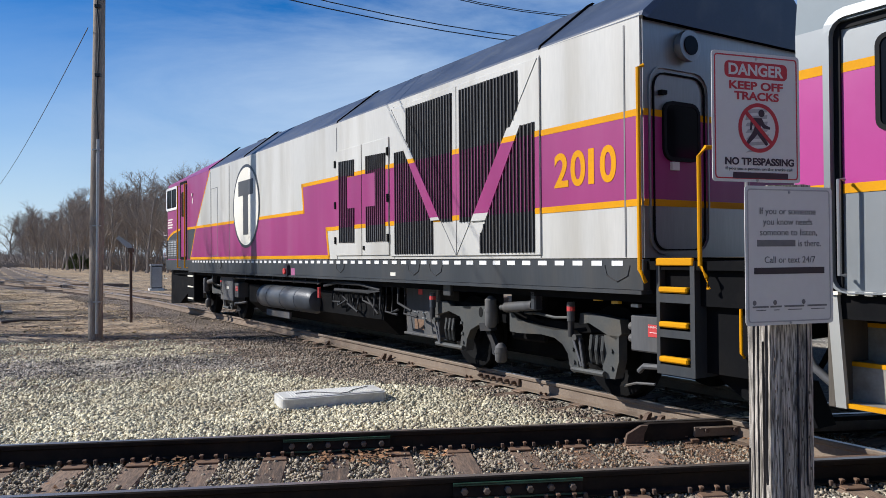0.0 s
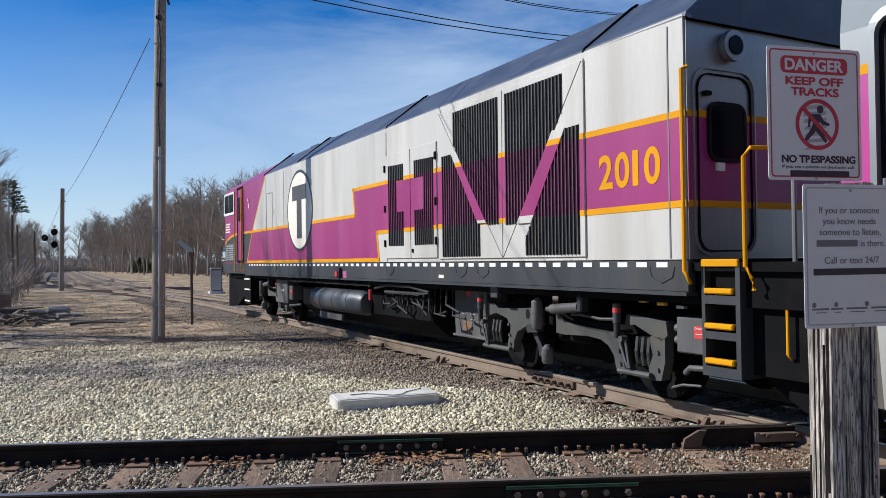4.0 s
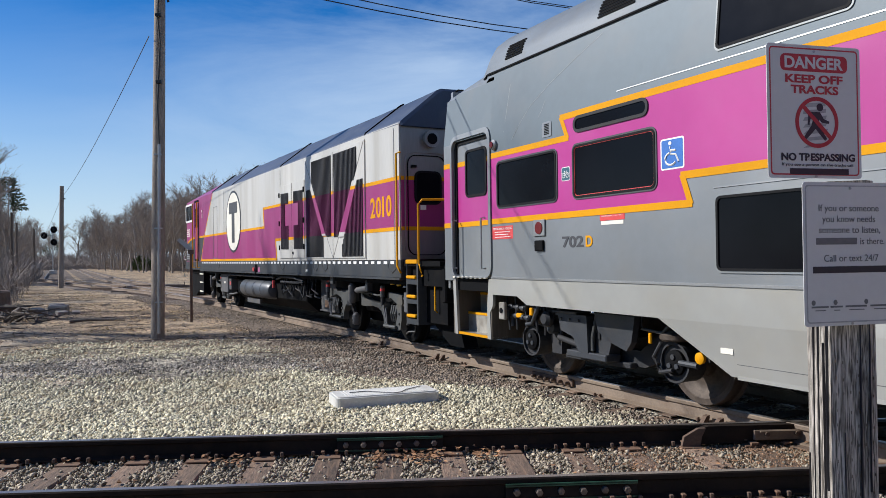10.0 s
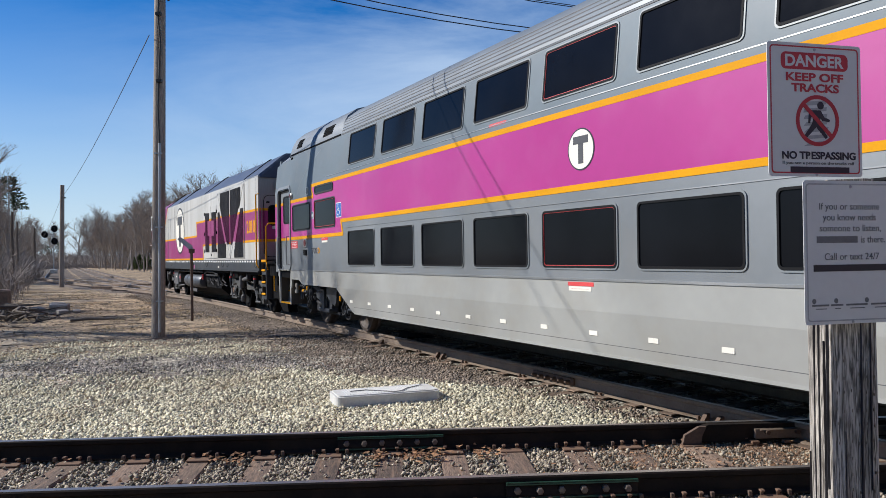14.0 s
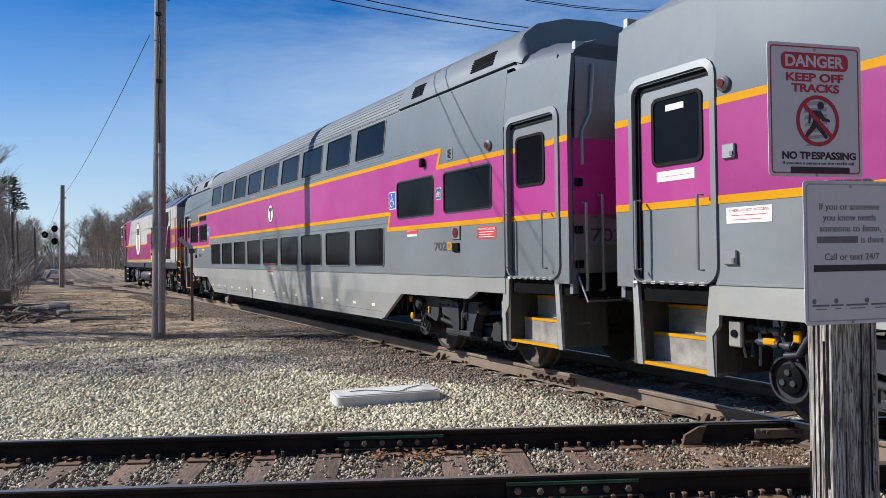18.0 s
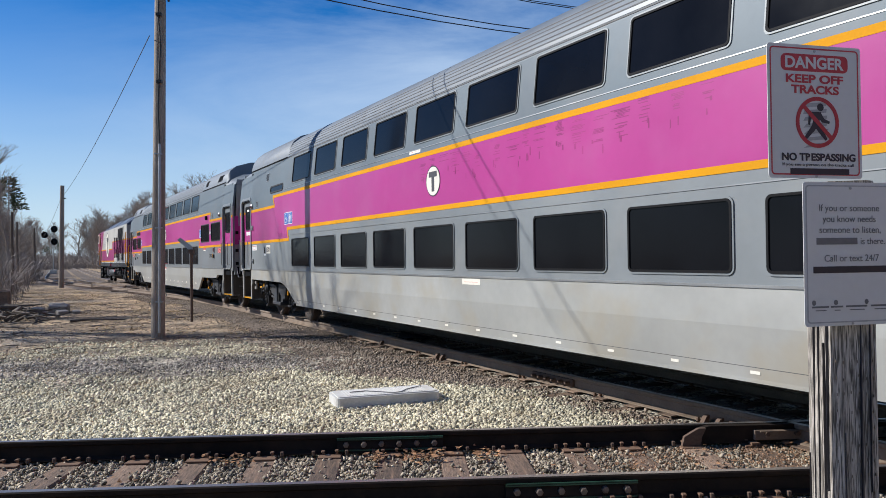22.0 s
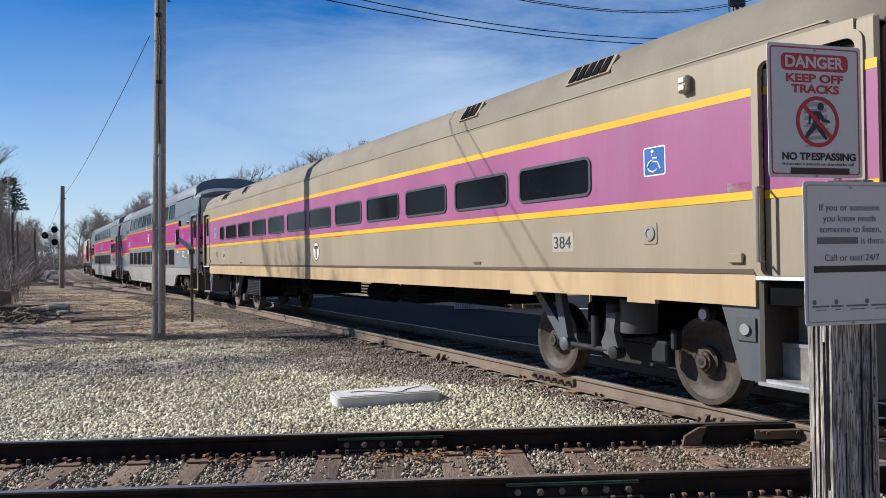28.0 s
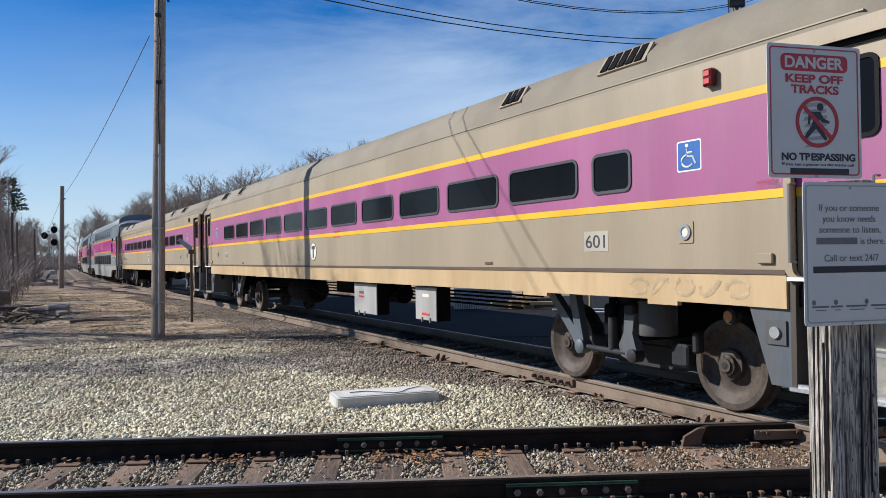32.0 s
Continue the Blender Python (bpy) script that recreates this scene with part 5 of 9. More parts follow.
def corrugated_sheet(x, y, w, h, lean, turn, label):
    """A sheet of upright waves that leans back on its foot."""
    n = int(w / 0.038)
    sh = Shape()
    for k in range(n):
        a, b = k * w / n, (k + 1) * w / n
        d = 0.022 if k % 2 else 0.0
        e = 0.022 - d
        sh.prism([(a, d), (b, e), (b, e + 0.003), (a, d + 0.003)], 0.0, h, "z")
    ob = part("corrugated_sheet", sh, SHEET)
    ob.matrix_basis = Matrix.Translation((x, y, -0.17)) @ Matrix.Rotation(turn, 4, "Z") @ Matrix.Rotation(lean, 4, "X")
    return tagged(ob, label, "metal sheet", "sheets stacked in the lot")


for k in range(3):
    corrugated_sheet(0.35 + 0.12 * k, 25.4 + 0.10 * k, 1.75, 0.72, -0.25, 0.06 * k, "grey corrugated metal sheet leaning on a pile")
for x, y, size, turn in ((2.55, 25.6, (0.8, 0.6, 0.34), 0.2), (3.3, 26.4, (1.6, 0.9, 0.42), -0.1), (6.9, 21.8, (1.9, 0.8, 0.30), 0.1), (9.2, 22.6, (1.6, 0.9, 0.50), -0.2)):
    rough_block("timber_stack", "dark weathered timber stacked in the lot", "timber", x, y, size, turn, TIE, int(x * 70))
for x, y, l, z, turn in ((3.05, 24.8, 1.0, -0.02, 0.05), (1.9, 25.0, 0.7, -0.02, 0.1), (5.6, 22.4, 2.6, -0.12, 0.06), (7.1, 21.75, 1.8, 0.095, 0.08), (8.4, 21.9, 1.8, 0.05, 0.2), (4.4, 23.8, 2.0, -0.14, -0.12), (7.0, 20.6, 3.0, -0.13, 0.1)):
    pl = part("plank", Shape().box(-l / 2, l / 2, -0.07, 0.07, 0.0, 0.10 if z > -0.1 else 0.04, 0.006), LUMBER if z > -0.1 else WHITE)
    pl.matrix_basis = Matrix.Translation((x, y, z)) @ Matrix.Rotation(turn, 4, "Z")
    tagged(pl, "pale sawn plank lying in the lot" if z <= -0.1 else "yellow sawn lumber on a dark stack", "plank", "planks in the lot")
fence = thing("rail_fence", "low timber rail fence with pale posts", "fence", at=Matrix.Translation((2.62, 25.1, -0.17)))
for k in range(6):
    part("fence_post", Shape().box(k * 2.2 - 0.05, k * 2.2 + 0.05, -0.05, 0.05, 0, 0.85, 0.01), LUMBER, fence)
part("fence_rail", Shape().box(-0.1, 11.2, -0.09, -0.05, 0.62, 0.74, 0.01), POLE, fence)
for k, (x, mt) in enumerate(((11.3, WHITE), (11.7, BLUE), (12.3, WHITE), (12.9, RED), (13.4, CREAM_WHITE), (14.0, WHITE), (16.2, RED), (16.9, WHITE))):
    b = part("drum", Shape().lathe([(0.26, 0.0), (0.29, 0.03), (0.29, 0.95), (0.26, 0.99)], (0, 0, 0), "z", 16), mt, smooth=True)
    b.matrix_basis = Matrix.Translation((x + 1.0, 31.5 + 0.3 * (k % 2), -0.17))
    tagged(b, "upright drum in the lot behind the track", "drum", "drums in the lot")


# ---- the train ----
MID = 12.55            # half a coach body; u runs back from its front end
SIDE = 1.52


def X(u):
    return MID - u


def uz(pts):
    return [(X(a), b) for a, b in pts]


def on_side(u, z, y=SIDE):
    """Pose of a flat thing on the near flank: its x runs towards the rear, its y up."""
    return Matrix(((-1, 0, 0, X(u)), (0, 0, 1, y), (0, 1, 0, z), (0, 0, 0, 1)))


def bar_on_side(s, u0, u1, z0, z1, y=SIDE, d=0.003):
    return s.box(X(u0), X(u1), y, y + d, z0, z1)


def stripe(pts_low, pts_high, y0, d):
    """A band between two polylines given by (u, z)."""
    return Shape().prism(uz(pts_low) + uz(pts_high)[::-1], y0, y0 + d)


def window(parent, u0, u1, z0, z1, r=0.09, y=SIDE, gasket=BLACK, rim=0.034, name="window", red=False, lip=None):
    """A side window: rubber gasket, dark pane set back, and a thin inner line."""
    if lip:
        base = part(name, ring_plate(rounded(X(u1) - 0.012, X(u0) + 0.012, z0 - 0.012, z1 + 0.012, r + 0.012), rounded(X(u1) + 0.008, X(u0) - 0.008, z0 + 0.008, z1 - 0.008, r * 0.9), y - 0.02, y + 0.012), lip, parent)
        part("gasket", ring_plate(rounded(X(u1) + 0.008, X(u0) - 0.008, z0 + 0.008, z1 - 0.008, r * 0.9), rounded(X(u1) + rim * 0.9, X(u0) - rim * 0.9, z0 + rim * 0.9, z1 - rim * 0.9, r * 0.65), y - 0.02, y + 0.018), gasket, base)
    else:
        base = part(name, ring_plate(rounded(X(u1), X(u0), z0, z1, r), rounded(X(u1) + rim, X(u0) - rim, z0 + rim, z1 - rim, r * 0.65), y - 0.02, y + 0.016), gasket, parent)
    part("pane", Shape().prism(rounded(X(u1) + rim * 0.6, X(u0) - rim * 0.6, z0 + rim * 0.6, z1 - rim * 0.6, r * 0.7), y - 0.02, y + 0.006), GLASS, base)
    if red:
        part("trim", ring_plate(rounded(X(u1) + rim * 0.75, X(u0) - rim * 0.75, z0 + rim * 0.75, z1 - rim * 0.75, r * 0.7),
                                rounded(X(u1) + rim * 1.1, X(u0) - rim * 1.1, z0 + rim * 1.1, z1 - rim * 1.1, r * 0.6), y, y + 0.012), RED, base, "thin red emergency-exit line")
    return base


def disc(name, u, z, r, mat, parent, y=SIDE, d=0.004, n=32, sz=1.0, label=""):
    return part(name, Shape().prism([(X(u) + r * math.cos(2 * math.pi * k / n), z + r * sz * math.sin(2 * math.pi * k / n)) for k in range(n)], y, y + d), mat, parent, label)


def round_emblem(parent, u, z, r, y=SIDE):
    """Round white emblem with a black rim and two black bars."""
    e = disc("emblem_rim", u, z, r, SIGNBLACK, parent, y, 0.004, label="round black-rimmed white emblem")
    disc("emblem_field", u, z, r * 0.93, CREAM_WHITE, e, y + 0.004, 0.002)
    part("emblem_bar", bar_on_side(Shape(), u - r * 0.56, u + r * 0.56, z + r * 0.26, z + r * 0.62, y + 0.006, 0.002), CHARCOAL, e)
    part("emblem_stem", bar_on_side(Shape(), u - r * 0.19, u + r * 0.19, z - r * 0.68, z + r * 0.27, y + 0.006, 0.002), CHARCOAL, e)
    return e


def access_icon(parent, u0, u1, z0, z1, y=SIDE, mat=None, kind="chair"):
    """Small square pictogram plate with plain white shapes."""
    mat = mat or BLUE
    p = part("pictogram_plate", Shape().prism(rounded(X(u1), X(u0), z0, z1, 0.02, 2), y, y + 0.004), WHITE, parent, "small square pictogram plate")
    w, hgt = u1 - u0, z1 - z0
    part("pictogram_field", Shape().prism(rounded(X(u1) + w * 0.05, X(u0) - w * 0.05, z0 + hgt * 0.05, z1 - hgt * 0.05, 0.015, 2), y + 0.004, y + 0.006), mat, p)
    s, yy = Shape(), y + 0.006

    def pt(a, b):
        return (X(u0 + a * w), yy, z0 + b * hgt)

    def line(*ab):
        s.tube([pt(*q) for q in ab], 0.035 * hgt, 5)

    if kind == "chair":
        line((0.42, 0.74), (0.45, 0.48), (0.66, 0.46), (0.78, 0.22))
        line((0.44, 0.60), (0.66, 0.60))
        line(*[(0.45 + 0.24 * math.cos(radians(a)), 0.34 + 0.20 * math.sin(radians(a))) for a in range(100, 330, 25)])
        s.prism([(pt(0.42 + 0.07 * math.cos(k * 0.7854), 0)[0], pt(0, 0.84 + 0.06 * math.sin(k * 0.7854))[2]) for k in range(8)], yy, yy + 0.002)
    elif kind == "bike":
        for c in (0.28, 0.72):
            line(*[(c + 0.17 * math.cos(radians(a)), 0.40 + 0.17 * math.sin(radians(a))) for a in range(0, 361, 30)])
        line((0.28, 0.40), (0.42, 0.62), (0.66, 0.62), (0.50, 0.40), (0.28, 0.40))
        line((0.72, 0.40), (0.63, 0.72), (0.72, 0.72))
        line((0.50, 0.40), (0.40, 0.70), (0.34, 0.70))
    else:
        for c in (0.3, 0.7):
            s.prism([(pt(c + 0.07 * math.cos(k * 0.7854), 0)[0], pt(0, 0.80 + 0.06 * math.sin(k * 0.7854))[2]) for k in range(8)], yy, yy + 0.002)
            s.box(pt(c - 0.09, 0)[0], pt(c + 0.09, 0)[0], yy, yy + 0.002, pt(0, 0.40)[2], pt(0, 0.70)[2])
            s.box(pt(c - 0.06, 0)[0], pt(c + 0.06, 0)[0], yy, yy + 0.002, pt(0, 0.14)[2], pt(0, 0.42)[2])
    part("pictogram_shape", s, WHITE, p)
    return p


def notice(parent, u0, u1, z0, z1, mat=None, bars=RED, rows=3, y=SIDE, title=None, title_mat=None):
    """A stuck-on notice: plate with bars of print, and a title that can be read."""
    p = part("notice", bar_on_side(Shape(), u0, u1, z0, z1, y, 0.003), mat or WHITE, parent, "stuck-on safety notice")
    hgt = z1 - z0
    top = z1 - hgt * (0.34 if title else 0.12)
    s = Shape()
    for k in range(rows):
        z = top - (k + 0.7) * (top - z0) / (rows + 0.4)
        bar_on_side(s, u0 + (u1 - u0) * 0.12, u1 - (u1 - u0) * (0.12 + 0.1 * (k % 2)), z, z + hgt * 0.045, y + 0.003, 0.001)
    part("print_block", s, bars, p)
    if title:
        lettering("title", title, hgt * 0.24, title_mat or bars, p, on_side(u0 + (u1 - u0) * 0.06, z1 - hgt * 0.28, y + 0.004), width=(u1 - u0) * 0.88, depth=0.0005)
    return p


def handrail(parent, pts, mat=STEEL, r=0.016, name="handrail", label=""):
    return part(name, Shape().tube([(X(u), y, z) for u, y, z in pts], r, 8), mat, parent, label, smooth=True)


WHEELSETS = []          # (wheelset, radius) to turn with the run


def wheelset(parent, u, radius=0.457, mat=None):
    """Axle with two flanged wheels, centred on its own axis."""
    ax = part("wheelset", Shape().lathe([(0.07, -0.925), (0.07, 0.925)], (0, 0, 0), "y", 14), WHEEL, parent)
    for sgn in (1, -1):
        prof = [(0.085, 0.905), (0.10, 0.90), (0.105, 0.86), (0.15, 0.85), (0.16, 0.80), (0.24, 0.775), (0.32, 0.79), (0.35, 0.825), (0.375, 0.832), (0.385, 0.842), (radius - 0.012, 0.842), (radius - 0.004, 0.83), (radius, 0.72), (radius + 0.03, 0.695), (radius + 0.026, 0.675), (0.36, 0.675), (0.3, 0.72), (0.12, 0.73)]
        part("wheel", Shape().lathe([(r, sgn * a) for r, a in prof], (0, 0, 0), "y", 40), mat or WHEEL, ax, smooth=True)
        s = Shape()
        for k in range(8):
            a = k * math.pi / 4
            s.lathe([(0.014, sgn * 0.89), (0.014, sgn * 0.905)], (0.085 * math.cos(a), 0, 0.085 * math.sin(a)), "y", 6)
        s.lathe([(0.06, sgn * 0.89), (0.06, sgn * 0.915), (0.03, sgn * 0.93)], (0, 0, 0), "y", 12)
        part("hub_bolts", s, BOGIE, ax)
    ax.location = (X(u), 0, radius)
    WHEELSETS.append((ax, radius, (X(u), 0, radius)))
    return ax


def coach_bogie(parent, uc, style):
    """A two-axle bogie: side frames, axle boxes or links, springs, dampers, bolster and brake gear."""
    for du in (-1.27, 1.27):
        wheelset(parent, uc + du)
    if style == "bilevel":
        fl = 1 if uc < MID else -1                     # both bogies are built alike, turned about
        for y in (0.90, -1.02):
            part("bogie_frame", Shape().prism(uz([(uc - 1.55, 0.62), (uc - 1.40, 0.70), (uc - 0.85, 0.70), (uc - 0.55, 0.50), (uc + 0.55, 0.50), (uc + 0.85, 0.70), (uc + 1.40, 0.70), (uc + 1.55, 0.62),
                                  (uc + 1.55, 0.48), (uc + 1.0, 0.46), (uc + 0.62, 0.32), (uc - 0.62, 0.32), (uc - 1.0, 0.46), (uc - 1.55, 0.48)]), y, y + 0.12), BOGIE, parent)
            part("air_spring", Shape().lathe([(0.24, 0.72), (0.28, 0.80), (0.28, 0.88), (0.24, 0.96)], (X(uc), y - 0.05, 0), "z", 20), BLACK, parent, smooth=True)
        y = 1.0
        for du in (-1.285, 1.285):
            b = part("axle_box", Shape().prism([(X(uc + du) + 0.20 * math.cos(k * 0.314), 0.47 + 0.20 * math.sin(k * 0.314)) for k in range(20)], y, y + 0.20), BOGIE, parent)
            part("axle_ring", ring_plate([(X(uc + du) + 0.205 * math.cos(k * 0.314), 0.47 + 0.205 * math.sin(k * 0.314)) for k in range(20)],
                                         [(X(uc + du) + 0.185 * math.cos(k * 0.314), 0.47 + 0.185 * math.sin(k * 0.314)) for k in range(20)], y + 0.18, y + 0.235), BOGIE, b)
            part("axle_cover", Shape().lathe([(0.13, y + 0.20), (0.13, y + 0.235), (0.10, y + 0.25)], (X(uc + du), 0, 0.47), "y", 18), CHASSIS, b, smooth=True)
            for k in range(3):
                a = 1.57 + k * 2.094
                part("cover_bolt", Shape().lathe([(0.032, y + 0.24), (0.028, y + 0.265)], (X(uc + du) + 0.06 * math.cos(a), 0, 0.47 + 0.06 * math.sin(a)), "y", 8), BOGIE_PLATE, b)
        ck = uc + (0.74 if fl > 0 else -0.68)           # outer edge of the sloping cheek plate
        part("cheek_plate", Shape().prism(uz([(ck - 0.66, 0.90), (ck + 0.02, 0.90), (ck - 0.04, 0.62), (ck - 0.12, 0.52), (ck - 0.42, 0.60), (ck - 0.60, 0.70)]), 1.20, 1.28), BOGIE_PLATE, parent)
        bx = part("bolster_box", Shape().prism(uz([(uc - 0.60, 0.84), (uc - 0.04, 0.84), (uc - 0.02, 0.42), (uc - 0.20, 0.44), (uc - 0.30, 0.60), (uc - 0.54, 0.66)]), 1.05, 1.30), BOGIE_PLATE, parent)
        part("box_lip", Shape().box(X(uc - 0.62), X(uc - 0.02), 1.04, 1.32, 0.84, 0.865), BOGIE_PLATE, bx)
        part("link_rod", Shape().tube([(X(uc - 0.66), 1.24, 0.56), (X(uc - 0.10), 1.24, 0.48)], 0.035, 10), BOGIE, parent, smooth=True)
        for du, z0, z1 in ((-0.64, 0.58, 0.90), (0.10, 0.60, 0.90)):
            d = part("damper", Shape().tube([(X(uc + du), 1.22, z0), (X(uc + du), 1.22, z1)], 0.022, 8), BOGIE, parent, smooth=True)
            part("damper_eye", Shape().lathe([(0.04, 1.19), (0.04, 1.27)], (X(uc + du), 0, z1), "y", 10), BOGIE, d)
        part("brake_cylinder", Shape().lathe([(0.06, 1.08), (0.085, 1.12), (0.085, 1.24), (0.05, 1.27)], (X(uc + 0.03 if fl < 0 else uc - 0.85), 0, 0.67), "y", 14), BOGIE_PLATE, parent, smooth=True)
        part("valve_dome", Shape().lathe([(0.07, 1.08), (0.095, 1.14), (0.09, 1.22), (0.05, 1.28)], (X(uc + 0.50 if fl < 0 else uc - 1.08), 0, 0.78), "y", 16), WHEEL, parent, smooth=True)
        part("brake_hanger", Shape().prism(uz([(uc - fl * 0.72, 0.58), (uc - fl * 0.84, 0.62), (uc - fl * 0.94, 0.56), (uc - fl * 0.92, 0.34), (uc - fl * 0.72, 0.34)]), 1.02, 1.16), BOGIE, parent)
        part("foot_bar", Shape().box(X(uc - 0.7), X(uc + 0.5), 1.02, 1.12, 0.30, 0.36, 0.01), BOGIE, parent)
        # spring hanger with its pale edge, hose drum, rusty cap and sensor box over the inner wheel
        part("spring_hanger", Shape().prism(uz([(uc + 0.06, 0.86), (uc + 0.52, 0.88), (uc + 0.40, 0.74), (uc + 0.30, 0.58), (uc + 0.24, 0.40), (uc + 0.02, 0.42)]), 1.06, 1.22), BOGIE_PLATE, parent)
        part("hanger_rod", Shape().tube([(X(uc + 0.02), 1.26, 0.46), (X(uc + 0.02), 1.26, 0.62), (X(uc + 0.10), 1.26, 0.88)], 0.022, 8), LOCO_GREY, parent, smooth=True)
        part("foot_plate", Shape().box(X(uc - 0.44), X(uc + 0.30), 1.08, 1.30, 0.36, 0.44, 0.012), BOGIE_PLATE, parent)
        part("cap_plate", Shape().box(X(uc - 0.68), X(uc - 0.20), 1.10, 1.33, 0.868, 0.90, 0.008), BOGIE_PLATE, parent)
        for q in range(3):
            part("plate_bolt", Shape().lathe([(0.016, 1.30), (0.014, 1.325)], (X(uc - 0.52 + q * 0.17), 0, 0.80), "y", 7), LOCO_GREY, parent)
        e = uc + fl * 1.27
        part("rusty_cap", Shape().lathe([(0.15, 0.68), (0.17, 0.70), (0.17, 0.745), (0.14, 0.77)], (X(e - 0.04), 1.14, 0), "z", 16), WHEEL, parent, smooth=True)
        part("hose", Shape().tube([(X(e - fl * 0.16), 1.24, 0.66), (X(e - fl * 0.24), 1.27, 0.50), (X(e - fl * 0.14), 1.28, 0.36), (X(e + fl * 0.04), 1.28, 0.40)], 0.022, 8), BOGIE, parent, smooth=True)
        part("sensor_box", Shape().lathe([(0.045, 1.24), (0.058, 1.255), (0.058, 1.285), (0.04, 1.295)], (X(e + fl * 0.40), 0, 0.56), "y", 12), YELLOW, parent, "yellow-painted sensor box", smooth=True)
        part("sensor_arm", Shape().tube([(X(e + fl * 0.10), 1.24, 0.48), (X(e + fl * 0.36), 1.26, 0.48)], 0.03, 8), BOGIE_PLATE, parent, smooth=True)
        pipe = part("valve_pipe", Shape().tube([(X(e - fl * 0.42), 1.26, 1.0), (X(e - fl * 0.41), 1.27, 0.78), (X(e - fl * 0.10), 1.28, 0.76), (X(e + fl * 0.02), 1.28, 0.86)], 0.016, 8), LOCO_GREY, parent, smooth=True)
        part("valve_handle", Shape().box(X(e - fl * 0.26) - 0.02, X(e - fl * 0.26) + 0.02, 1.28, 1.31, 0.64, 0.75, 0.008), YELLOW, pipe)
    else:
        for y in (0.60, -0.72):
            s = Shape().prism(uz([(uc - 1.35, 0.56), (uc - 0.9, 0.62), (uc - 0.5, 0.52), (uc + 0.5, 0.52), (uc + 0.9, 0.62), (uc + 1.35, 0.56), (uc + 1.35, 0.42), (uc + 0.8, 0.40), (uc + 0.5, 0.28), (uc - 0.5, 0.28), (uc - 0.8, 0.40), (uc - 1.35, 0.42)]), y, y + 0.10)
            part("bogie_frame", s, BOGIE, parent)
        y = 0.98
        # forked bracket, traction rod, upright damper and lever on the outside
        if uc > MID:
            fork, eye, rod, dam = [(-1.32, 1.10), (-1.18, 1.10), (-0.78, 0.72), (-0.86, 1.10), (-0.74, 1.10), (-0.62, 0.62), (-0.58, 0.46), (-0.72, 0.44), (-0.86, 0.62)], -0.65, 0.12, -0.12
        else:
            fork, eye, rod, dam = [(0.04, 1.10), (0.16, 1.10), (0.20, 0.78), (0.56, 1.10), (0.74, 1.10), (0.26, 0.62), (0.14, 0.42), (0.0, 0.42), (0.05, 0.62)], 0.05, -0.50, -0.75
        f = part("bracket", Shape().prism(uz([(uc + a, b) for a, b in fork]), y + 0.1, y + 0.20), SLATE, parent)
        part("bracket_eye", Shape().lathe([(0.075, y + 0.08), (0.085, y + 0.12), (0.085, y + 0.23), (0.05, y + 0.25)], (X(uc + eye), 0, 0.48), "y", 16), SLATE, f, smooth=True)
        part("traction_rod", Shape().tube([(X(uc + eye), y + 0.17, 0.48), (X(uc + rod), y + 0.17, 0.47)], 0.034, 10), BOGIE, parent, smooth=True)
        d = part("damper", Shape().tube([(X(uc + dam), y + 0.16, 0.50), (X(uc + dam), y + 0.16, 0.86)], 0.055, 12), BOGIE, parent, smooth=True)
        part("damper_sleeve", Shape().tube([(X(uc + dam), y + 0.16, 0.86), (X(uc + dam), y + 0.16, 1.08)], 0.04, 10), CHASSIS, d, smooth=True)
        part("spring_pot", Shape().lathe([(0.21, 0.68), (0.22, 0.70), (0.22, 1.0), (0.20, 1.06)], (X(uc - 0.17 if uc < MID else uc + 0.35), 0.92, 0), "z", 18), CASE, parent, smooth=True)
        if uc > MID:
            lv = part("lever", Shape().prism(uz([(uc + 0.06, 0.44), (uc + 0.22, 0.40), (uc + 0.30, 0.52), (uc + 0.24, 0.70), (uc + 0.28, 0.94), (uc + 0.12, 0.94), (uc + 0.10, 0.70), (uc + 0.02, 0.56)]), y + 0.10, y + 0.20), SLATE, parent)
            part("lever_eye", Shape().lathe([(0.075, y + 0.10), (0.075, y + 0.23), (0.04, y + 0.25)], (X(uc + 0.25), 0, 0.46), "y", 16), BOGIE, lv, smooth=True)
            part("lever_head", Shape().box(X(uc + 0.12), X(uc + 0.28), y + 0.08, y + 0.22, 0.90, 1.02, 0.02), BOGIE, lv)
        else:
            part("rod_clamp", Shape().box(X(uc - 0.36), X(uc - 0.20), y + 0.10, y + 0.24, 0.36, 0.60, 0.03), BOGIE, parent)
            part("brake_box", Shape().box(X(uc + 0.28), X(uc + 0.58), y - 0.1, y + 0.06, 0.26, 0.48, 0.02), CASE, parent)
        for du, z in ((0.82, 0.40), (0.95, 0.55)):
            part("brake_clevis", Shape().box(X(uc + du), X(uc + du + 0.08), 0.92, 1.04, z, z + 0.22, 0.02), BOGIE, parent)
        part("bolster", Shape().box(X(uc) - 0.34, X(uc) + 0.34, -1.1, 1.1, 0.62, 1.0, 0.03), CHASSIS, parent)
        for yy in (0.85, -0.85):
            part("air_spring", Shape().lathe([(0.22, 0.98), (0.27, 1.04), (0.27, 1.12), (0.22, 1.18)], (X(uc), yy, 0), "z", 20), BLACK, parent, smooth=True)
        for du in (-1.27, 1.27):
            part("brake_unit", Shape().box(X(uc + du * 0.52) - 0.13, X(uc + du * 0.52) + 0.13, 0.62, 0.92, 0.36, 0.62, 0.03), BOGIE, parent)


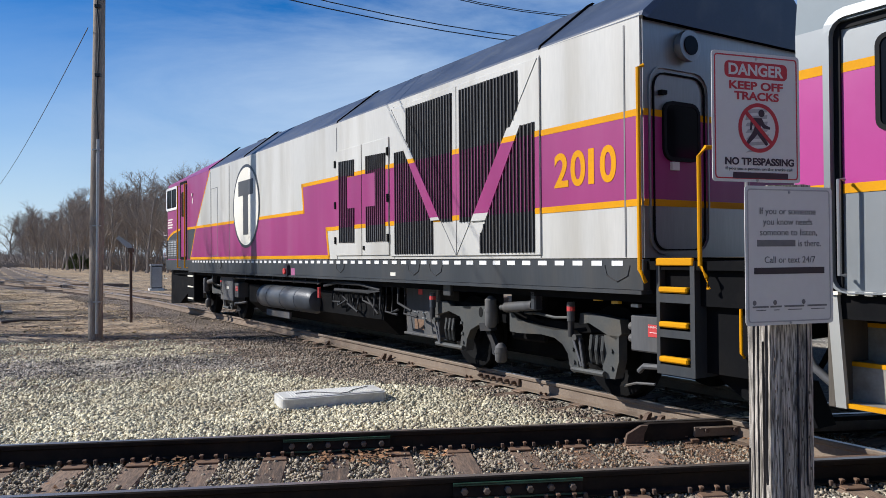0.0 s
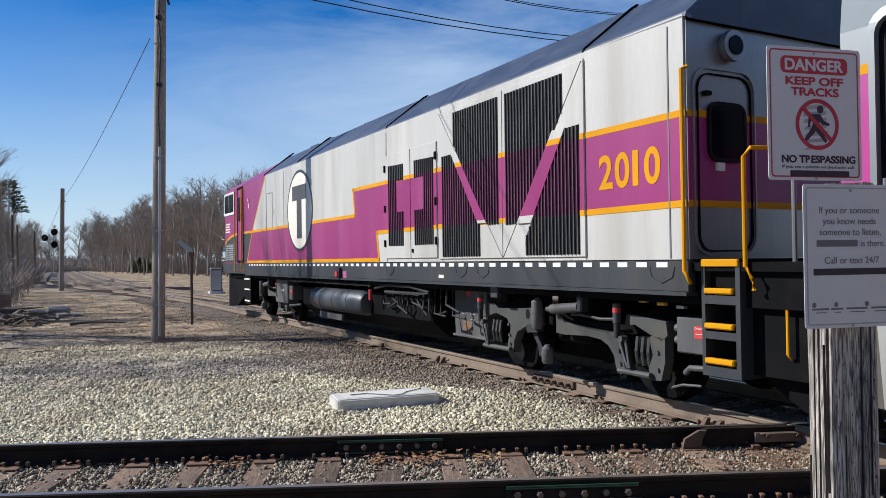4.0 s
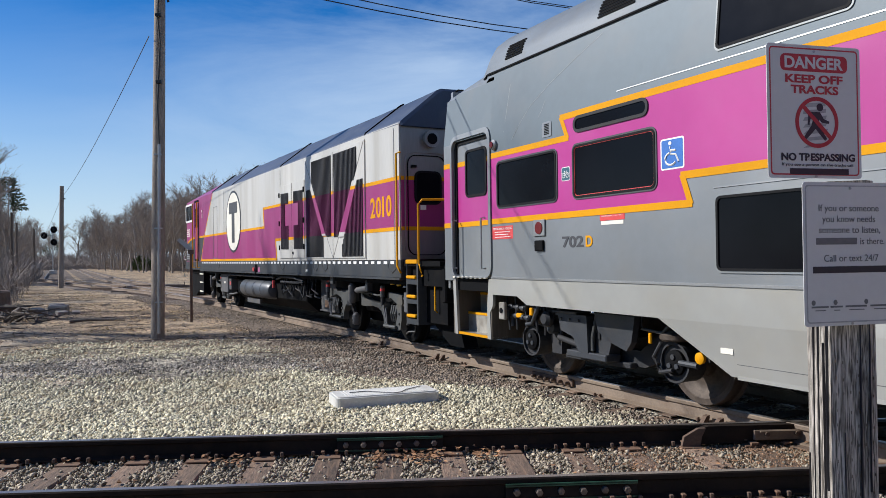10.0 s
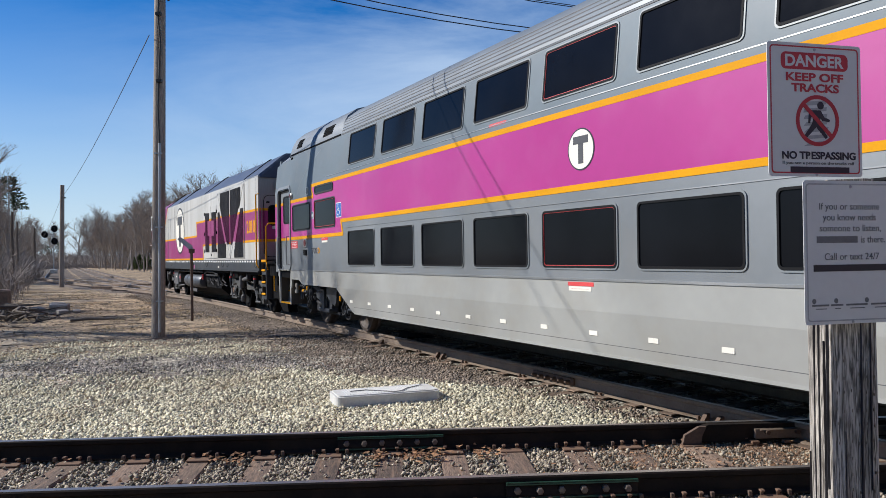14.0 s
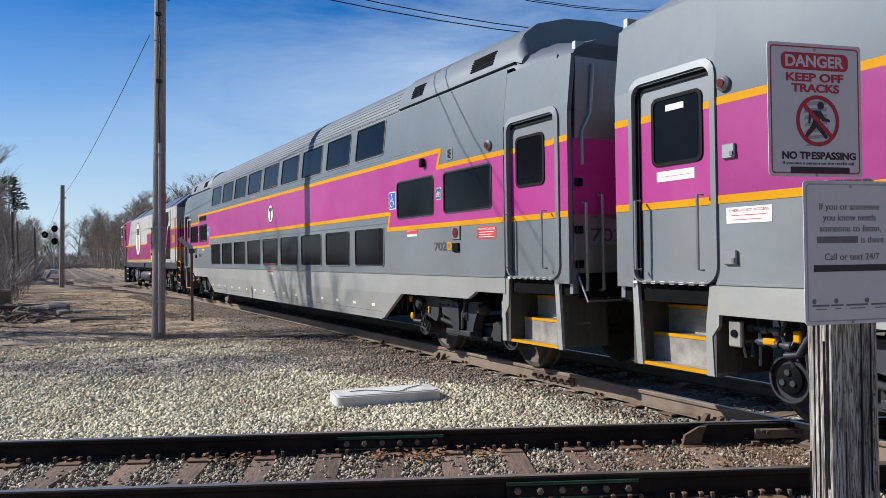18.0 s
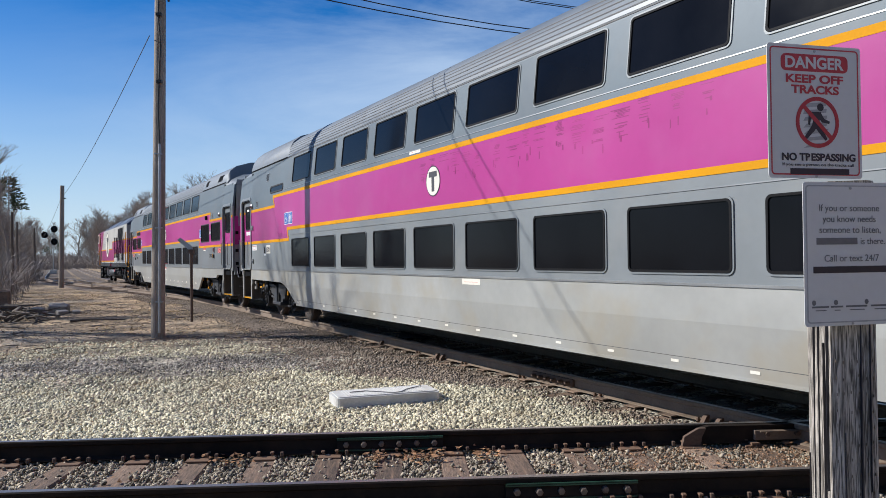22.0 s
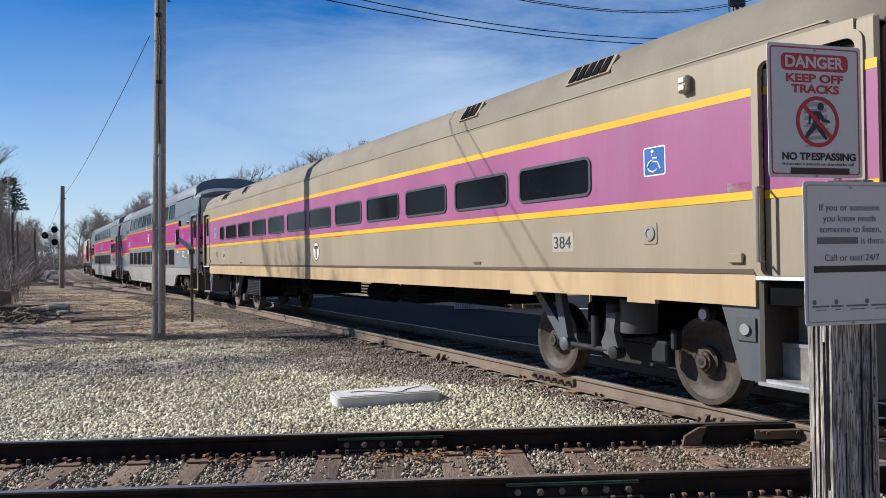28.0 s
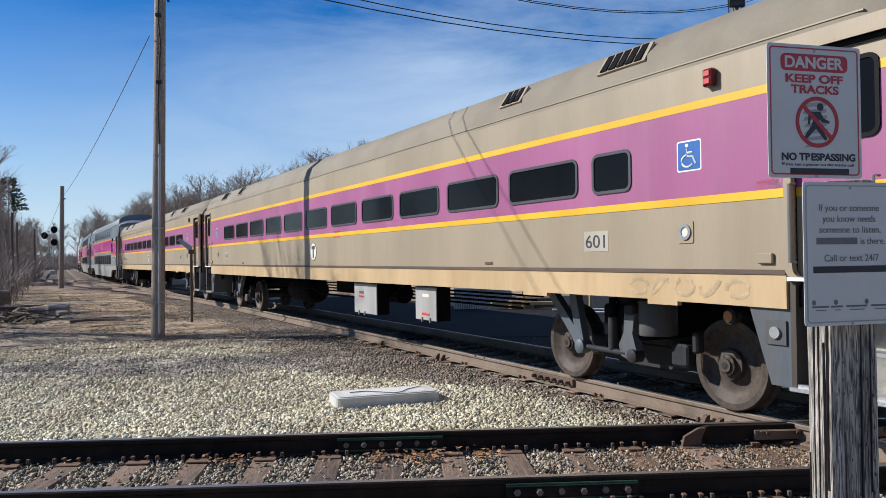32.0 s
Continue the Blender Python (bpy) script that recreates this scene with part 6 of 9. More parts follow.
def coach_door(car, u0, u1, z0, z1, dw, split, mats, y=SIDE):
    """A side door set back in its opening, painted in bands, with window, handles and seal."""
    upper, band, lower, line = mats
    ylow, yhigh = split
    yd = y - 0.055
    leaf = part("side_door", Shape().box(X(u0), X(u1), yd - 0.04, yd, z0, z1), lower, car)
    part("door_band", bar_on_side(Shape(), u0 + 0.01, u1 - 0.01, ylow, yhigh, yd, 0.003), band, leaf)
    part("door_top", bar_on_side(Shape(), u0 + 0.01, u1 - 0.01, yhigh, z1, yd, 0.003), upper, leaf)
    for z in (ylow, yhigh):
        part("door_line", bar_on_side(Shape(), u0 + 0.01, u1 - 0.01, z - 0.035, z + 0.035, yd + 0.003, 0.002), line, leaf)
    window(leaf, dw[0], dw[1], dw[2], dw[3], 0.08, yd, name="door_window")
    part("door_seal", Shape().box(X(u0), X(u0) - 0.07, yd, yd + 0.025, z0, z1).box(X(u0), X(u1), yd, yd + 0.02, z1 - 0.05, z1), BLACK, leaf)
    w = u1 - u0
    for a in (0.10, 0.86):
        handrail(car, [(u0 + w * a, y, ylow + 0.06), (u0 + w * a, y + 0.07, ylow + 0.06), (u0 + w * a, y + 0.07, z0 + 0.12), (u0 + w * a, y, z0 + 0.12)], STEEL, 0.014, "grab_rail")
    return leaf


def step_well(car, u0, u1, z0, z1, mat, edge, back=0.75):
    """Boarding steps below the door: cheeks, risers and treads with bright nosings."""
    well = part("step_well", Shape().box(X(u0), X(u0) - 0.05, SIDE - back, SIDE - 0.02, z0, z1).box(X(u1) + 0.05, X(u1), SIDE - back, SIDE - 0.02, z0, z1)
                .box(X(u0), X(u1), SIDE - back, SIDE - back + 0.03, z0, z1), WELL, car)
    n, tread = 3, (z1 - z0) / 3
    for k in range(n):
        d = k * 0.21
        t = part("tread", Shape().box(X(u0), X(u1), SIDE - 0.03 - d - 0.24, SIDE - 0.03 - d, z0 + k * tread, z0 + k * tread + 0.03), mat, well)
        part("nosing", Shape().box(X(u0 + 0.05), X(u1 - 0.05), SIDE - 0.03 - d - 0.03, SIDE - 0.024 - d, z0 + k * tread + 0.004, z0 + k * tread + 0.036), edge, t)
        if k:
            part("riser", Shape().box(X(u0 + 0.05), X(u1 - 0.05), SIDE - 0.04 - d, SIDE - 0.03 - d, z0 + (k - 1) * tread + 0.03, z0 + k * tread), mat, well)
    s = Shape()
    for k in range(8):
        a = u0 + 0.04 + k * (u1 - u0 - 0.08) / 8
        s.box(X(a), X(a + 0.06), SIDE - 0.03, SIDE + 0.012, z1 - 0.012, z1 + 0.014)
    part("threshold_teeth", s, edge if edge is WHITE else CREAM_WHITE, well)
    return well


def loft(sections):
    """Skin over sections, each (u, [(y, z), ...]) with equal counts; closed at both ends."""
    s, n = Shape(), len(sections[0][1])
    vs = [(X(u), y, z) for u, pr in sections for y, z in pr]
    fs = [(i * n + k, i * n + k + 1, (i + 1) * n + k + 1, (i + 1) * n + k) for i in range(len(sections) - 1) for k in range(n - 1)]
    fs += [tuple(range(n)), tuple((len(sections) - 1) * n + k for k in range(n - 1, -1, -1))]
    return s.add(vs, fs)


def mirror_profile(half):
    return half + [(-y, z) for y, z in half[::-1] if y > 1e-6]


BOGIE_U = (3.19, 22.09)


def bilevel(label, number, variant, rows_at):
    """Double-deck coach. variant a: two big windows by each end; b: lavatory end, one small window at the rear."""
    car = thing("double_deck_coach", label, "train coach", "coaches of the train")
    zb = 0.48
    W = SIDE
    # flank plates: skirt outline with bogie cut-outs
    if variant == "a":
        low = [(1.40, 1.05), (2.02, 1.05), (2.24, 0.95), (4.56, 0.94), (5.43, zb), (19.68, zb), (20.50, 0.94), (22.72, 0.95), (22.95, 1.06), (23.70, 1.06)]
    else:
        low = [(1.40, 1.00), (4.30, 0.98), (4.62, 0.93), (4.92, 0.81), (5.25, 0.62), (5.55, zb), (19.75, zb), (20.05, 0.64), (20.35, 0.84), (20.65, 0.94), (21.0, 0.98), (23.70, 1.00)]
    crease = 1.28
    fold_z = 0.94
    for sg in (1, -1):
        y0, y1 = (W - 0.06, W) if sg > 0 else (-W, -W + 0.06)
        fold = [q for q in low if q[1] > 0.90]
        part("lower_flank", Shape().prism(uz(fold + [(23.70, crease), (1.40, crease)]), y0, y1), (SILVER_LOW if variant == "a" else SILVER_DIRTY_LIT), car)
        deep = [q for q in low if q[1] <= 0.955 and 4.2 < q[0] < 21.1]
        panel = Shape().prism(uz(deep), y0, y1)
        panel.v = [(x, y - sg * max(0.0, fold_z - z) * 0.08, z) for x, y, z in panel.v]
        part("skirt_panel", panel, (SILVER_LOW if variant == "a" else SILVER_DIRTY_LIT), car)
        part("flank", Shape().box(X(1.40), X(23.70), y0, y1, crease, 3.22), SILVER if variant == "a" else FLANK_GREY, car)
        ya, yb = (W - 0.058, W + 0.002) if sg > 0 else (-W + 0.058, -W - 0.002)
        # upper plates use the silver with the sky's darker tone painted in
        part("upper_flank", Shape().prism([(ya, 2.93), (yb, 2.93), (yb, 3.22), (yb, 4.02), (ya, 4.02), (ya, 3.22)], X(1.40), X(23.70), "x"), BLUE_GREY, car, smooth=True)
        for a, b in ((0.04, 0.30), (24.78, 25.06)):
            part("corner_post", Shape().box(X(a), X(b), y0, y1, 1.22, 3.22), SILVER, car)
            part("corner_head", Shape().box(X(a), X(b), y0, y1, 3.22, 3.90), BLUE_GREY, car)
        for a, b in ((0.30, 1.40), (23.70, 24.78)):
            part("door_header", Shape().box(X(a), X(b), y0, y1, 3.24, 3.95), BLUE_GREY, car)
    part("crease_moulding", Shape().box(X(1.40), X(23.70), W, W + 0.012, crease - 0.012, crease + 0.012), STEEL, car)
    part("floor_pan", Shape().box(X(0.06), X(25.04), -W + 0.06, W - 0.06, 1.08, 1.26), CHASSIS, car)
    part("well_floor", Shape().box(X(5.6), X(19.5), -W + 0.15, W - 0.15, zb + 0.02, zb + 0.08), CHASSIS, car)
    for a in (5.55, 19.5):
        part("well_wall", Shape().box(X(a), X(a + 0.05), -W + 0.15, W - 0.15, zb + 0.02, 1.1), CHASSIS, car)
    for a, b in ((5.5, 19.62),):
        part("skirt_lip", Shape().box(X(a), X(b), W - 0.07, W - 0.033, zb - 0.02, zb + 0.012), (SILVER_LOW if variant == "a" else SILVER_DIRTY_LIT), car)
        part("skirt_seam", Shape().box(X(a), X(b), W - 0.045, W - 0.0275, 0.590, 0.596), CASE, car)
    # livery
    lo1, hi1 = 2.03, 2.91
    if variant == "a":
        sl, sh, el, eh = 4.97, 3.08, 20.05, 21.90
    else:
        sl, sh, el, eh = 5.00, 3.78, 20.33, 21.55
    lo2, hi2 = 2.30, 3.16
    low_l = [(1.40, lo1), (sl + 0.05, lo1), (sl - 0.05, lo2), (el + 0.05, lo2), (el - 0.05, lo1), (23.70, lo1)]
    high_l = [(1.40, hi1), (sh + 0.06, hi1), (sh - 0.06, hi2), (eh + 0.06, hi2), (eh - 0.06, hi1), (23.70, hi1)]
    part("purple_band", stripe(low_l, high_l, W, 0.003), PURPLE, car)

    def line_of(pts, hw=0.036):
        s = Shape()
        for (u0, z0), (u1, z1) in zip(pts, pts[1:]):
            if abs(z1 - z0) < 0.02:
                s.prism(uz([(u0 - hw * 0.6, z0 - hw), (u1 + hw * 0.6, z1 - hw), (u1 + hw * 0.6, z1 + hw), (u0 - hw * 0.6, z0 + hw)]), W + 0.003, W + 0.005)
            else:
                s.prism(uz([(u0 - hw, z0), (u0 + hw, z0), (u1 + hw, z1), (u1 - hw, z1)]), W + 0.0032, W + 0.0056)
        return s

    part("yellow_line", line_of(low_l), YELLOW, car)
    part("yellow_line", line_of(high_l), YELLOW, car)
    part("flank_strip", Shape().box(X(5.3), X(20.0), W, W + 0.007, 2.145, 2.155), STEEL, car)
    part("flank_strip", Shape().box(X(4.0), X(21.2), W, W + 0.007, 3.268, 3.278), STEEL, car)
    if variant == "b":
        part("repainted_end", Shape().prism(uz([(1.41, lo1 + 0.04), (4.93, lo1 + 0.04), (4.93, lo1 + 0.13), (4.12, lo1 + 0.20), (3.80, hi1 - 0.04), (1.41, hi1 - 0.04)]), W + 0.003, W + 0.0036), PURPLE_NEW, car, "deeper purple repainted end of the band")
        # rubbed patches where the upper half of the band has lost its chalky bloom
        scuff, sr = Shape(), random.Random(77)
        for c in range(17):
            uc, wd = 12.35 + c * 0.36 + sr.uniform(-0.08, 0.08), sr.uniform(0.10, 0.22)
            zc, dense = 2.90 + 0.055 * math.sin(c * 0.9) + 0.006 * c, sr.uniform(0.35, 1.0)
            for row in range(22):
                z = zc + 0.13 - row * 0.0145
                fall = 1.0 - row / 24
                if sr.random() < dense * fall * 1.1:
                    u0 = uc - wd * sr.uniform(0.3, 1.0) * (0.5 + 0.5 * fall)
                    u1 = uc + wd * sr.uniform(0.3, 1.0) * (0.5 + 0.5 * fall)
                    bar_on_side(scuff, u0, u1, z - sr.uniform(0.003, 0.0085), z + 0.003, W + 0.003, 0.0008)
            for d in range(2):
                u0, z = uc + sr.uniform(-wd, wd), zc - sr.uniform(0.06, 0.2)
                bar_on_side(scuff, u0, u0 + sr.uniform(0.012, 0.03), z - sr.uniform(0.03, 0.10), z, W + 0.0034, 0.0008)
        tagged(part("scuffed_paint", scuff, PURPLE_RUBBED, car, "darker rubbed patches in the purple paint"), kind="stuff")
    for a, b in ((0.04, 0.30), (24.78, 25.06)):
        part("corner_band", bar_on_side(Shape(), a, b, lo1, hi1, W, 0.003), PURPLE, car)
        for z in (lo1, hi1):
            part("yellow_line", bar_on_side(Shape(), a, b, z - 0.036, z + 0.036, W + 0.003, 0.002), YELLOW, car)
    # windows
    for k in range(9):
        c = 12.57 + (k - 4) * 1.645 if variant == "a" else 12.71 + (k - 4) * 1.68
        red = variant == "a" and k == 4
        window(car, c - 0.66, c + 0.66, 3.37, 3.99, 0.05, red=red, lip=FLANK_GREY)
        window(car, c - 0.67, c + 0.67, 1.38 if variant == "b" else 1.40, 2.05 if variant == "b" else 2.08, 0.06, red=red, lip=FLANK_GREY)
    if variant == "a":
        for u0, u1 in ((1.58, 2.93), (3.24, 4.58), (20.40, 21.72), (22.05, 23.40)):
            window(car, u0, u1, 2.20, 2.81, 0.07, red=(u0 == 3.24), lip=RIM)
        window(car, 3.26, 4.48, 2.94, 3.13, 0.085, gasket=BOGIE)
        access_icon(car, 3.02, 3.18, 2.42, 2.58, mat=TEAL, kind="bike")
        access_icon(car, 21.80, 21.97, 2.42, 2.60, mat=TEAL, kind="bike")
        access_icon(car, 4.64, 4.95, 2.37, 2.67)
        access_icon(car, 20.06, 20.34, 2.37, 2.67)
    else:
        window(car, 20.62, 21.33, 2.23, 2.86, 0.07, lip=RIM)
        window(car, 3.42, 4.60, 3.26, 3.45, 0.085, gasket=BOGIE)
        access_icon(car, 4.72, 5.04, 2.40, 2.69)
        access_icon(car, 5.06, 5.38, 2.40, 2.69, kind="pair")
        access_icon(car, 20.36, 20.66, 2.39, 2.68)
        access_icon(car, 22.02, 22.21, 2.47, 2.65, kind="bike")
        access_icon(car, 23.38, 23.6, 2.28, 2.48)
    # long pale scratches in the paint
    if variant == "a":
        for pts in ([(1.95, 3.06), (2.1, 3.2), (2.35, 3.42), (2.75, 3.62), (3.25, 3.82), (3.7, 3.98)], [(2.55, 3.24), (2.62, 3.32), (2.68, 3.44)], [(1.75, 3.18), (1.80, 3.45), (1.84, 3.8)]):
            sc = Shape().tube([(X(a), 0, b) for a, b in pts], 0.005, 4)
            sc.v = [(x, W + 0.0035 + y * 0.2, z) for x, y, z in sc.v]
            part("scratch", sc, FLANK_GREY, car)
    # doors and steps
    mats = (SILVER, PURPLE, SILVER, YELLOW)
    coach_door(car, 0.30, 1.40, 1.28, 3.24, (0.62, 1.22, 2.41, 3.09) if variant == "a" else (0.54, 1.21, 2.41, 3.09), (lo1, hi1), mats)
    coach_door(car, 23.70, 24.78, 1.28, 3.24, (23.92, 24.54, 2.42, 3.07) if variant == "a" else (24.03, 24.66, 2.42, 3.07), (lo1, hi1), mats)
    for a, b in ((0.26, 1.36), (23.74, 24.84)):
        step_well(car, a, b, 0.44, 1.27, RISER, YELLOW)
        hood = part("door_hood", ring_plate(rounded(X(b + 0.06), X(a + 0.01), 1.27, 3.33, 0.16), rounded(X(b), X(a + 0.06), 1.28, 3.26, 0.12), W - 0.05, W + 0.022), SILVER, car)
    for a, b in ((0.26, 0.34), (24.76, 24.84)):
        part("step_cheek", Shape().prism(uz([(a, 1.26), (b, 1.26), (b + 0.06, 0.44), (a + 0.06, 0.44)]), W - 0.05, W - 0.01), SILVER_LOW, car)
    for a, b in ((1.30, 1.42), (23.66, 23.78)):
        part("step_cheek", Shape().prism(uz([(a, 1.26), (b, 1.26), (b - 0.02, 0.90), (b - 0.10, 0.80), (b - 0.08, 0.44), (a - 0.05, 0.44), (a - 0.05, 0.9)]), W - 0.05, W - 0.01), SILVER_LOW, car)
        jb = b + 0.03 if a < MID else a - 0.17
        j = part("key_plate", Shape().box(X(jb), X(jb + 0.14), W - 0.12, W - 0.07, 0.72, 0.95, 0.01), RISER, car)
        disc("key_socket", jb + 0.07, 0.84, 0.035, CHASSIS, j, W - 0.07, 0.012, 12)
    # numbers, lamps, notices
    nu = {"a": ((3.01, 1.66), (21.72, 1.65)), "b": ((3.03, 1.75), (22.02, 1.76))}[variant]
    for u, z in nu:
        if variant == "b":
            part("number_plate", bar_on_side(Shape(), u - 0.03, u + 0.36, z - 0.04, z + 0.18, W, 0.003), CREAM_WHITE, car)
            lettering("fleet_number", number, 0.19, CHARCOAL, car, on_side(u, z, W + 0.004), width=0.30)
        else:
            lettering("fleet_number", number, 0.17, CHARCOAL, car, on_side(u, z, W + 0.002), width=0.40, bold=0.005)
            lettering("deck_letter", "D", 0.17, YELLOW, car, on_side(u + 0.44, z, W + 0.004), width=0.12, bold=0.004)
    for u in ((2.44, 22.30) if variant == "a" else ()):
        p = part("call_point", Shape().box(X(u), X(u + 0.24), W, W + 0.02, 1.80, 2.0, 0.006), STEEL, car)
        disc("call_lens", u + 0.12, 1.90, 0.075, MAROON_LAMP, p, W + 0.02, 0.008, 20)
        part("call_flap", Shape().box(X(u + 0.03), X(u + 0.21), W, W + 0.03, 1.62, 1.75, 0.008), CHASSIS, car)
    if variant == "a":
        notice(car, 1.44, 1.95, 1.79, 1.96, RED, WHITE, 3, title="EMERGENCY ACCESS", title_mat=WHITE)
        notice(car, 23.0, 23.5, 1.79, 1.96, RED, WHITE, 3, title="EMERGENCY ACCESS", title_mat=WHITE)
        notice(car, 3.7, 4.1, 1.93, 1.99, RED, WHITE, 0, title="EMERGENCY ENTRY", title_mat=WHITE)
        notice(car, 20.75, 21.15, 1.93, 1.99, RED, WHITE, 0, title="EMERGENCY ENTRY", title_mat=WHITE)
        for u in (3.72, 20.77):
            notice(car, u, u + 0.36, 1.885, 1.925, CREAM_WHITE, RED, 0)
        notice(car, 12.38, 12.84, 1.205, 1.25, RED, WHITE, 0)
        notice(car, 12.40, 12.80, 1.15, 1.20, CREAM_WHITE, RED, 1)
        notice(car, 10.69, 11.12, 3.26, 3.30, RED, WHITE, 1)
    else:
        notice(car, 1.52, 2.0, 1.81, 1.95, WHITE, RED, 2, title="EMERGENCY ACCESS")
        notice(car, 23.1, 23.6, 1.82, 1.97, WHITE, RED, 2, title="EMERGENCY ACCESS")
        notice(car, 20.7, 21.1, 1.88, 1.97, CREAM_WHITE, RED, 1)
        notice(car, 13.6, 14.1, 1.17, 1.25, CREAM_WHITE, RED, 1)
        notice(car, 11.9, 12.3, 3.22, 3.28, CREAM_WHITE, RED, 1)
        notice(car, 0.6, 1.1, 2.26, 2.36, WHITE, RED, 1, y=W - 0.052)
        for u in (2.78, 22.5):
            part("valve_pull", Shape().prism(uz([(u, 1.73), (u + 0.09, 1.73), (u + 0.045, 1.90)]), W, W + 0.01), BLACK, car)
            notice(car, u, u + 0.2, 1.66, 1.71, WHITE, RED, 0)
        for z in (2.38, 1.45):
            lk = part("lock_box", Shape().box(X(1.50), X(1.64), W + 0.003, W + 0.03, z, z + 0.13, 0.008), STEEL, car)
            part("lock_hasp", Shape().box(X(1.60), X(1.63), W + 0.03, W + 0.045, z + 0.02, z + 0.06), SIGNGREY, lk)
        part("door_sticker", bar_on_side(Shape(), 0.74, 0.98, 2.94, 3.0, W - 0.045, 0.003), CREAM_WHITE, car)
    for k, u in enumerate((1.52, 23.35)):
        p = part("marker_lamp", Shape().lathe([(0.07, W), (0.07, W + 0.03), (0.045, W + 0.05)], (X(u), 0, 3.05), "y", 16), STEEL, car)
        disc("marker_lens", u, 3.05, 0.04, MAROON_LAMP, p, W + 0.05, 0.01, 12)
    for u in ((2.64, 22.15) if variant == "a" else (2.0, 22.8)):
        v = part("vent", Shape().prism(rounded(X(u + 0.19), X(u), 2.98, 3.16, 0.02, 2), W, W + 0.008), STEEL, car)
        s = Shape()
        for k in range(7):
            bar_on_side(s, u + 0.05, u + 0.14, 3.01 + k * 0.019, 3.02 + k * 0.019, W + 0.008, 0.005)
        part("vent_slats", s, CHASSIS, v)
    if variant == "b":
        s = Shape().box(X(2.9), X(3.16), W, W + 0.006, 3.62, 3.83)
        v = part("roof_grille", s, STEEL, car)
        s = Shape()
        for k in range(8):
            bar_on_side(s, 2.92, 3.14, 3.64 + k * 0.023, 3.652 + k * 0.023, W + 0.006, 0.006)
        part("grille_slats", s, CHASSIS, v)
        part("horn_bracket", Shape().box(X(21.55), X(21.70), W, W + 0.07, 2.98, 3.20, 0.02), CHASSIS, car)
    else:
        part("side_lamp", Shape().box(X(21.36), X(21.46), W, W + 0.08, 2.96, 3.10, 0.02), BLACK, car)
    round_emblem(car, 12.66 if variant == "a" else 12.74, 2.72, 0.235, W + 0.003)
    k, u = 0, 5.4
    while u < 19.7:
        part("reflector", bar_on_side(Shape(), u - 0.07, u + 0.07, 0.675, 0.725, W - 0.026, 0.012) if variant == "a" else bar_on_side(Shape(), u + 0.2, u + 0.30, 0.535, 0.562, W - 0.040, 0.012), CREAM_WHITE, car)
        u += 0.925
    # roof
    main = [(1.52, 4.0), (1.52, 4.10), (1.49, 4.24), (1.40, 4.41), (1.20, 4.56), (0.7, 4.68), (0.0, 4.72)]
    end = [(1.51, 3.87), (1.47, 3.95), (1.34, 4.03), (1.15, 4.10), (0.95, 4.14), (0.6, 4.17), (0.0, 4.18)]
    mid = [(1.515, 3.93), (1.49, 4.02), (1.40, 4.14), (1.22, 4.25), (1.0, 4.35), (0.65, 4.42), (0.0, 4.45)]
    secs = [(0.04, end), (0.5, [(y, z + 0.06) for y, z in end]), (1.15, mid), (1.25, main), (23.85, main), (23.95, mid), (24.6, [(y, z + 0.06) for y, z in end]), (25.06, end)]
    part("roof", loft([(u, mirror_profile(pr)) for u, pr in secs]), ROOF, car, smooth=True)
    for a, b in ((1.22, 4.75), (20.35, 23.88)):
        pod = [(1.535, 4.07), (1.53, 4.15), (1.50, 4.28), (1.40, 4.46), (1.20, 4.61), (0.7, 4.74), (0.0, 4.78)]
        low_pod = [(y * 0.985, 4.02 + (z - 4.07) * 0.42) for y, z in pod]
        out = ((a - 0.14, low_pod), (a, pod), (b, pod), (b + 0.14, low_pod))
        p = part("roof_fairing", loft([(u, mirror_profile(pr)) for u, pr in out]), ROOF, car, smooth=True)
        part("fairing_edge", Shape().box(X(a), X(b), W + 0.005, W + 0.022, 4.045, 4.065), CHASSIS, p)
        for g in ((a + 0.45, a + 0.85), (b - 1.15, b - 0.55)) if variant == "a" else ():
            s = Shape()
            for k in range(6):
                z = 4.16 + k * 0.036
                yy = float(np.interp(z, [4.15, 4.28, 4.46], [1.53, 1.50, 1.40]))
                s.box(X(g[0]), X(g[1]), yy - 0.03, yy + 0.012, z, z + 0.02)
            part("roof_louvre", s, CHASSIS, p)
    for k, (z, hgt, mt) in enumerate(((4.035, 0.014, CASE), (4.06, 0.045, SILVER), (4.112, 0.014, CASE), (4.17, 0.012, CASE), (4.235, 0.012, CASE), (4.30, 0.012, CASE), (4.36, 0.012, CASE))):
        yy = float(np.interp(z + hgt / 2, [4.0, 4.10, 4.24, 4.41], [1.52, 1.52, 1.49, 1.40])) + 0.006
        part("roof_rib", Shape().box(X(4.8), X(20.3), yy - 0.03, yy, z, z + hgt), mt, car)
    # ends
    for u0, u1, sg in ((0.04, 0.10, 1), (25.0, 25.06, -1)):
        part("end_wall", Shape().box(X(u0), X(u1), -W + 0.05, W - 0.05, 1.1, 4.05), STEEL, car)
        e = -0.02 if sg > 0 else 25.08
        part("end_band", Shape().box(X(e), X(u0 if sg > 0 else u1) , -W + 0.06, W - 0.06, lo1, hi1), PURPLE, car)
        f = -0.28 if sg > 0 else 25.34
        part("gangway", Shape().box(X(f), X(e), -0.55, 0.55, 1.2, 3.35, 0.05), BLACK, car)
        c = -0.42 if sg > 0 else 25.48
        part("coupler", Shape().box(X(c), X(u1), -0.14, 0.14, 0.72, 1.0, 0.04), CHASSIS, car)
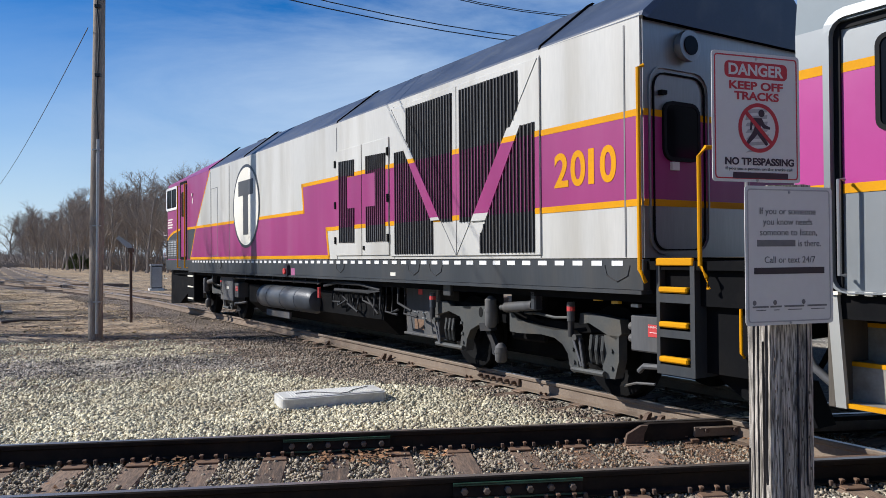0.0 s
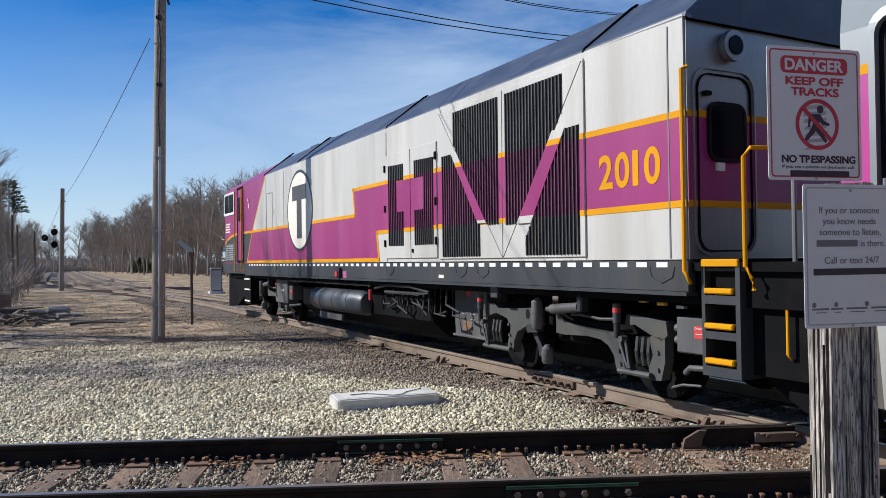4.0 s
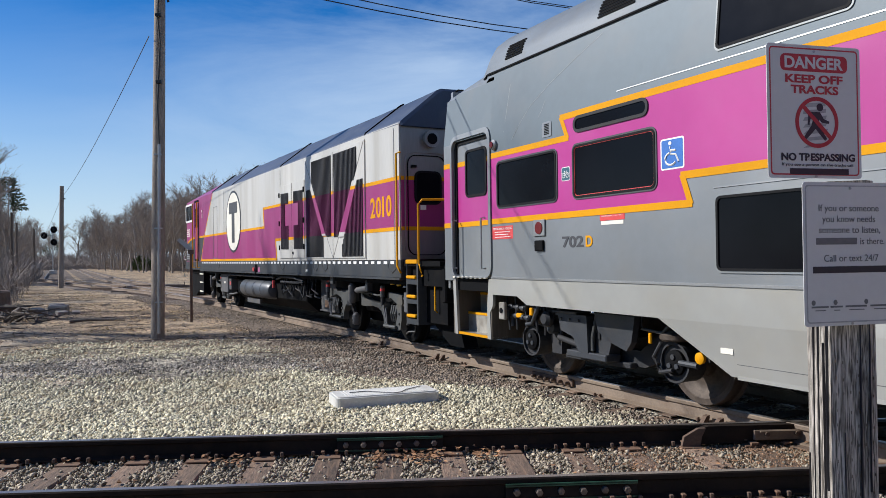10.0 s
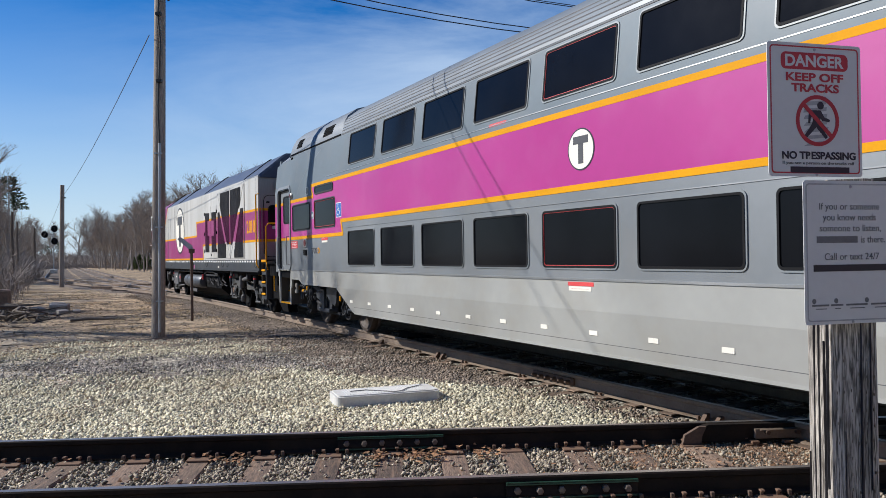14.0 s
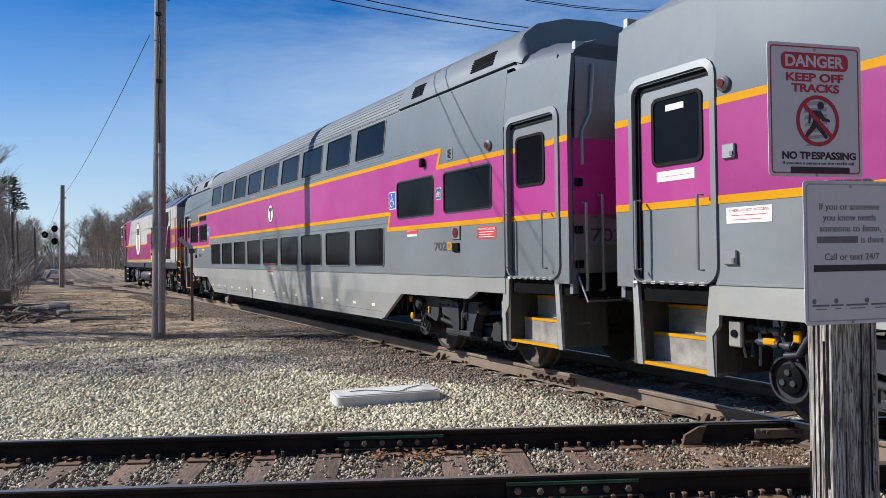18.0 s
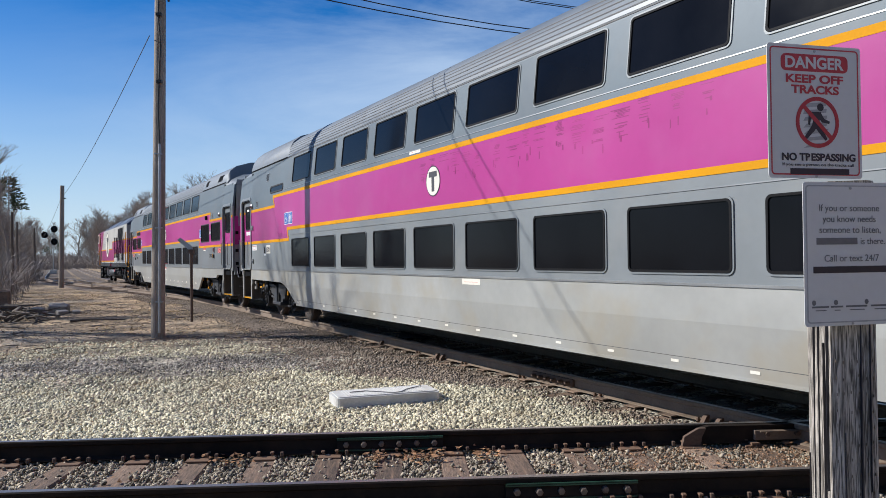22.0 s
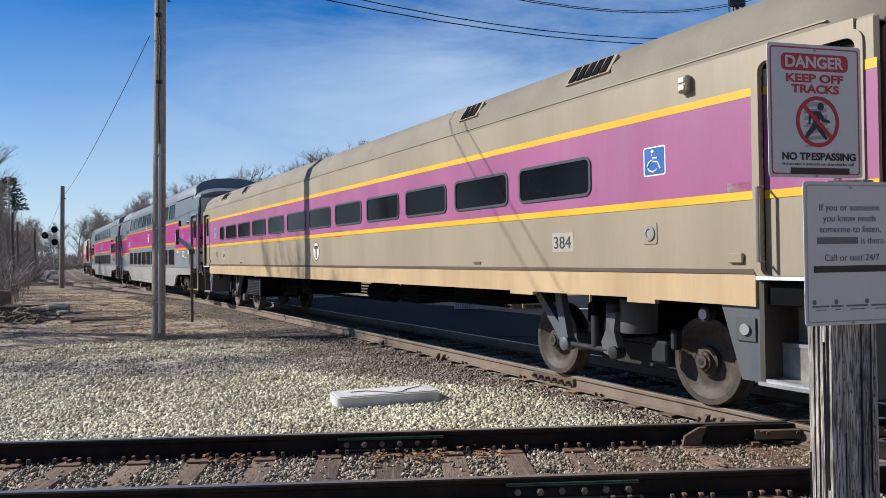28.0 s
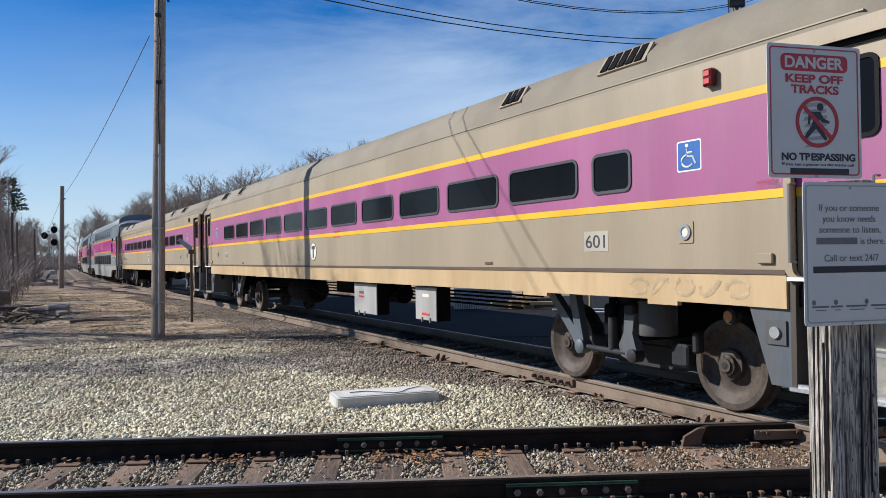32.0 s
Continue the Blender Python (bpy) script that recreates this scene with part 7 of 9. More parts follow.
        for yy, top in ((1.33, 2.16), (1.09, 2.26)):
            handrail(car, [(e, yy, 1.14), (e - 0.07 * sg, yy, 1.14), (e - 0.07 * sg, yy, top), (e, yy, top)], STEEL, 0.02, "end_rail")
        if sg < 0:
            plate = part("end_number_plate", Shape().box(X(e), X(e + 0.012), 0.60, 1.26, 1.66, 1.98), SILVER, car)
            lettering("end_number", number, 0.22, CHARCOAL, plate, Matrix(((0, 0, -1, X(e + 0.013)), (-1, 0, 0, 1.22), (0, 1, 0, 1.71), (0, 0, 0, 1))), width=0.5)
            part("end_step_bar", Shape().tube([(X(e), 1.40, 1.30), (X(e + 0.16), 1.40, 1.02), (X(e + 0.16), 0.80, 1.02), (X(e), 0.80, 1.30)], 0.014, 6), STEEL, car)
        for zz in (1.40, 1.80, 2.35):
            part("end_bracket", Shape().box(X(e - 0.05 * sg), X(e), 1.36, 1.44, zz, zz + 0.09), CHASSIS, car)
        part("end_fascia", Shape().box(X(e - 0.01 * sg), X(e), -1.40, 1.40, 1.06, 1.34), CHASSIS, car)
        part("end_step", Shape().box(X(e), X(u1), 0.7, 1.35, 1.05, 1.12), CHASSIS, car)
        part("air_hose", Shape().tube([(X(u1), 0.55, 0.95), (X(f), 0.6, 0.75), (X(c), 0.55, 0.55), (X(2 * c - u1), 0.5, 0.62)], 0.03, 8), BLACK, car, smooth=True)
        part("end_conduit", Shape().tube([(X(e), 1.2, 3.8), (X(e), 1.2, 3.2), (X(e), 1.32, 3.0), (X(e), 1.32, 2.6)], 0.025, 8), STEEL, car, smooth=True)
    # running gear
    for uc in BOGIE_U:
        coach_bogie(car, uc, "bilevel")
    # piping and valves by the bogies
    rnd = random.Random(number)
    for base in (1.42, 19.85):
        for k in range(5):
            u = base + k * 0.22
            p = part("brake_pipe", Shape().tube([(X(u), 1.30, 1.02), (X(u + 0.05), 1.32, 0.85), (X(u + 0.16 * rnd.random()), 1.3, 0.66 - 0.1 * rnd.random())], 0.018, 6), BOGIE, car)
            if k in (0, 3):
                part("valve_handle", Shape().box(X(u) - 0.035, X(u) + 0.035, 1.32, 1.36, 0.80, 0.90, 0.01), YELLOW, p)
        part("air_tank", Shape().lathe([(0.05, -0.3), (0.12, -0.26), (0.12, 0.26), (0.05, 0.3)], (X(base + 0.7), 1.1, 0.84), "x", 14), BOGIE, car, smooth=True)
        part("speed_sensor", Shape().lathe([(0.09, 1.30), (0.10, 1.36), (0.06, 1.40)], (X(base + 1.0), 0, 0.78), "y", 14), BOGIE, car, smooth=True)
    # thick air pipes, elbows and cocks behind the front step
    for u, z, l in ((1.50, 0.90, 0.42), (1.62, 0.78, 0.40)):
        p = part("air_pipe", Shape().tube([(X(u), 1.33, z - 0.14), (X(u), 1.33, z), (X(u + l), 1.33, z - 0.02), (X(u + l + 0.06), 1.30, z + 0.12)], 0.024, 10), BOGIE_PLATE, car, smooth=True)
        for q in (0.25, 0.6, 0.9):
            part("coupling", Shape().lathe([(0.036, -0.035), (0.04, -0.02), (0.04, 0.02), (0.036, 0.035)], (X(u + l * q), 1.33, z - 0.02 * q), "x", 10), BOGIE_PLATE, p, smooth=True)
    part("air_pipe", Shape().tube([(X(1.95), 1.33, 0.68), (X(2.08), 1.33, 0.70), (X(2.22), 1.33, 0.92), (X(2.24), 1.30, 1.04)], 0.030, 10), BOGIE_PLATE, car, smooth=True)
    part("cock_body", Shape().box(X(1.74), X(1.88), 1.31, 1.37, 0.755, 0.815, 0.014), YELLOW, car, "yellow-painted air cock")
    # upper-deck walls and roof lean inwards
    for ob in car.children_recursive:
        if ob.type == "MESH":
            for v in ob.data.vertices:
                if v.co.z > 3.22:
                    v.co.y *= 1.0 - 0.072 * (v.co.z - 3.22)
    return car


def single_level(label, number, flip):
    """Older single-deck coach with cream skirt, purple window band and round-shouldered roof."""
    car = thing("single_deck_coach", label, "train coach", "coaches of the train")
    W, lo, hi = SIDE, 2.05, 2.93

    def U(u):
        return 25.1 - u if flip else u

    def span(a, b):
        a, b = U(a), U(b)
        return min(a, b), max(a, b)

    for sg in (1, -1):
        y0, y1 = (W - 0.06, W) if sg > 0 else (-W, -W + 0.06)
        part("flank", Shape().box(X(1.12), X(24.0), y0, y1, 1.42, 3.30), TAN, car)
        part("skirt", Shape().prism(uz([(1.12, 1.10), (20.2, 1.12), (20.2, 1.08), (20.7, 1.08), (20.7, 1.12), (22.4, 1.12), (22.4, 1.07), (22.8, 1.07), (22.8, 1.11), (24.0, 1.10), (24.0, 1.38), (1.12, 1.38)]), y0, y1), CREAM, car)
        for a, b in ((0.0, 0.18), (24.92, 25.1)):
            part("corner_post", Shape().box(X(a), X(b), y0, y1, 1.34, 3.30, 0.03), TAN, car)
        for a, b in ((0.18, 1.12), (24.0, 24.92)):
            part("door_header", Shape().box(X(a), X(b), y0, y1, 3.16, 3.30), TAN, car)
    part("belt_rail", Shape().box(X(1.12), X(24.0), W - 0.05, W + 0.01, 1.38, 1.42), BROWN, car)
    part("purple_band", bar_on_side(Shape(), 1.12, 24.0, lo, hi, W, 0.003), PURPLE_OLD, car)
    for z in (lo, hi):
        part("yellow_line", bar_on_side(Shape(), 1.12, 24.0, z - 0.037, z + 0.037, W + 0.003, 0.002), YELLOW_OLD, car)
    for a, b in ((0.0, 0.18), (24.92, 25.1)):
        part("corner_band", bar_on_side(Shape(), a, b, lo, hi, W, 0.003), PURPLE_OLD, car)
        for z in (lo, hi):
            part("yellow_line", bar_on_side(Shape(), a, b, z - 0.037, z + 0.037, W + 0.003, 0.002), YELLOW_OLD, car)
    for k in range(11):
        a, b = span(3.77 + k * 1.668, 3.77 + k * 1.668 + 1.41)
        window(car, a, b, 2.21, 2.65, 0.10, gasket=RIM)
    a, b = span(2.90, 3.52)
    window(car, a, b, 2.21, 2.65, 0.09, gasket=RIM)
    for a, b in ((1.95, 2.25), (22.68, 22.98) if not flip else (22.83, 23.13)):
        access_icon(car, a, b, 2.33, 2.62)
    mats = (TAN, PURPLE_OLD, TAN, YELLOW_OLD)
    coach_door(car, 0.18, 1.12, 1.36, 3.16, (0.42, 1.08, 2.41, 3.04), (lo, hi), mats)
    coach_door(car, 24.0, 24.92, 1.36, 3.16, (24.18, 24.78, 2.41, 3.03), (lo, hi), mats)
    for a, b in ((0.16, 1.10), (24.02, 24.94)):
        step_well(car, a, b, 0.46, 1.34, RISER, GALV, 0.8)
        part("step_edge", Shape().box(X(a), X(b), W - 0.03, W + 0.01, 0.44, 0.47), GALV, car)
        part("threshold", Shape().box(X(a), X(b), W - 0.04, W + 0.02, 1.33, 1.36), WHITE, car)
        part("door_trim", ring_plate(rounded(X(b + 0.06), X(a - 0.02), 1.34, 3.22, 0.10), rounded(X(b), X(a + 0.05), 1.36, 3.16, 0.08), W - 0.04, W + 0.018), TAN, car)
    for poly in ([(0.06, 1.30), (0.17, 1.30), (0.20, 0.46), (0.10, 0.46)], [(1.09, 1.12), (1.52, 1.12), (1.30, 0.46), (1.09, 0.46)], [(23.60, 1.12), (24.03, 1.12), (24.03, 0.46), (23.82, 0.46)], [(24.93, 1.30), (25.04, 1.30), (25.0, 0.46), (24.90, 0.46)]):
        part("step_cheek", Shape().prism(uz(poly), W - 0.80, W - 0.03), SLATE, car)
    for u in (1.25, 23.88):
        p = part("door_key_box", Shape().box(X(u - 0.1), X(u + 0.1), W, W + 0.015, 0.80, 1.0), CASE, car)
        p.location.y = -0.028
        disc("key_socket", u, 0.90, 0.05, GALV, p, W + 0.015, 0.02, 16)
    for u in (3.42 if flip else 3.28, 21.45 if flip else 21.16):
        part("number_plate", bar_on_side(Shape(), u - 0.03, u + 0.37, 1.60, 1.82, W, 0.003), TAN_PLATE, car)
        lettering("fleet_number", number, 0.20, CHARCOAL, car, on_side(u, 1.64, W + 0.004), width=0.32)
    for u in (2.20, 22.82 if flip else 22.65):
        p = part("speaker_plate", Shape().prism(rounded(X(u + 0.2), X(u), 1.66, 1.87, 0.02, 2), W, W + 0.008), TAN, car)
        part("speaker_ring", ring_plate([(X(u + 0.1) + 0.075 * math.cos(k * 0.393), 1.765 + 0.075 * math.sin(k * 0.393)) for k in range(16)],
                                        [(X(u + 0.1) + 0.045 * math.cos(k * 0.393), 1.765 + 0.045 * math.sin(k * 0.393)) for k in range(16)], W + 0.008, W + 0.02), GALV, p)
        disc("speaker_field", u + 0.1, 1.765, 0.05, CREAM_WHITE if flip else TAN, p, W + 0.008, 0.004, 16)
    for u in (1.2, 23.72):
        notice(car, u, u + 0.25, 2.09, 2.17, WHITE, RED, 1, title="EMERGENCY")
        part("lock_box", Shape().box(X(u + 0.02), X(u + 0.17), W, W + 0.03, 1.47, 1.56, 0.008), TAN, car)
    notice(car, *((13.35, 13.75) if flip else (13.7, 14.15)), 1.99, 2.03, RED, WHITE, 0, title="EMERGENCY", title_mat=WHITE)
    notice(car, *((13.37, 13.72) if flip else (13.72, 14.12)), 2.06, 2.11, WHITE, RED, 0)
    for u in (19.3, 5.6):
        part("door_plate", Shape().box(X(u), X(u + 0.18), W, W + 0.01, 1.455, 1.49), RUSTY, car)
    sl = part("side_lamp", Shape().box(X(23.21), X(23.33), W, W + 0.07, 3.06, 3.22, 0.015), MAROON_LAMP if flip else TAN, car)
    for zz in (3.08, 3.15):
        part("side_lamp_lens", Shape().box(X(23.235), X(23.305), W + 0.07, W + 0.08, zz, zz + 0.05, 0.004), RED if flip else CREAM_WHITE, sl)
    round_emblem(car, 12.56 if not flip else 12.08, 1.72, 0.20)
    # roof: shoulder fold, curve and crown
    main = [(1.52, 3.29), (1.515, 3.37), (1.45, 3.58), (1.24, 3.78), (0.86, 3.90), (0.42, 3.94), (0.0, 3.95)]
    end = [(1.44, 3.24), (1.40, 3.30), (1.30, 3.46), (1.08, 3.60), (0.75, 3.69), (0.38, 3.73), (0.0, 3.74)]
    secs = [(0.0, end), (0.12, [(y * 1.03, z + 0.05) for y, z in end]), (0.45, main), (24.65, main), (24.98, [(y * 1.03, z + 0.05) for y, z in end]), (25.1, end)]
    roof = part("roof", loft([(u, mirror_profile(pr)) for u, pr in secs]), TAN_ROOF, car, smooth=True)
    part("gutter", Shape().box(X(0.4), X(24.7), W - 0.01, W + 0.006, 3.338, 3.350), TAN, car)
    for a, b in ((21.68, 22.34), (19.70, 20.11), (4.99, 5.40), (2.76, 3.42)) if flip else ((21.42, 22.10), (18.90, 19.33), (5.77, 6.20), (3.0, 3.68)):
        n = 5 if b - a > 0.5 else 3
        v = part("roof_vent", Shape().prism([(1.470, 3.50), (1.335, 3.705), (1.360, 3.722), (1.497, 3.515)], X(a - 0.04), X(b + 0.04), "x"), TAN, roof)
        for k in range(n):
            g, w = a + (b - a) * k / n, (b - a) / n
            part("vent_slot", Shape().prism([(1.480, 3.53), (1.352, 3.708), (1.366, 3.722), (1.500, 3.535)], X(g + w * 0.12), X(g + w * 0.88), "x"), CHASSIS, v)
    part("roof_antenna", Shape().lathe([(0.03, 3.86), (0.03, 3.92), (0.01, 3.95)], (X(16.6), 0, 0), "z", 8), CHASSIS, car)
    for u0, u1, sg in ((0.02, 0.10, 1), (25.0, 25.08, -1)):
        part("end_wall", Shape().prism([(-1.42, 1.15), (1.42, 1.15), (1.42, 3.2), (1.0, 3.62), (0, 3.7), (-1.0, 3.62), (-1.42, 3.2)], X(u0), X(u1), "x"), RUSTY if sg < 0 else TAN, car)
        e = -0.03 if sg > 0 else 25.13
        f = -0.36 if sg > 0 else 25.46
        part("gangway", Shape().box(X(f), X(e), -0.55, 0.55, 1.2, 3.3, 0.05), BLACK, car)
        part("coupler", Shape().box(X(f - 0.05 * sg), X(u1), -0.14, 0.14, 0.72, 1.0, 0.04), CHASSIS, car)
        part("end_band", Shape().box(X(e), X(u0 if sg > 0 else u1), -1.40, 1.40, lo, hi), PURPLE_OLD, car)
        for z in (lo, hi):
            part("yellow_line", Shape().box(X(e - 0.004 * sg), X(e), -1.40, 1.40, z - 0.035, z + 0.035), YELLOW_OLD, car)
        part("end_step", Shape().box(X(e), X(u1), 0.6, 1.35, 0.60, 0.66), CHASSIS, car)
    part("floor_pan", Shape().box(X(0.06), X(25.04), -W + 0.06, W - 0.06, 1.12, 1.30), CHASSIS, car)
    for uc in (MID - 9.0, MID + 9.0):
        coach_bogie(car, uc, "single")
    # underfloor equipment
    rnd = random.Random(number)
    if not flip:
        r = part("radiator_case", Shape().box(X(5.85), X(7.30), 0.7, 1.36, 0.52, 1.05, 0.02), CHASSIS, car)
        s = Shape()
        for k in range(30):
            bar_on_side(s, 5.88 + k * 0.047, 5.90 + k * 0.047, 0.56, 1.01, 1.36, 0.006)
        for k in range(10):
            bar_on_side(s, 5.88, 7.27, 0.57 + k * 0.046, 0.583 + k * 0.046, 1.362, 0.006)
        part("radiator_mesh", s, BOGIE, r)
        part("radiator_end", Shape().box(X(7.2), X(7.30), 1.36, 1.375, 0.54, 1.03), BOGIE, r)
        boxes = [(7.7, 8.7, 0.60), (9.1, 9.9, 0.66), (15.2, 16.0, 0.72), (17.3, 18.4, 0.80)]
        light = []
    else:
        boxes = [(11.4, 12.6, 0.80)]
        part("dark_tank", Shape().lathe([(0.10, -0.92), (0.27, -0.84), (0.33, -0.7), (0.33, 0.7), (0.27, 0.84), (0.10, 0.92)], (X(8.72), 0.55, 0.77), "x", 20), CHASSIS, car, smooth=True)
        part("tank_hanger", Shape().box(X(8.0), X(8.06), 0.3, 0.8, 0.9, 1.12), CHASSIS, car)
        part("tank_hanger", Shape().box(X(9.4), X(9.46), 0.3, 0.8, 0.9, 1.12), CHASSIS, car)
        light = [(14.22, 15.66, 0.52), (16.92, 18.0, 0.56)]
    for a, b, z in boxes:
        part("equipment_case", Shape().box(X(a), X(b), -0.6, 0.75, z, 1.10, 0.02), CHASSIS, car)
    for a, b, z in light:
        # near-black body paints the shade on the box ends; only the front is grey
        c = part("battery_box", Shape().box(X(a), X(b - 0.35), 1.16, 1.40, z, 1.10, 0.01), CHASSIS, car, "underfloor box with pale front cover, shade-dark body")
        part("front_cover", Shape().box(X(a), X(b - 0.35), 1.40, 1.42, z, 1.09, 0.008), BOXGREY, c)
        for q in (0.24, 0.52):
            part("box_latch", Shape().box(X(a + q), X(a + q + 0.025), 1.42, 1.44, z - 0.03, z + 0.05), GALV, c)
        notice(c, a + 0.24, a + 0.50, z + (0.30 if a < 15 else 0.08), z + (0.345 if a < 15 else 0.125), RED, WHITE, 0, y=1.42, title="DANGER", title_mat=WHITE)
        part("cover_plate", bar_on_side(Shape(), a + 0.26, a + 0.48, z + 0.37, z + 0.42, 1.42, 0.002), CASE if a < 15 else CREAM_WHITE, c)
        part("cover_hinge", Shape().box(X(a + 0.02), X(b - 0.37), 1.415, 1.43, 1.075, 1.095), CASE, c)
    for k in range(4):
        z = 0.98 - 0.05 * k
        part("pipe_run", Shape().tube([(X(6.0), 0.5 + 0.12 * k, z), (X(19.2), 0.5 + 0.12 * k, z)], 0.018, 6), CHASSIS, car)
    part("air_tank", Shape().lathe([(0.06, -0.6), (0.2, -0.52), (0.2, 0.52), (0.06, 0.6)], (X(13.2 if not flip else 13.4), 0.2, 0.82), "x", 16), CHASSIS, car, smooth=True)
    part("truss", Shape().tube([(X(9.6), 0.9, 1.1), (X(10.6), 0.9, 0.74), (X(14.5), 0.9, 0.74), (X(15.5), 0.9, 1.1)], 0.025, 6), CHASSIS, car)
    for u in (1.55, 23.21):
        d = part("work_lamp", Shape().lathe([(0.05, 1.18), (0.075, 1.22), (0.075, 1.29), (0.055, 1.30)], (X(u), 0, 0.98), "y", 14), BOGIE, car, smooth=True)
        disc("work_lamp_lens", u, 0.98, 0.05, AMBER if flip else GALV, d, 1.30, 0.01, 14)
    if flip:
        k0 = 22.15
        for k, ww in enumerate((0.26, 0.22, 0.24, 0.24, 0.24)):
            a = k0 + k * 0.31
            sc = Shape().tube([(X(a + ww * 0.5 + ww * 0.5 * math.cos(q * 0.628 + k)), W, 1.25 + 0.075 * math.sin(q * (0.628 if k % 2 == 0 else 0.9) + k)) for q in range(10)], 0.022, 4)
            sc.v = [(x, W + 0.002 + (y - W) * 0.05, z) for x, y, z in sc.v]
            part("scrawl", sc, TAN_STAIN, car, "faint rubbed-out scrawl")
    return car


def locomotive():
    """Diesel locomotive: white hood with purple steps and yellow lines, navy roof, black frame. Its front is towards small u."""
    car = thing("diesel_locomotive", "white and purple diesel locomotive with yellow lines and navy roof", "locomotive")
    W = 1.50
    Y = W + 0.003
    # hood and cab shell
    part("hood_flank", Shape().box(X(7.4), X(22.22), W - 0.05, W, 1.53, 3.86), WHITE_HOOD, car)
    part("hood_flank", Shape().box(X(7.4), X(22.22), -W, -W + 0.05, 1.53, 3.86), WHITE_HOOD, car)
    cab = [(1.98, [(1.22, 1.53), (1.22, 2.4), (1.16, 3.0), (1.04, 3.55), (0.75, 3.74), (0.0, 3.80)]),
           (2.22, [(1.44, 1.53), (1.44, 2.4), (1.42, 3.1), (1.34, 3.72), (0.95, 3.94), (0.0, 4.0)]),
           (2.50, [(1.50, 1.53), (1.50, 2.4), (1.50, 3.1), (1.47, 3.84), (1.0, 4.06), (0.0, 4.12)]),
           (5.5, [(1.50, 1.53), (1.50, 2.4), (1.50, 3.3), (1.50, 3.86), (0.95, 4.24), (0.0, 4.28)]),
           (7.4, [(1.50, 1.53), (1.50, 2.4), (1.50, 3.3), (1.50, 3.86), (0.86, 4.36), (0.0, 4.40)])]
    part("cab_shell", loft([(u, mirror_profile(pr)) for u, pr in cab]), PURPLE_LOCO, car)
    roof_r = [(1.50, 3.85), (1.48, 3.89), (0.76, 4.45), (0.70, 4.48), (0.0, 4.50)]
    roof_f = [(1.50, 3.85), (1.48, 3.89), (0.82, 4.39), (0.76, 4.40), (0.0, 4.42)]
    part("hood_roof", loft([(7.2, mirror_profile(roof_f)), (13.0, mirror_profile(roof_r)), (20.72, mirror_profile(roof_r))]), NAVY, car)
    part("rear_roof", loft([(20.74, mirror_profile(roof_r)), (22.26, mirror_profile([(1.505, 3.83), (1.485, 3.88), (0.77, 4.47), (0.70, 4.50), (0.0, 4.52)])), (22.30, mirror_profile([(1.48, 3.80), (1.45, 3.83), (0.75, 4.42), (0.68, 4.46), (0.0, 4.48)]))]), NAVY, car)
    for u in (7.25, 10.2, 15.3, 20.73):
        part("roof_seam", Shape().prism([(1.505, 3.86), (1.49, 3.905), (0.775, 4.47), (0.70, 4.515), (0.66, 4.515), (0.70, 4.48), (1.45, 3.80)], X(u) - 0.012, X(u) + 0.012, "x"), CHASSIS, car)
    for u, a in ((8.6, 0.35), (9.7, 0.35), (12.2, 0.2), (16.4, 0.25), (19.8, 0.35), (20.3, 0.2)):
        part("roof_bump", Shape().box(X(u), X(u + a * 1.6), 0.20, 0.66, 4.46, 4.512, 0.02), NAVY, car)
    # purple band with its steps and yellow edges
    low = [(5.35, 1.57), (14.93, 1.57), (14.83, 2.06), (22.20, 2.06)]
    high = [(5.93, 2.42), (13.78, 2.42), (13.70, 2.92), (22.20, 2.92)]
    part("purple_band", stripe(low, high, W, 0.003), PURPLE_LOCO, car)
    part("hood_front_panel", Shape().prism(uz([(5.95, 2.44), (9.0, 2.44), (9.0, 3.83), (7.33, 3.83)]), W + 0.0005, W + 0.0025), WHITE_HOOD, car)

    def line(pts, hw=0.033):
        s = Shape()
        for (u0, z0), (u1, z1) in zip(pts, pts[1:]):
            d = Vector((u1 - u0, z1 - z0)).normalized() * hw
            n = Vector((-d.y, d.x))
            q = [(u0 - d.x + n.x, z0 - d.y + n.y), (u1 + d.x + n.x, z1 + d.y + n.y), (u1 + d.x - n.x, z1 + d.y - n.y), (u0 - d.x - n.x, z0 - d.y - n.y)]
            s.prism(uz(q), Y, Y + 0.002)
        return s

    part("yellow_line", line(low), YELLOW, car)
    part("yellow_line", line([(2.52, 2.16), (2.8, 2.26), (3.3, 2.36), (4.1, 2.42)]), YELLOW, car)
    part("yellow_line", line([(4.98, 2.42)] + high), YELLOW, car)
    part("yellow_line", line([(5.32, 1.57), (5.93, 2.42), (7.33, 3.82)], 0.022), YELLOW, car)
    part("cab_grey", Shape().prism(uz([(2.50, 1.56), (4.12, 1.56), (4.12, 2.40), (3.3, 2.34), (2.8, 2.24), (2.50, 2.13)]), W, W + 0.003), SILL, car)
    part("cab_grey", Shape().prism(uz([(4.98, 1.56), (5.28, 1.56), (5.88, 2.40), (4.98, 2.40)]), W, W + 0.003), SILL, car)
    # cab door, windows, vents
    d = part("cab_door", Shape().box(X(4.22), X(4.88), W, W + 0.012, 1.58, 3.76, 0.004), PURPLE_LOCO, car)
    part("door_gap", ring_plate(rounded(X(4.93), X(4.17), 1.54, 3.80, 0.03, 2), rounded(X(4.83), X(4.27), 1.62, 3.72, 0.03, 2), W, W + 0.016), CHASSIS, d)
    part("door_window", Shape().prism(rounded(X(4.78), X(4.34), 2.78, 3.50, 0.05), W + 0.010, W + 0.015), GLASS, d)
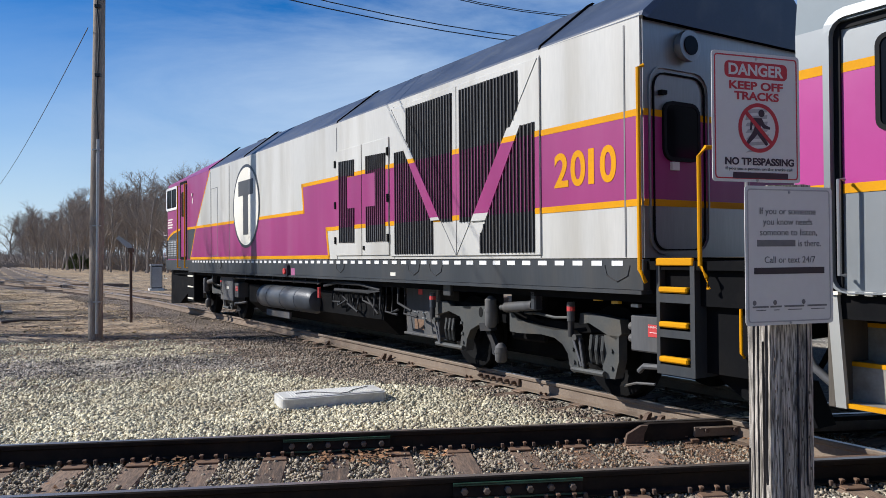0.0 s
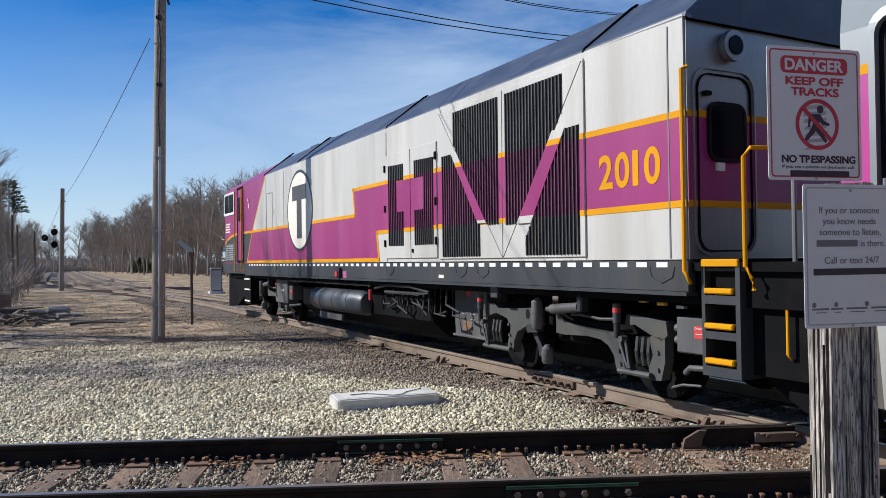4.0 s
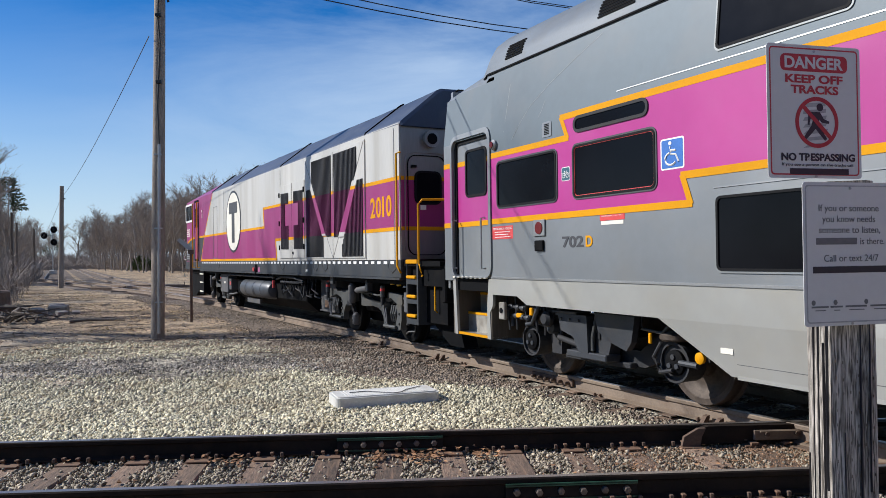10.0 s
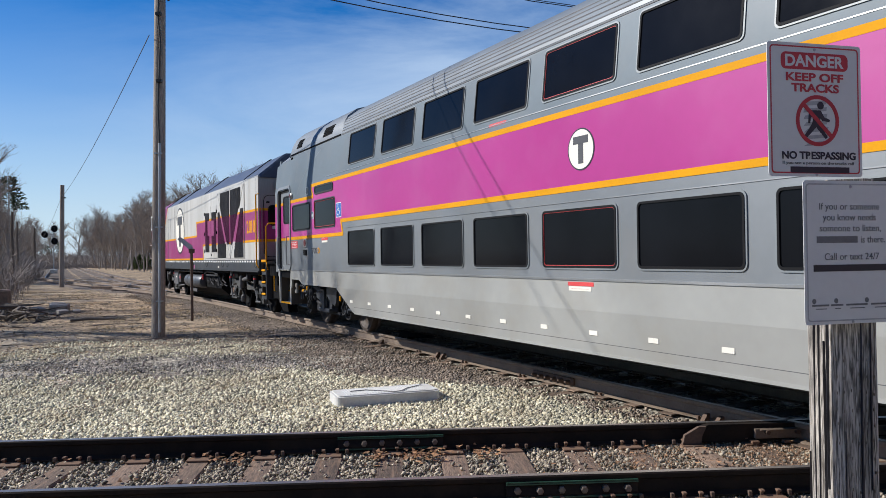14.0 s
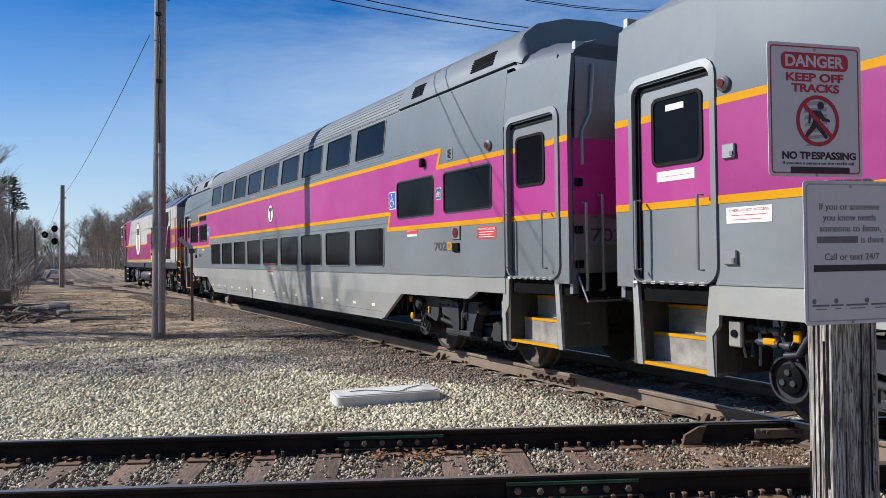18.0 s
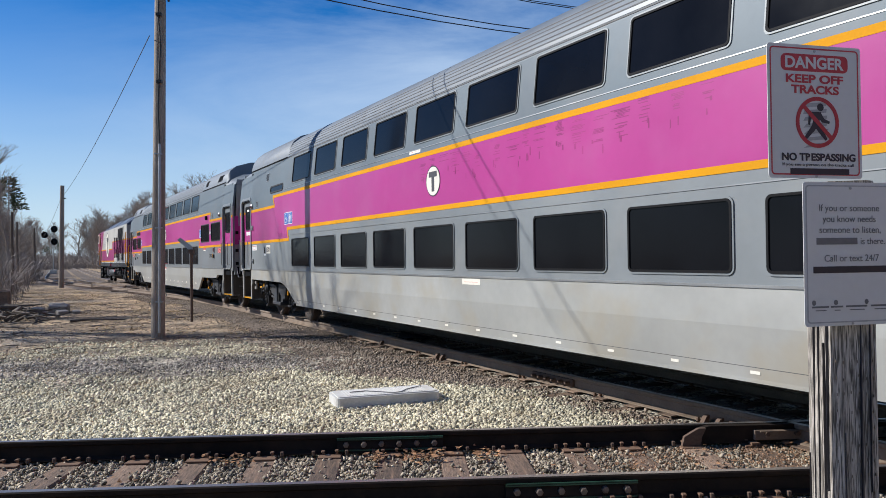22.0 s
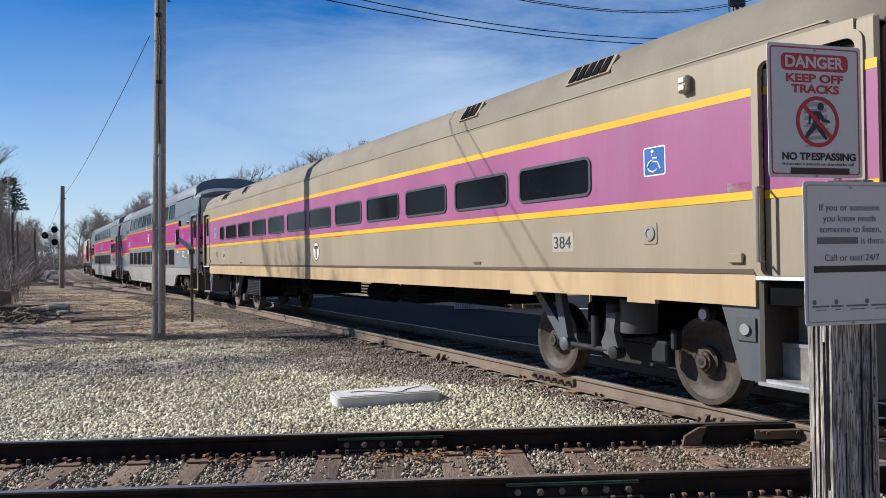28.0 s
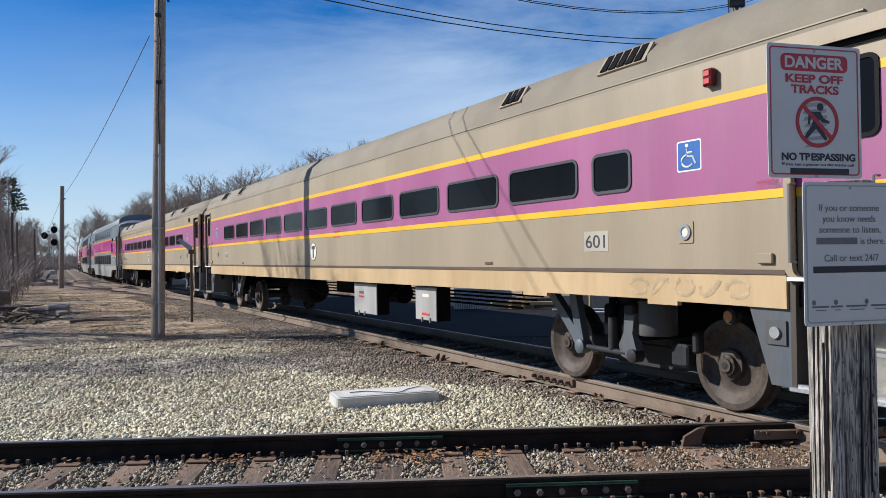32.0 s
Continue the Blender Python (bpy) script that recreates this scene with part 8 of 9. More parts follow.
    w = part("cab_window", ring_plate(rounded(X(3.82), X(2.42), 3.04, 3.74, 0.09), rounded(X(3.75), X(2.49), 3.11, 3.67, 0.07), W - 0.03, W + 0.022), WHITE, car)
    part("pane", Shape().prism(rounded(X(3.77), X(2.47), 3.09, 3.69, 0.07), W - 0.03, W + 0.008), GLASS, w)
    part("window_bar", Shape().box(X(3.10), X(3.15), W, W + 0.02, 3.09, 3.69), STEEL, w)
    lv = part("cab_louvre", Shape().prism(rounded(X(3.75), X(2.66), 1.60, 2.14, 0.02, 2), W + 0.003, W + 0.012), CASE, car)
    for k in range(7):
        for c in range(3):
            part("louvre_slat", bar_on_side(Shape(), 2.70 + c * 0.35, 3.00 + c * 0.35, 1.64 + k * 0.068, 1.68 + k * 0.068, W + 0.012, 0.016), GALV, lv)
    part("data_panel", bar_on_side(Shape(), 2.60, 3.2, 2.74, 2.78, W + 0.002, 0.002).box(X(2.55), X(3.1), W + 0.002, W + 0.004, 2.66, 2.70).box(X(2.55), X(3.2), W + 0.002, W + 0.004, 2.58, 2.62).box(X(2.55), X(3.15), W + 0.002, W + 0.004, 2.50, 2.54), CREAM_WHITE, car, "rows of small lettering shown as bars")
    for u in (4.13, 4.97):
        handrail(car, [(u, W, 3.7), (u, W + 0.08, 3.7), (u, W + 0.08, 1.3), (u, W, 1.3)], YELLOW, 0.02, "cab_rail")
    for k in range(6):
        part("front_grab", Shape().tube([(X(2.28), W - 0.02, 0.6 + k * 0.34), (X(2.20), W + 0.05, 0.6 + k * 0.34), (X(2.20), W + 0.05, 0.72 + k * 0.34)], 0.018, 6), CREAM_WHITE if k % 2 else WIRE, car)
    part("hood_grab", Shape().box(X(5.55), X(5.62), W + 0.003, W + 0.03, 3.30, 3.38).box(X(5.55), X(5.62), W + 0.003, W + 0.012, 3.10, 3.24), CREAM_WHITE, car)
    # side doors and panel seams
    for u in (7.42, 9.05, 15.29, 17.34, 20.74, 22.02):
        part("panel_seam", bar_on_side(Shape(), u - 0.008, u + 0.008, 1.54, 3.79, W + 0.0055, 0.001), SIGNGREY, car)
    s = Shape().add(ring_plate(rounded(X(8.05), X(7.45), 1.62, 3.36, 0.02, 2), rounded(X(8.035), X(7.465), 1.635, 3.345, 0.02, 2), Y + 0.002, Y + 0.004).v, ring_plate(rounded(X(8.05), X(7.45), 1.62, 3.36, 0.02, 2), rounded(X(8.035), X(7.465), 1.635, 3.345, 0.02, 2), Y + 0.002, Y + 0.004).f)
    part("access_door", s, SIGNGREY, car)
    round_emblem(car, 10.32, 2.74, 0.95, Y + 0.003)
    # grilled doors and radiator intake: plates in body colours with recessed dark louvres
    BANDS = ((1.4, 2.06, CASE), (2.06, 2.92, PURPLE_SLAT), (2.92, 4.0, CASE))

    def louvre(parent, poly, y, step):
        """Dark recess of the given outline with upright slats, darker than the body colours."""
        back = part("louvre", Shape().prism(uz(poly), y, y + 0.002), BLACK, parent)
        u0, u1 = min(a for a, b in poly), max(a for a, b in poly)
        n = max(2, round((u1 - u0) / step))
        for k in range(n):
            u = u0 + (u1 - u0) * (k + 0.5) / n
            cuts = []
            for (a, za), (b, zb) in zip(poly, poly[1:] + poly[:1]):
                if (a <= u) != (b <= u):
                    cuts.append(za + (zb - za) * (u - a) / (b - a))
            cuts.sort()
            for z0, z1 in zip(cuts[::2], cuts[1::2]):
                for b0, b1, mt in BANDS:
                    lo, hi = max(z0, b0), min(z1, b1)
                    if hi - lo > 0.02:
                        part("slat", Shape().box(X(u) - 0.006, X(u) + 0.006, y + 0.002, y + 0.018, lo, hi), mt, back)
        return back

    def banded_plate(name, u0, u1, z0, z1):
        plate = part(name, Shape().box(X(u0), X(u1), W, W + 0.022, z0, z1, 0.004), WHITE_HOOD, car)
        part("band", bar_on_side(Shape(), u0 + 0.004, u1 - 0.004, 2.06, 2.92, W + 0.022, 0.002), PURPLE_LOCO, plate)
        for z in (2.06, 2.92):
            part("yellow_line", bar_on_side(Shape(), u0 + 0.004, u1 - 0.004, z - 0.033, z + 0.033, W + 0.0225, 0.0025), YELLOW, plate)
        return plate

    dd = banded_plate("grille_door", 15.28, 17.19, 1.59, 3.37)
    part("door_gap", bar_on_side(Shape(), 16.275, 16.29, 1.59, 3.37, W + 0.025, 0.001), CHASSIS, dd)
    louvre(dd, [(15.41, 1.81), (15.42, 3.18), (16.02, 3.16), (16.02, 2.89), (15.74, 2.90), (15.74, 2.37), (16.02, 2.37), (16.01, 1.80)], W + 0.0255, 0.065)
    louvre(dd, [(16.43, 1.80), (16.43, 2.36), (16.75, 2.36), (16.75, 2.88), (16.45, 2.88), (16.46, 3.16), (17.11, 3.14), (17.08, 1.80)], W + 0.0255, 0.065)
    for u in (15.27, 17.18):
        for z in (1.85, 2.45, 3.15):
            part("hinge", Shape().box(X(u) - 0.02, X(u) + 0.02, W + 0.02, W + 0.045, z - 0.06, z + 0.06), CHASSIS, dd)
    part("door_latch", Shape().box(X(16.34), X(16.38), W + 0.022, W + 0.04, 1.68, 1.74), CHASSIS, dd)
    rad = banded_plate("radiator_intake", 17.25, 20.75, 1.57, 3.77)
    for poly in ([(17.38, 1.60), (17.40, 3.10), (17.72, 3.10), (18.48, 2.03), (18.48, 1.60)], [(17.74, 3.70), (18.97, 3.70), (18.96, 2.02), (18.68, 2.02), (17.74, 3.25)],
                 [(19.14, 3.70), (20.37, 3.70), (20.37, 3.29), (19.43, 2.0), (19.13, 2.0)], [(19.58, 1.60), (19.58, 1.80), (20.41, 3.05), (20.67, 3.06), (20.66, 1.60)]):
        louvre(rad, poly, W + 0.0255, 0.068)
    left = lambda z: (17.705 + (3.10 - z) * 0.710, 17.755 + (3.25 - z) * 0.764)
    right = lambda z: (20.355 - (3.29 - z) * 0.729, 20.425 - (3.05 - z) * 0.664)
    for arm, foot, head in ((left, 2.05, 3.12), (right, 2.0, 3.06)):
        for z0, z1, mt in ((foot, 2.09, WHITE_HOOD), (2.09, 2.89, PURPLE_LOCO), (2.89, 2.955, YELLOW), (2.955, head, WHITE_HOOD)):
            if z1 > z0:
                part("brace", Shape().prism(uz([(arm(z0)[0], z0), (arm(z0)[1], z0), (arm(z1)[1], z1), (arm(z1)[0], z1)]), W + 0.024, W + 0.047), mt, rad)
    for a, b in (((17.30, 3.76), (19.04, 1.58)), ((20.72, 3.76), (19.06, 1.58)), ((19.07, 3.76), (19.05, 1.58))):
        part("plate_seam", Shape().tube([(X(a[0]), W + 0.024, a[1]), (X(b[0]), W + 0.024, b[1])], 0.005, 4), SIGNGREY, rad)
    for k, c in enumerate("2010"):
        lettering("fleet_digit", c, 0.50, YELLOW, car, on_side(20.98 + (0.0, 0.26, 0.53, 0.70)[k], 2.30, Y + 0.002), width=0.085 if c == "1" else 0.225, bold=0.012)
    # rear wall with its door
    rear = X(22.24)
    wall = part("rear_wall", Shape().box(rear, rear + 0.06, -1.48, 1.48, 1.53, 3.80), STEEL, car)
    part("rear_band", Shape().box(rear - 0.004, rear, -1.48, 1.48, 2.06, 2.92), PURPLE_LOCO, wall)
    for z in (2.06, 2.92):
        part("yellow_line", Shape().box(rear - 0.006, rear, -1.48, 1.48, z - 0.033, z + 0.033), YELLOW, wall)

    def end_plate(y0, y1, z0, z1, r, x0, x1):
        return Shape().prism([(a, b) for a, b in rounded(y0, y1, z0, z1, r)], x0, x1, "x")

    def end_ring(y0, y1, z0, z1, r, t, x0, x1):
        s = ring_plate(rounded(y0, y1, z0, z1, r), rounded(y0 + t, y1 - t, z0 + t, z1 - t, max(0.01, r - t)), 0, 1)
        s.v = [(x0 + (x1 - x0) * b, a, c) for a, b, c in s.v]
        return s

    part("rear_door", end_ring(0.62, 1.36, 1.60, 3.32, 0.16, 0.014, rear, rear - 0.02), CHASSIS, wall)
    part("rear_door_edge", end_ring(0.56, 1.42, 1.56, 3.38, 0.2, 0.02, rear, rear - 0.02), STEEL, wall)
    part("rear_window", end_plate(0.74, 1.20, 2.50, 3.02, 0.10, rear, rear - 0.03), GLASS, wall)
    part("rear_window_edge", end_ring(0.71, 1.23, 2.47, 3.05, 0.12, 0.035, rear, rear - 0.035), BLACK, wall)
    part("door_latch", Shape().box(rear - 0.05, rear, 1.20, 1.28, 3.10, 3.14), CHASSIS, wall)
    part("small_notice", Shape().box(rear - 0.034, rear, 1.02, 1.12, 2.38, 2.46), CREAM_WHITE, wall)
    lamp = part("rear_lamp", Shape().lathe([(0.15, 0.0), (0.155, 0.05), (0.13, 0.10), (0.12, 0.10)], (0, 0, 0), "x", 24), STEEL, car, "round steel lamp housing", smooth=True)
    lamp.matrix_basis = Matrix.Translation((rear - 0.10, 0.92, 3.60))
    part("rear_lamp_lens", Shape().lathe([(0.095, -0.012), (0.095, 0.02)], (0, 0, 0), "x", 20), GLASS, lamp)
    lamp2 = part("rear_lamp", lamp.data, STEEL, car)
    lamp2.matrix_basis = Matrix.Translation((rear - 0.10, -0.55, 3.55))
    part("rear_hatch", end_ring(-0.35, 0.30, 2.95, 3.45, 0.03, 0.04, rear, rear - 0.05), STEEL, wall)
    part("rear_hatch_pane", end_plate(-0.31, 0.26, 2.99, 3.41, 0.02, rear, rear - 0.02), GLASS, wall)
    part("roof_hook", Shape().tube([(rear, 0.5, 4.4), (rear - 0.2, 0.45, 4.46), (rear - 0.3, 0.4, 4.44)], 0.015, 6), CHASSIS, car)
    # porch, steps, rails
    part("porch_deck", Shape().box(X(23.55), X(22.2), -1.45, 1.45, 1.42, 1.50), CHASSIS, car)
    part("end_beam", Shape().box(X(23.62), X(23.5), -1.40, 1.40, 0.85, 1.45, 0.02), CHASSIS, car)
    part("porch_side", Shape().box(X(23.5), X(22.78), 1.20, 1.30, 0.5, 1.42), CHASSIS, car)
    part("plough_plate", Shape().prism(uz([(22.7, 0.5), (23.6, 0.5), (23.75, 0.16), (23.3, 0.16)]), 0.9, 1.15), CHASSIS, car)
    part("coupler", Shape().box(X(24.0), X(23.4), -0.14, 0.14, 0.72, 1.0, 0.04), CHASSIS, car)
    lad = part("ladder", Shape().box(X(22.40), X(22.36), 1.06, 1.46, 0.46, 1.50).box(X(22.80), X(22.75), 1.06, 1.46, 0.46, 1.50).box(X(22.80), X(22.36), 1.02, 1.06, 0.46, 1.50)
               .box(X(22.75), X(22.40), 1.43, 1.46, 0.46, 0.55).box(X(22.75), X(22.40), 1.43, 1.46, 0.80, 0.87).box(X(22.75), X(22.40), 1.43, 1.46, 1.12, 1.20), SILL, car)
    for z in (0.58, 0.90, 1.22):
        t = part("rung", Shape().box(X(22.75), X(22.40), 1.12, 1.45, z, z + 0.03), CHASSIS, lad)
        part("rung_edge", Shape().box(X(22.73), X(22.40), 1.41, 1.485, z - 0.008, z + 0.045, 0.012), YELLOW, t)
    t = part("rung", Shape().box(X(22.80), X(22.34), 1.06, 1.45, 1.485, 1.51), CHASSIS, lad)
    part("rung_edge", Shape().box(X(22.79), X(22.36), 1.44, 1.475, 1.46, 1.53, 0.008), YELLOW, t)
    part("deck_plate", Shape().box(X(22.70), X(22.60), 1.07, 1.10, 1.26, 1.36), CREAM_WHITE, lad)
    handrail(car, [(22.26, 1.50, 3.35), (22.27, 1.58, 3.32), (22.27, 1.58, 1.42), (22.29, 1.52, 1.30)], YELLOW, 0.02)
    handrail(car, [(22.95, 1.46, 1.26), (22.95, 1.48, 1.36), (22.88, 1.48, 1.46), (22.88, 1.48, 2.42), (22.90, 1.42, 2.50), (23.0, 1.1, 2.50), (23.4, 0.62, 2.50)], YELLOW, 0.02)
    handrail(car, [(23.05, 1.05, 1.5), (23.05, 1.05, 2.48)], SIGNGREY, 0.022, "rail_post")
    handrail(car, [(23.42, 0.62, 1.5), (23.42, 0.62, 2.5)], PURPLE_LOCO, 0.024, "rail_post")
    handrail(car, [(23.2, 1.32, 1.16), (23.2, 1.36, 1.12), (23.2, 1.36, 0.72), (23.2, 1.32, 0.68)], YELLOW, 0.014, "grab_iron")
    part("jumper_hose", Shape().tube([(X(23.52), 1.16, 1.25), (X(23.60), 1.20, 0.95), (X(23.76), 1.22, 0.66), (X(23.98), 1.22, 0.50), (X(24.2), 1.20, 0.48), (X(24.42), 1.14, 0.60), (X(24.5), 1.08, 0.78)], 0.035, 10), CASE, car, smooth=True)
    # frame sill with white squares
    sill = part("frame_sill", Shape().box(X(2.2), X(22.24), 1.40, 1.50, 1.22, 1.52, 0.008), SILL, car)
    part("sill_far", Shape().box(X(2.9), X(22.24), -1.50, -1.40, 1.22, 1.52), CHASSIS, car)
    part("sill_lip", Shape().box(X(5.2), X(22.24), 1.38, 1.53, 1.185, 1.222), SILL, car)
    me = None
    for k in range(58):
        u = 5.6 + k * 0.286
        ob = part("reflector", me or Shape().box(-0.075, 0.075, 1.50, 1.504, 1.455, 1.505), WHITE, sill)
        me = ob.data
        ob.location.x = X(u)
    for u in (8.2, 15.4, 17.9, 18.5, 21.9):
        part("lifting_lug", Shape().tube([(X(u) + 0.17, 1.50, 1.46), (X(u) + 0.14, 1.502, 1.36), (X(u), 1.502, 1.30), (X(u) - 0.14, 1.502, 1.36), (X(u) - 0.17, 1.50, 1.46)], 0.007, 6), BOGIE, car)
    part("fuel_notice", bar_on_side(Shape(), 13.1, 13.3, 1.18, 1.36, 1.50, 0.004), PURPLE_OLD, car)
    part("fuel_notice", bar_on_side(Shape(), 17.2, 17.36, 1.28, 1.33, 1.50, 0.004), CREAM_WHITE, car)
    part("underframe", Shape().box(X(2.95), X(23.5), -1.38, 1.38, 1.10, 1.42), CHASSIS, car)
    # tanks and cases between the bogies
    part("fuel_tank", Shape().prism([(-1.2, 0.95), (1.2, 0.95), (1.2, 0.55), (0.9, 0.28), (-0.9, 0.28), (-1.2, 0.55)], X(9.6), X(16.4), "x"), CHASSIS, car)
    tank = part("air_reservoir", Shape().lathe([(0.06, -1.55), (0.2, -1.5), (0.25, -1.4), (0.25, 1.4), (0.2, 1.5), (0.06, 1.55)], (X(12.3), 1.22, 0.74), "x", 20), TANK, car, smooth=True)
    for du in (-0.8, 0.0, 0.8):
        part("tank_strap", Shape().lathe([(0.256, -0.03), (0.256, 0.03)], (X(12.3 + du), 1.22, 0.74), "x", 20), TANK, tank)
    part("tank_sill", Shape().box(X(10.9), X(12.3), 1.18, 1.24, 0.30, 0.44, 0.01), CASE, car)
    part("pipe_valve", Shape().tube([(X(14.25), 1.4, 1.02), (X(14.25), 1.4, 0.82)], 0.035, 8), RED, car, "red valve handle")
    for k in range(9):
        part("pipe_hanger", Shape().box(X(9.4 + k * 0.6), X(9.43 + k * 0.6), 1.36, 1.42, 1.06, 1.20), BOGIE, car)
    part("side_pipe", Shape().tube([(X(9.2), 1.40, 1.10), (X(14.3), 1.40, 1.10)], 0.025, 8), BOGIE, car, smooth=True)
    part("emergency_cut_off", Shape().prism(rounded(X(13.02), X(12.82), 1.20, 1.44, 0.05), 1.50, 1.56), SIGNBLACK, car)
    disc("cut_off_button", 12.92, 1.30, 0.06, RED, car, 1.56, 0.03, 16)
    c = part("equipment_case", Shape().box(X(16.74), X(17.72), 0.6, 0.98, 0.36, 1.12, 0.02), CASE, car)
    part("case_label", Shape().box(X(17.02), X(17.30), 0.98, 0.985, 0.44, 0.60), PLATE, c)
    part("case_foot", Shape().box(X(16.70), X(17.76), 0.7, 1.0, 0.34, 0.38, 0.01), CASE, c)
    for uu, zz in ((17.0, 0.70), (17.26, 0.70), (17.0, 0.62), (17.26, 0.62)):
        part("case_latch", Shape().box(X(uu), X(uu + 0.13), 0.98, 0.99, zz, zz + 0.012), GALV, c)
    part("case_notice", Shape().box(X(17.14), X(17.26), 0.98, 0.984, 0.98, 1.06), RED, c)
    c = part("equipment_case", Shape().box(X(7.55), X(8.62), 1.0, 1.30, 0.50, 1.12, 0.02), CASE, car)
    part("case_label", Shape().box(X(8.1), X(8.3), 1.30, 1.305, 0.80, 0.86), CREAM_WHITE, c)
    rnd = random.Random(5)
    for k in range(14):
        u = 14.6 + k * 0.2
        part("pipe", Shape().tube([(X(u), 1.25, 1.15), (X(u + 0.1), 1.32, 0.9 - 0.2 * rnd.random()), (X(u + 0.5 * rnd.random()), 1.3, 0.62 + 0.2 * rnd.random())], 0.02, 6), BOGIE, car)
    part("pipe_coil", Shape().tube([(X(14.4), 1.36, 1.05), (X(15.0), 1.40, 1.12), (X(16.0), 1.42, 1.12), (X(16.6), 1.36, 1.04), (X(16.2), 1.4, 1.0), (X(15.0), 1.42, 1.0)], 0.03, 8), BOGIE, car, smooth=True)
    part("pilot", Shape().prism(uz([(2.10, 1.5), (4.2, 1.5), (4.2, 0.55), (3.2, 0.2), (2.05, 0.14)]), -1.3, 1.3), CHASSIS, car)
    st = part("cab_steps", Shape().box(X(5.45), X(4.75), 1.1, 1.44, 0.35, 1.22), CHASSIS, car)
    for z in (0.42, 0.75, 1.05):
        part("tread_edge", Shape().box(X(5.4), X(4.8), 1.40, 1.46, z, z + 0.04), CREAM_WHITE, st)
    # bogies
    for uc in (6.5, 19.85):
        for du in (-1.37, 1.37):
            # wheels coloured near-black in place of the shade over them
            wheelset(car, uc + du, 0.508, CHASSIS)

        def side(name, pts, y0, y1, mat=LOCO_GREY, parent=None):
            return part(name, Shape().prism(uz([(uc + a, b) for a, b in pts]), y0, y1), mat, parent or car)

        pedestal = [(-1.94, 0.91), (-1.55, 0.94), (-1.45, 0.87), (-0.78, 0.90), (-0.51, 0.93), (-0.49, 0.69), (-0.78, 0.66), (-0.97, 0.58), (-1.06, 0.44), (-1.08, 0.29), (-1.23, 0.28), (-1.20, 0.44), (-1.14, 0.60), (-1.22, 0.74), (-1.50, 0.80), (-1.89, 0.72)]
        beam = [(-0.10, 0.90), (0.06, 0.80), (0.25, 0.755), (0.51, 0.725), (0.76, 0.71), (1.0, 0.72), (1.10, 0.62), (1.15, 0.30), (1.07, 0.26), (1.0, 0.33), (0.97, 0.46), (0.88, 0.56), (0.74, 0.62), (0.51, 0.64), (0.06, 0.62), (-0.10, 0.63)]
        shoulder = [(1.18, 0.93), (1.35, 0.93), (1.78, 0.89), (1.80, 0.75), (1.72, 0.68), (1.57, 0.73), (1.31, 0.83), (1.16, 0.80)]
        guide = [(1.55, 0.72), (1.76, 0.72), (1.76, 0.47), (1.70, 0.27), (1.57, 0.26), (1.52, 0.36)]
        for y0, y1 in ((1.08, 1.20), (-1.20, -1.08)):
            side("pedestal", pedestal, y0, y1)
            side("bogie_frame", beam, y0, y1)
            side("shoulder", shoulder, y0, y1)
            side("axle_guide", guide, y0, y1)
            side("frame_spine", [(-1.9, 0.93), (-0.5, 0.93), (-0.1, 0.93), (0.3, 0.80), (1.1, 0.80), (1.8, 0.90), (1.8, 0.76), (1.1, 0.70), (-0.1, 0.70), (-1.8, 0.76)], y0 - 0.05 if y0 > 0 else y0 + 0.10, y0 if y0 > 0 else y1 + 0.05, CHASSIS)
        y = 1.20
        disc("frame_hole", uc - 0.72, 0.83, 0.045, BLACK, car, y, 0.004, 14, 1.5)
        for a, b in ((-1.17, 0.66), (-1.15, 0.52), (-1.14, 0.40), (1.06, 0.52), (1.08, 0.38), (1.66, 0.56), (1.66, 0.38)):
            part("frame_bolt", Shape().lathe([(0.022, y), (0.022, y + 0.02)], (X(uc + a), 0, b), "y", 6), LOCO_GREY, car)
        for base, bar in ((-1.80, ((-1.78, 0.33), (-1.10, 0.33))), (1.12, ((1.08, 0.31), (1.58, 0.31)))):
            part("axle_box", Shape().box(X(uc + base + 0.18), X(uc + base + 0.42), 1.0, y, 0.38, 0.70, 0.03), CHASSIS, car)
            for k in range(3):
                part("axle_spring", Shape().tube([(X(uc + base + 0.22 + k * 0.09), y - 0.02, 0.40), (X(uc + base + 0.24 + k * 0.09), y + 0.02, 0.55), (X(uc + base + 0.22 + k * 0.09), y - 0.02, 0.70)], 0.022, 6), LOCO_GREY, car)
            for k, sg in ((0, 1), (1, -1)):
                part("spring_link", Shape().tube([(X(uc + base + 0.02 + 0.10 * k), y + 0.07, 0.66), (X(uc + base + 0.15 + 0.03 * k), y + 0.07, 0.36)], 0.016, 6), CASE, car)
            part("tie_bar", Shape().tube([(X(uc + bar[0][0]), y + 0.03, bar[0][1]), (X(uc + bar[1][0]), y + 0.03, bar[1][1])], 0.032, 8), LOCO_GREY, car)
            part("link_pin", Shape().lathe([(0.035, y + 0.02), (0.035, y + 0.11)], (X(uc + base + 0.08), 0, 0.67), "y", 8), LOCO_GREY, car)
            e = part("damper", Shape().tube([(X(uc + base), y + 0.08, 0.67), (X(uc + base), y + 0.08, 0.84)], 0.036, 10), BOGIE, car, smooth=True)
            part("damper_sleeve", Shape().tube([(X(uc + base), y + 0.08, 0.84), (X(uc + base), y + 0.08, 1.05)], 0.045, 12), TANK, e, smooth=True)
            part("damper_band", Shape().tube([(X(uc + base), y + 0.08, 0.95), (X(uc + base), y + 0.08, 1.0)], 0.047, 12), RED, e)
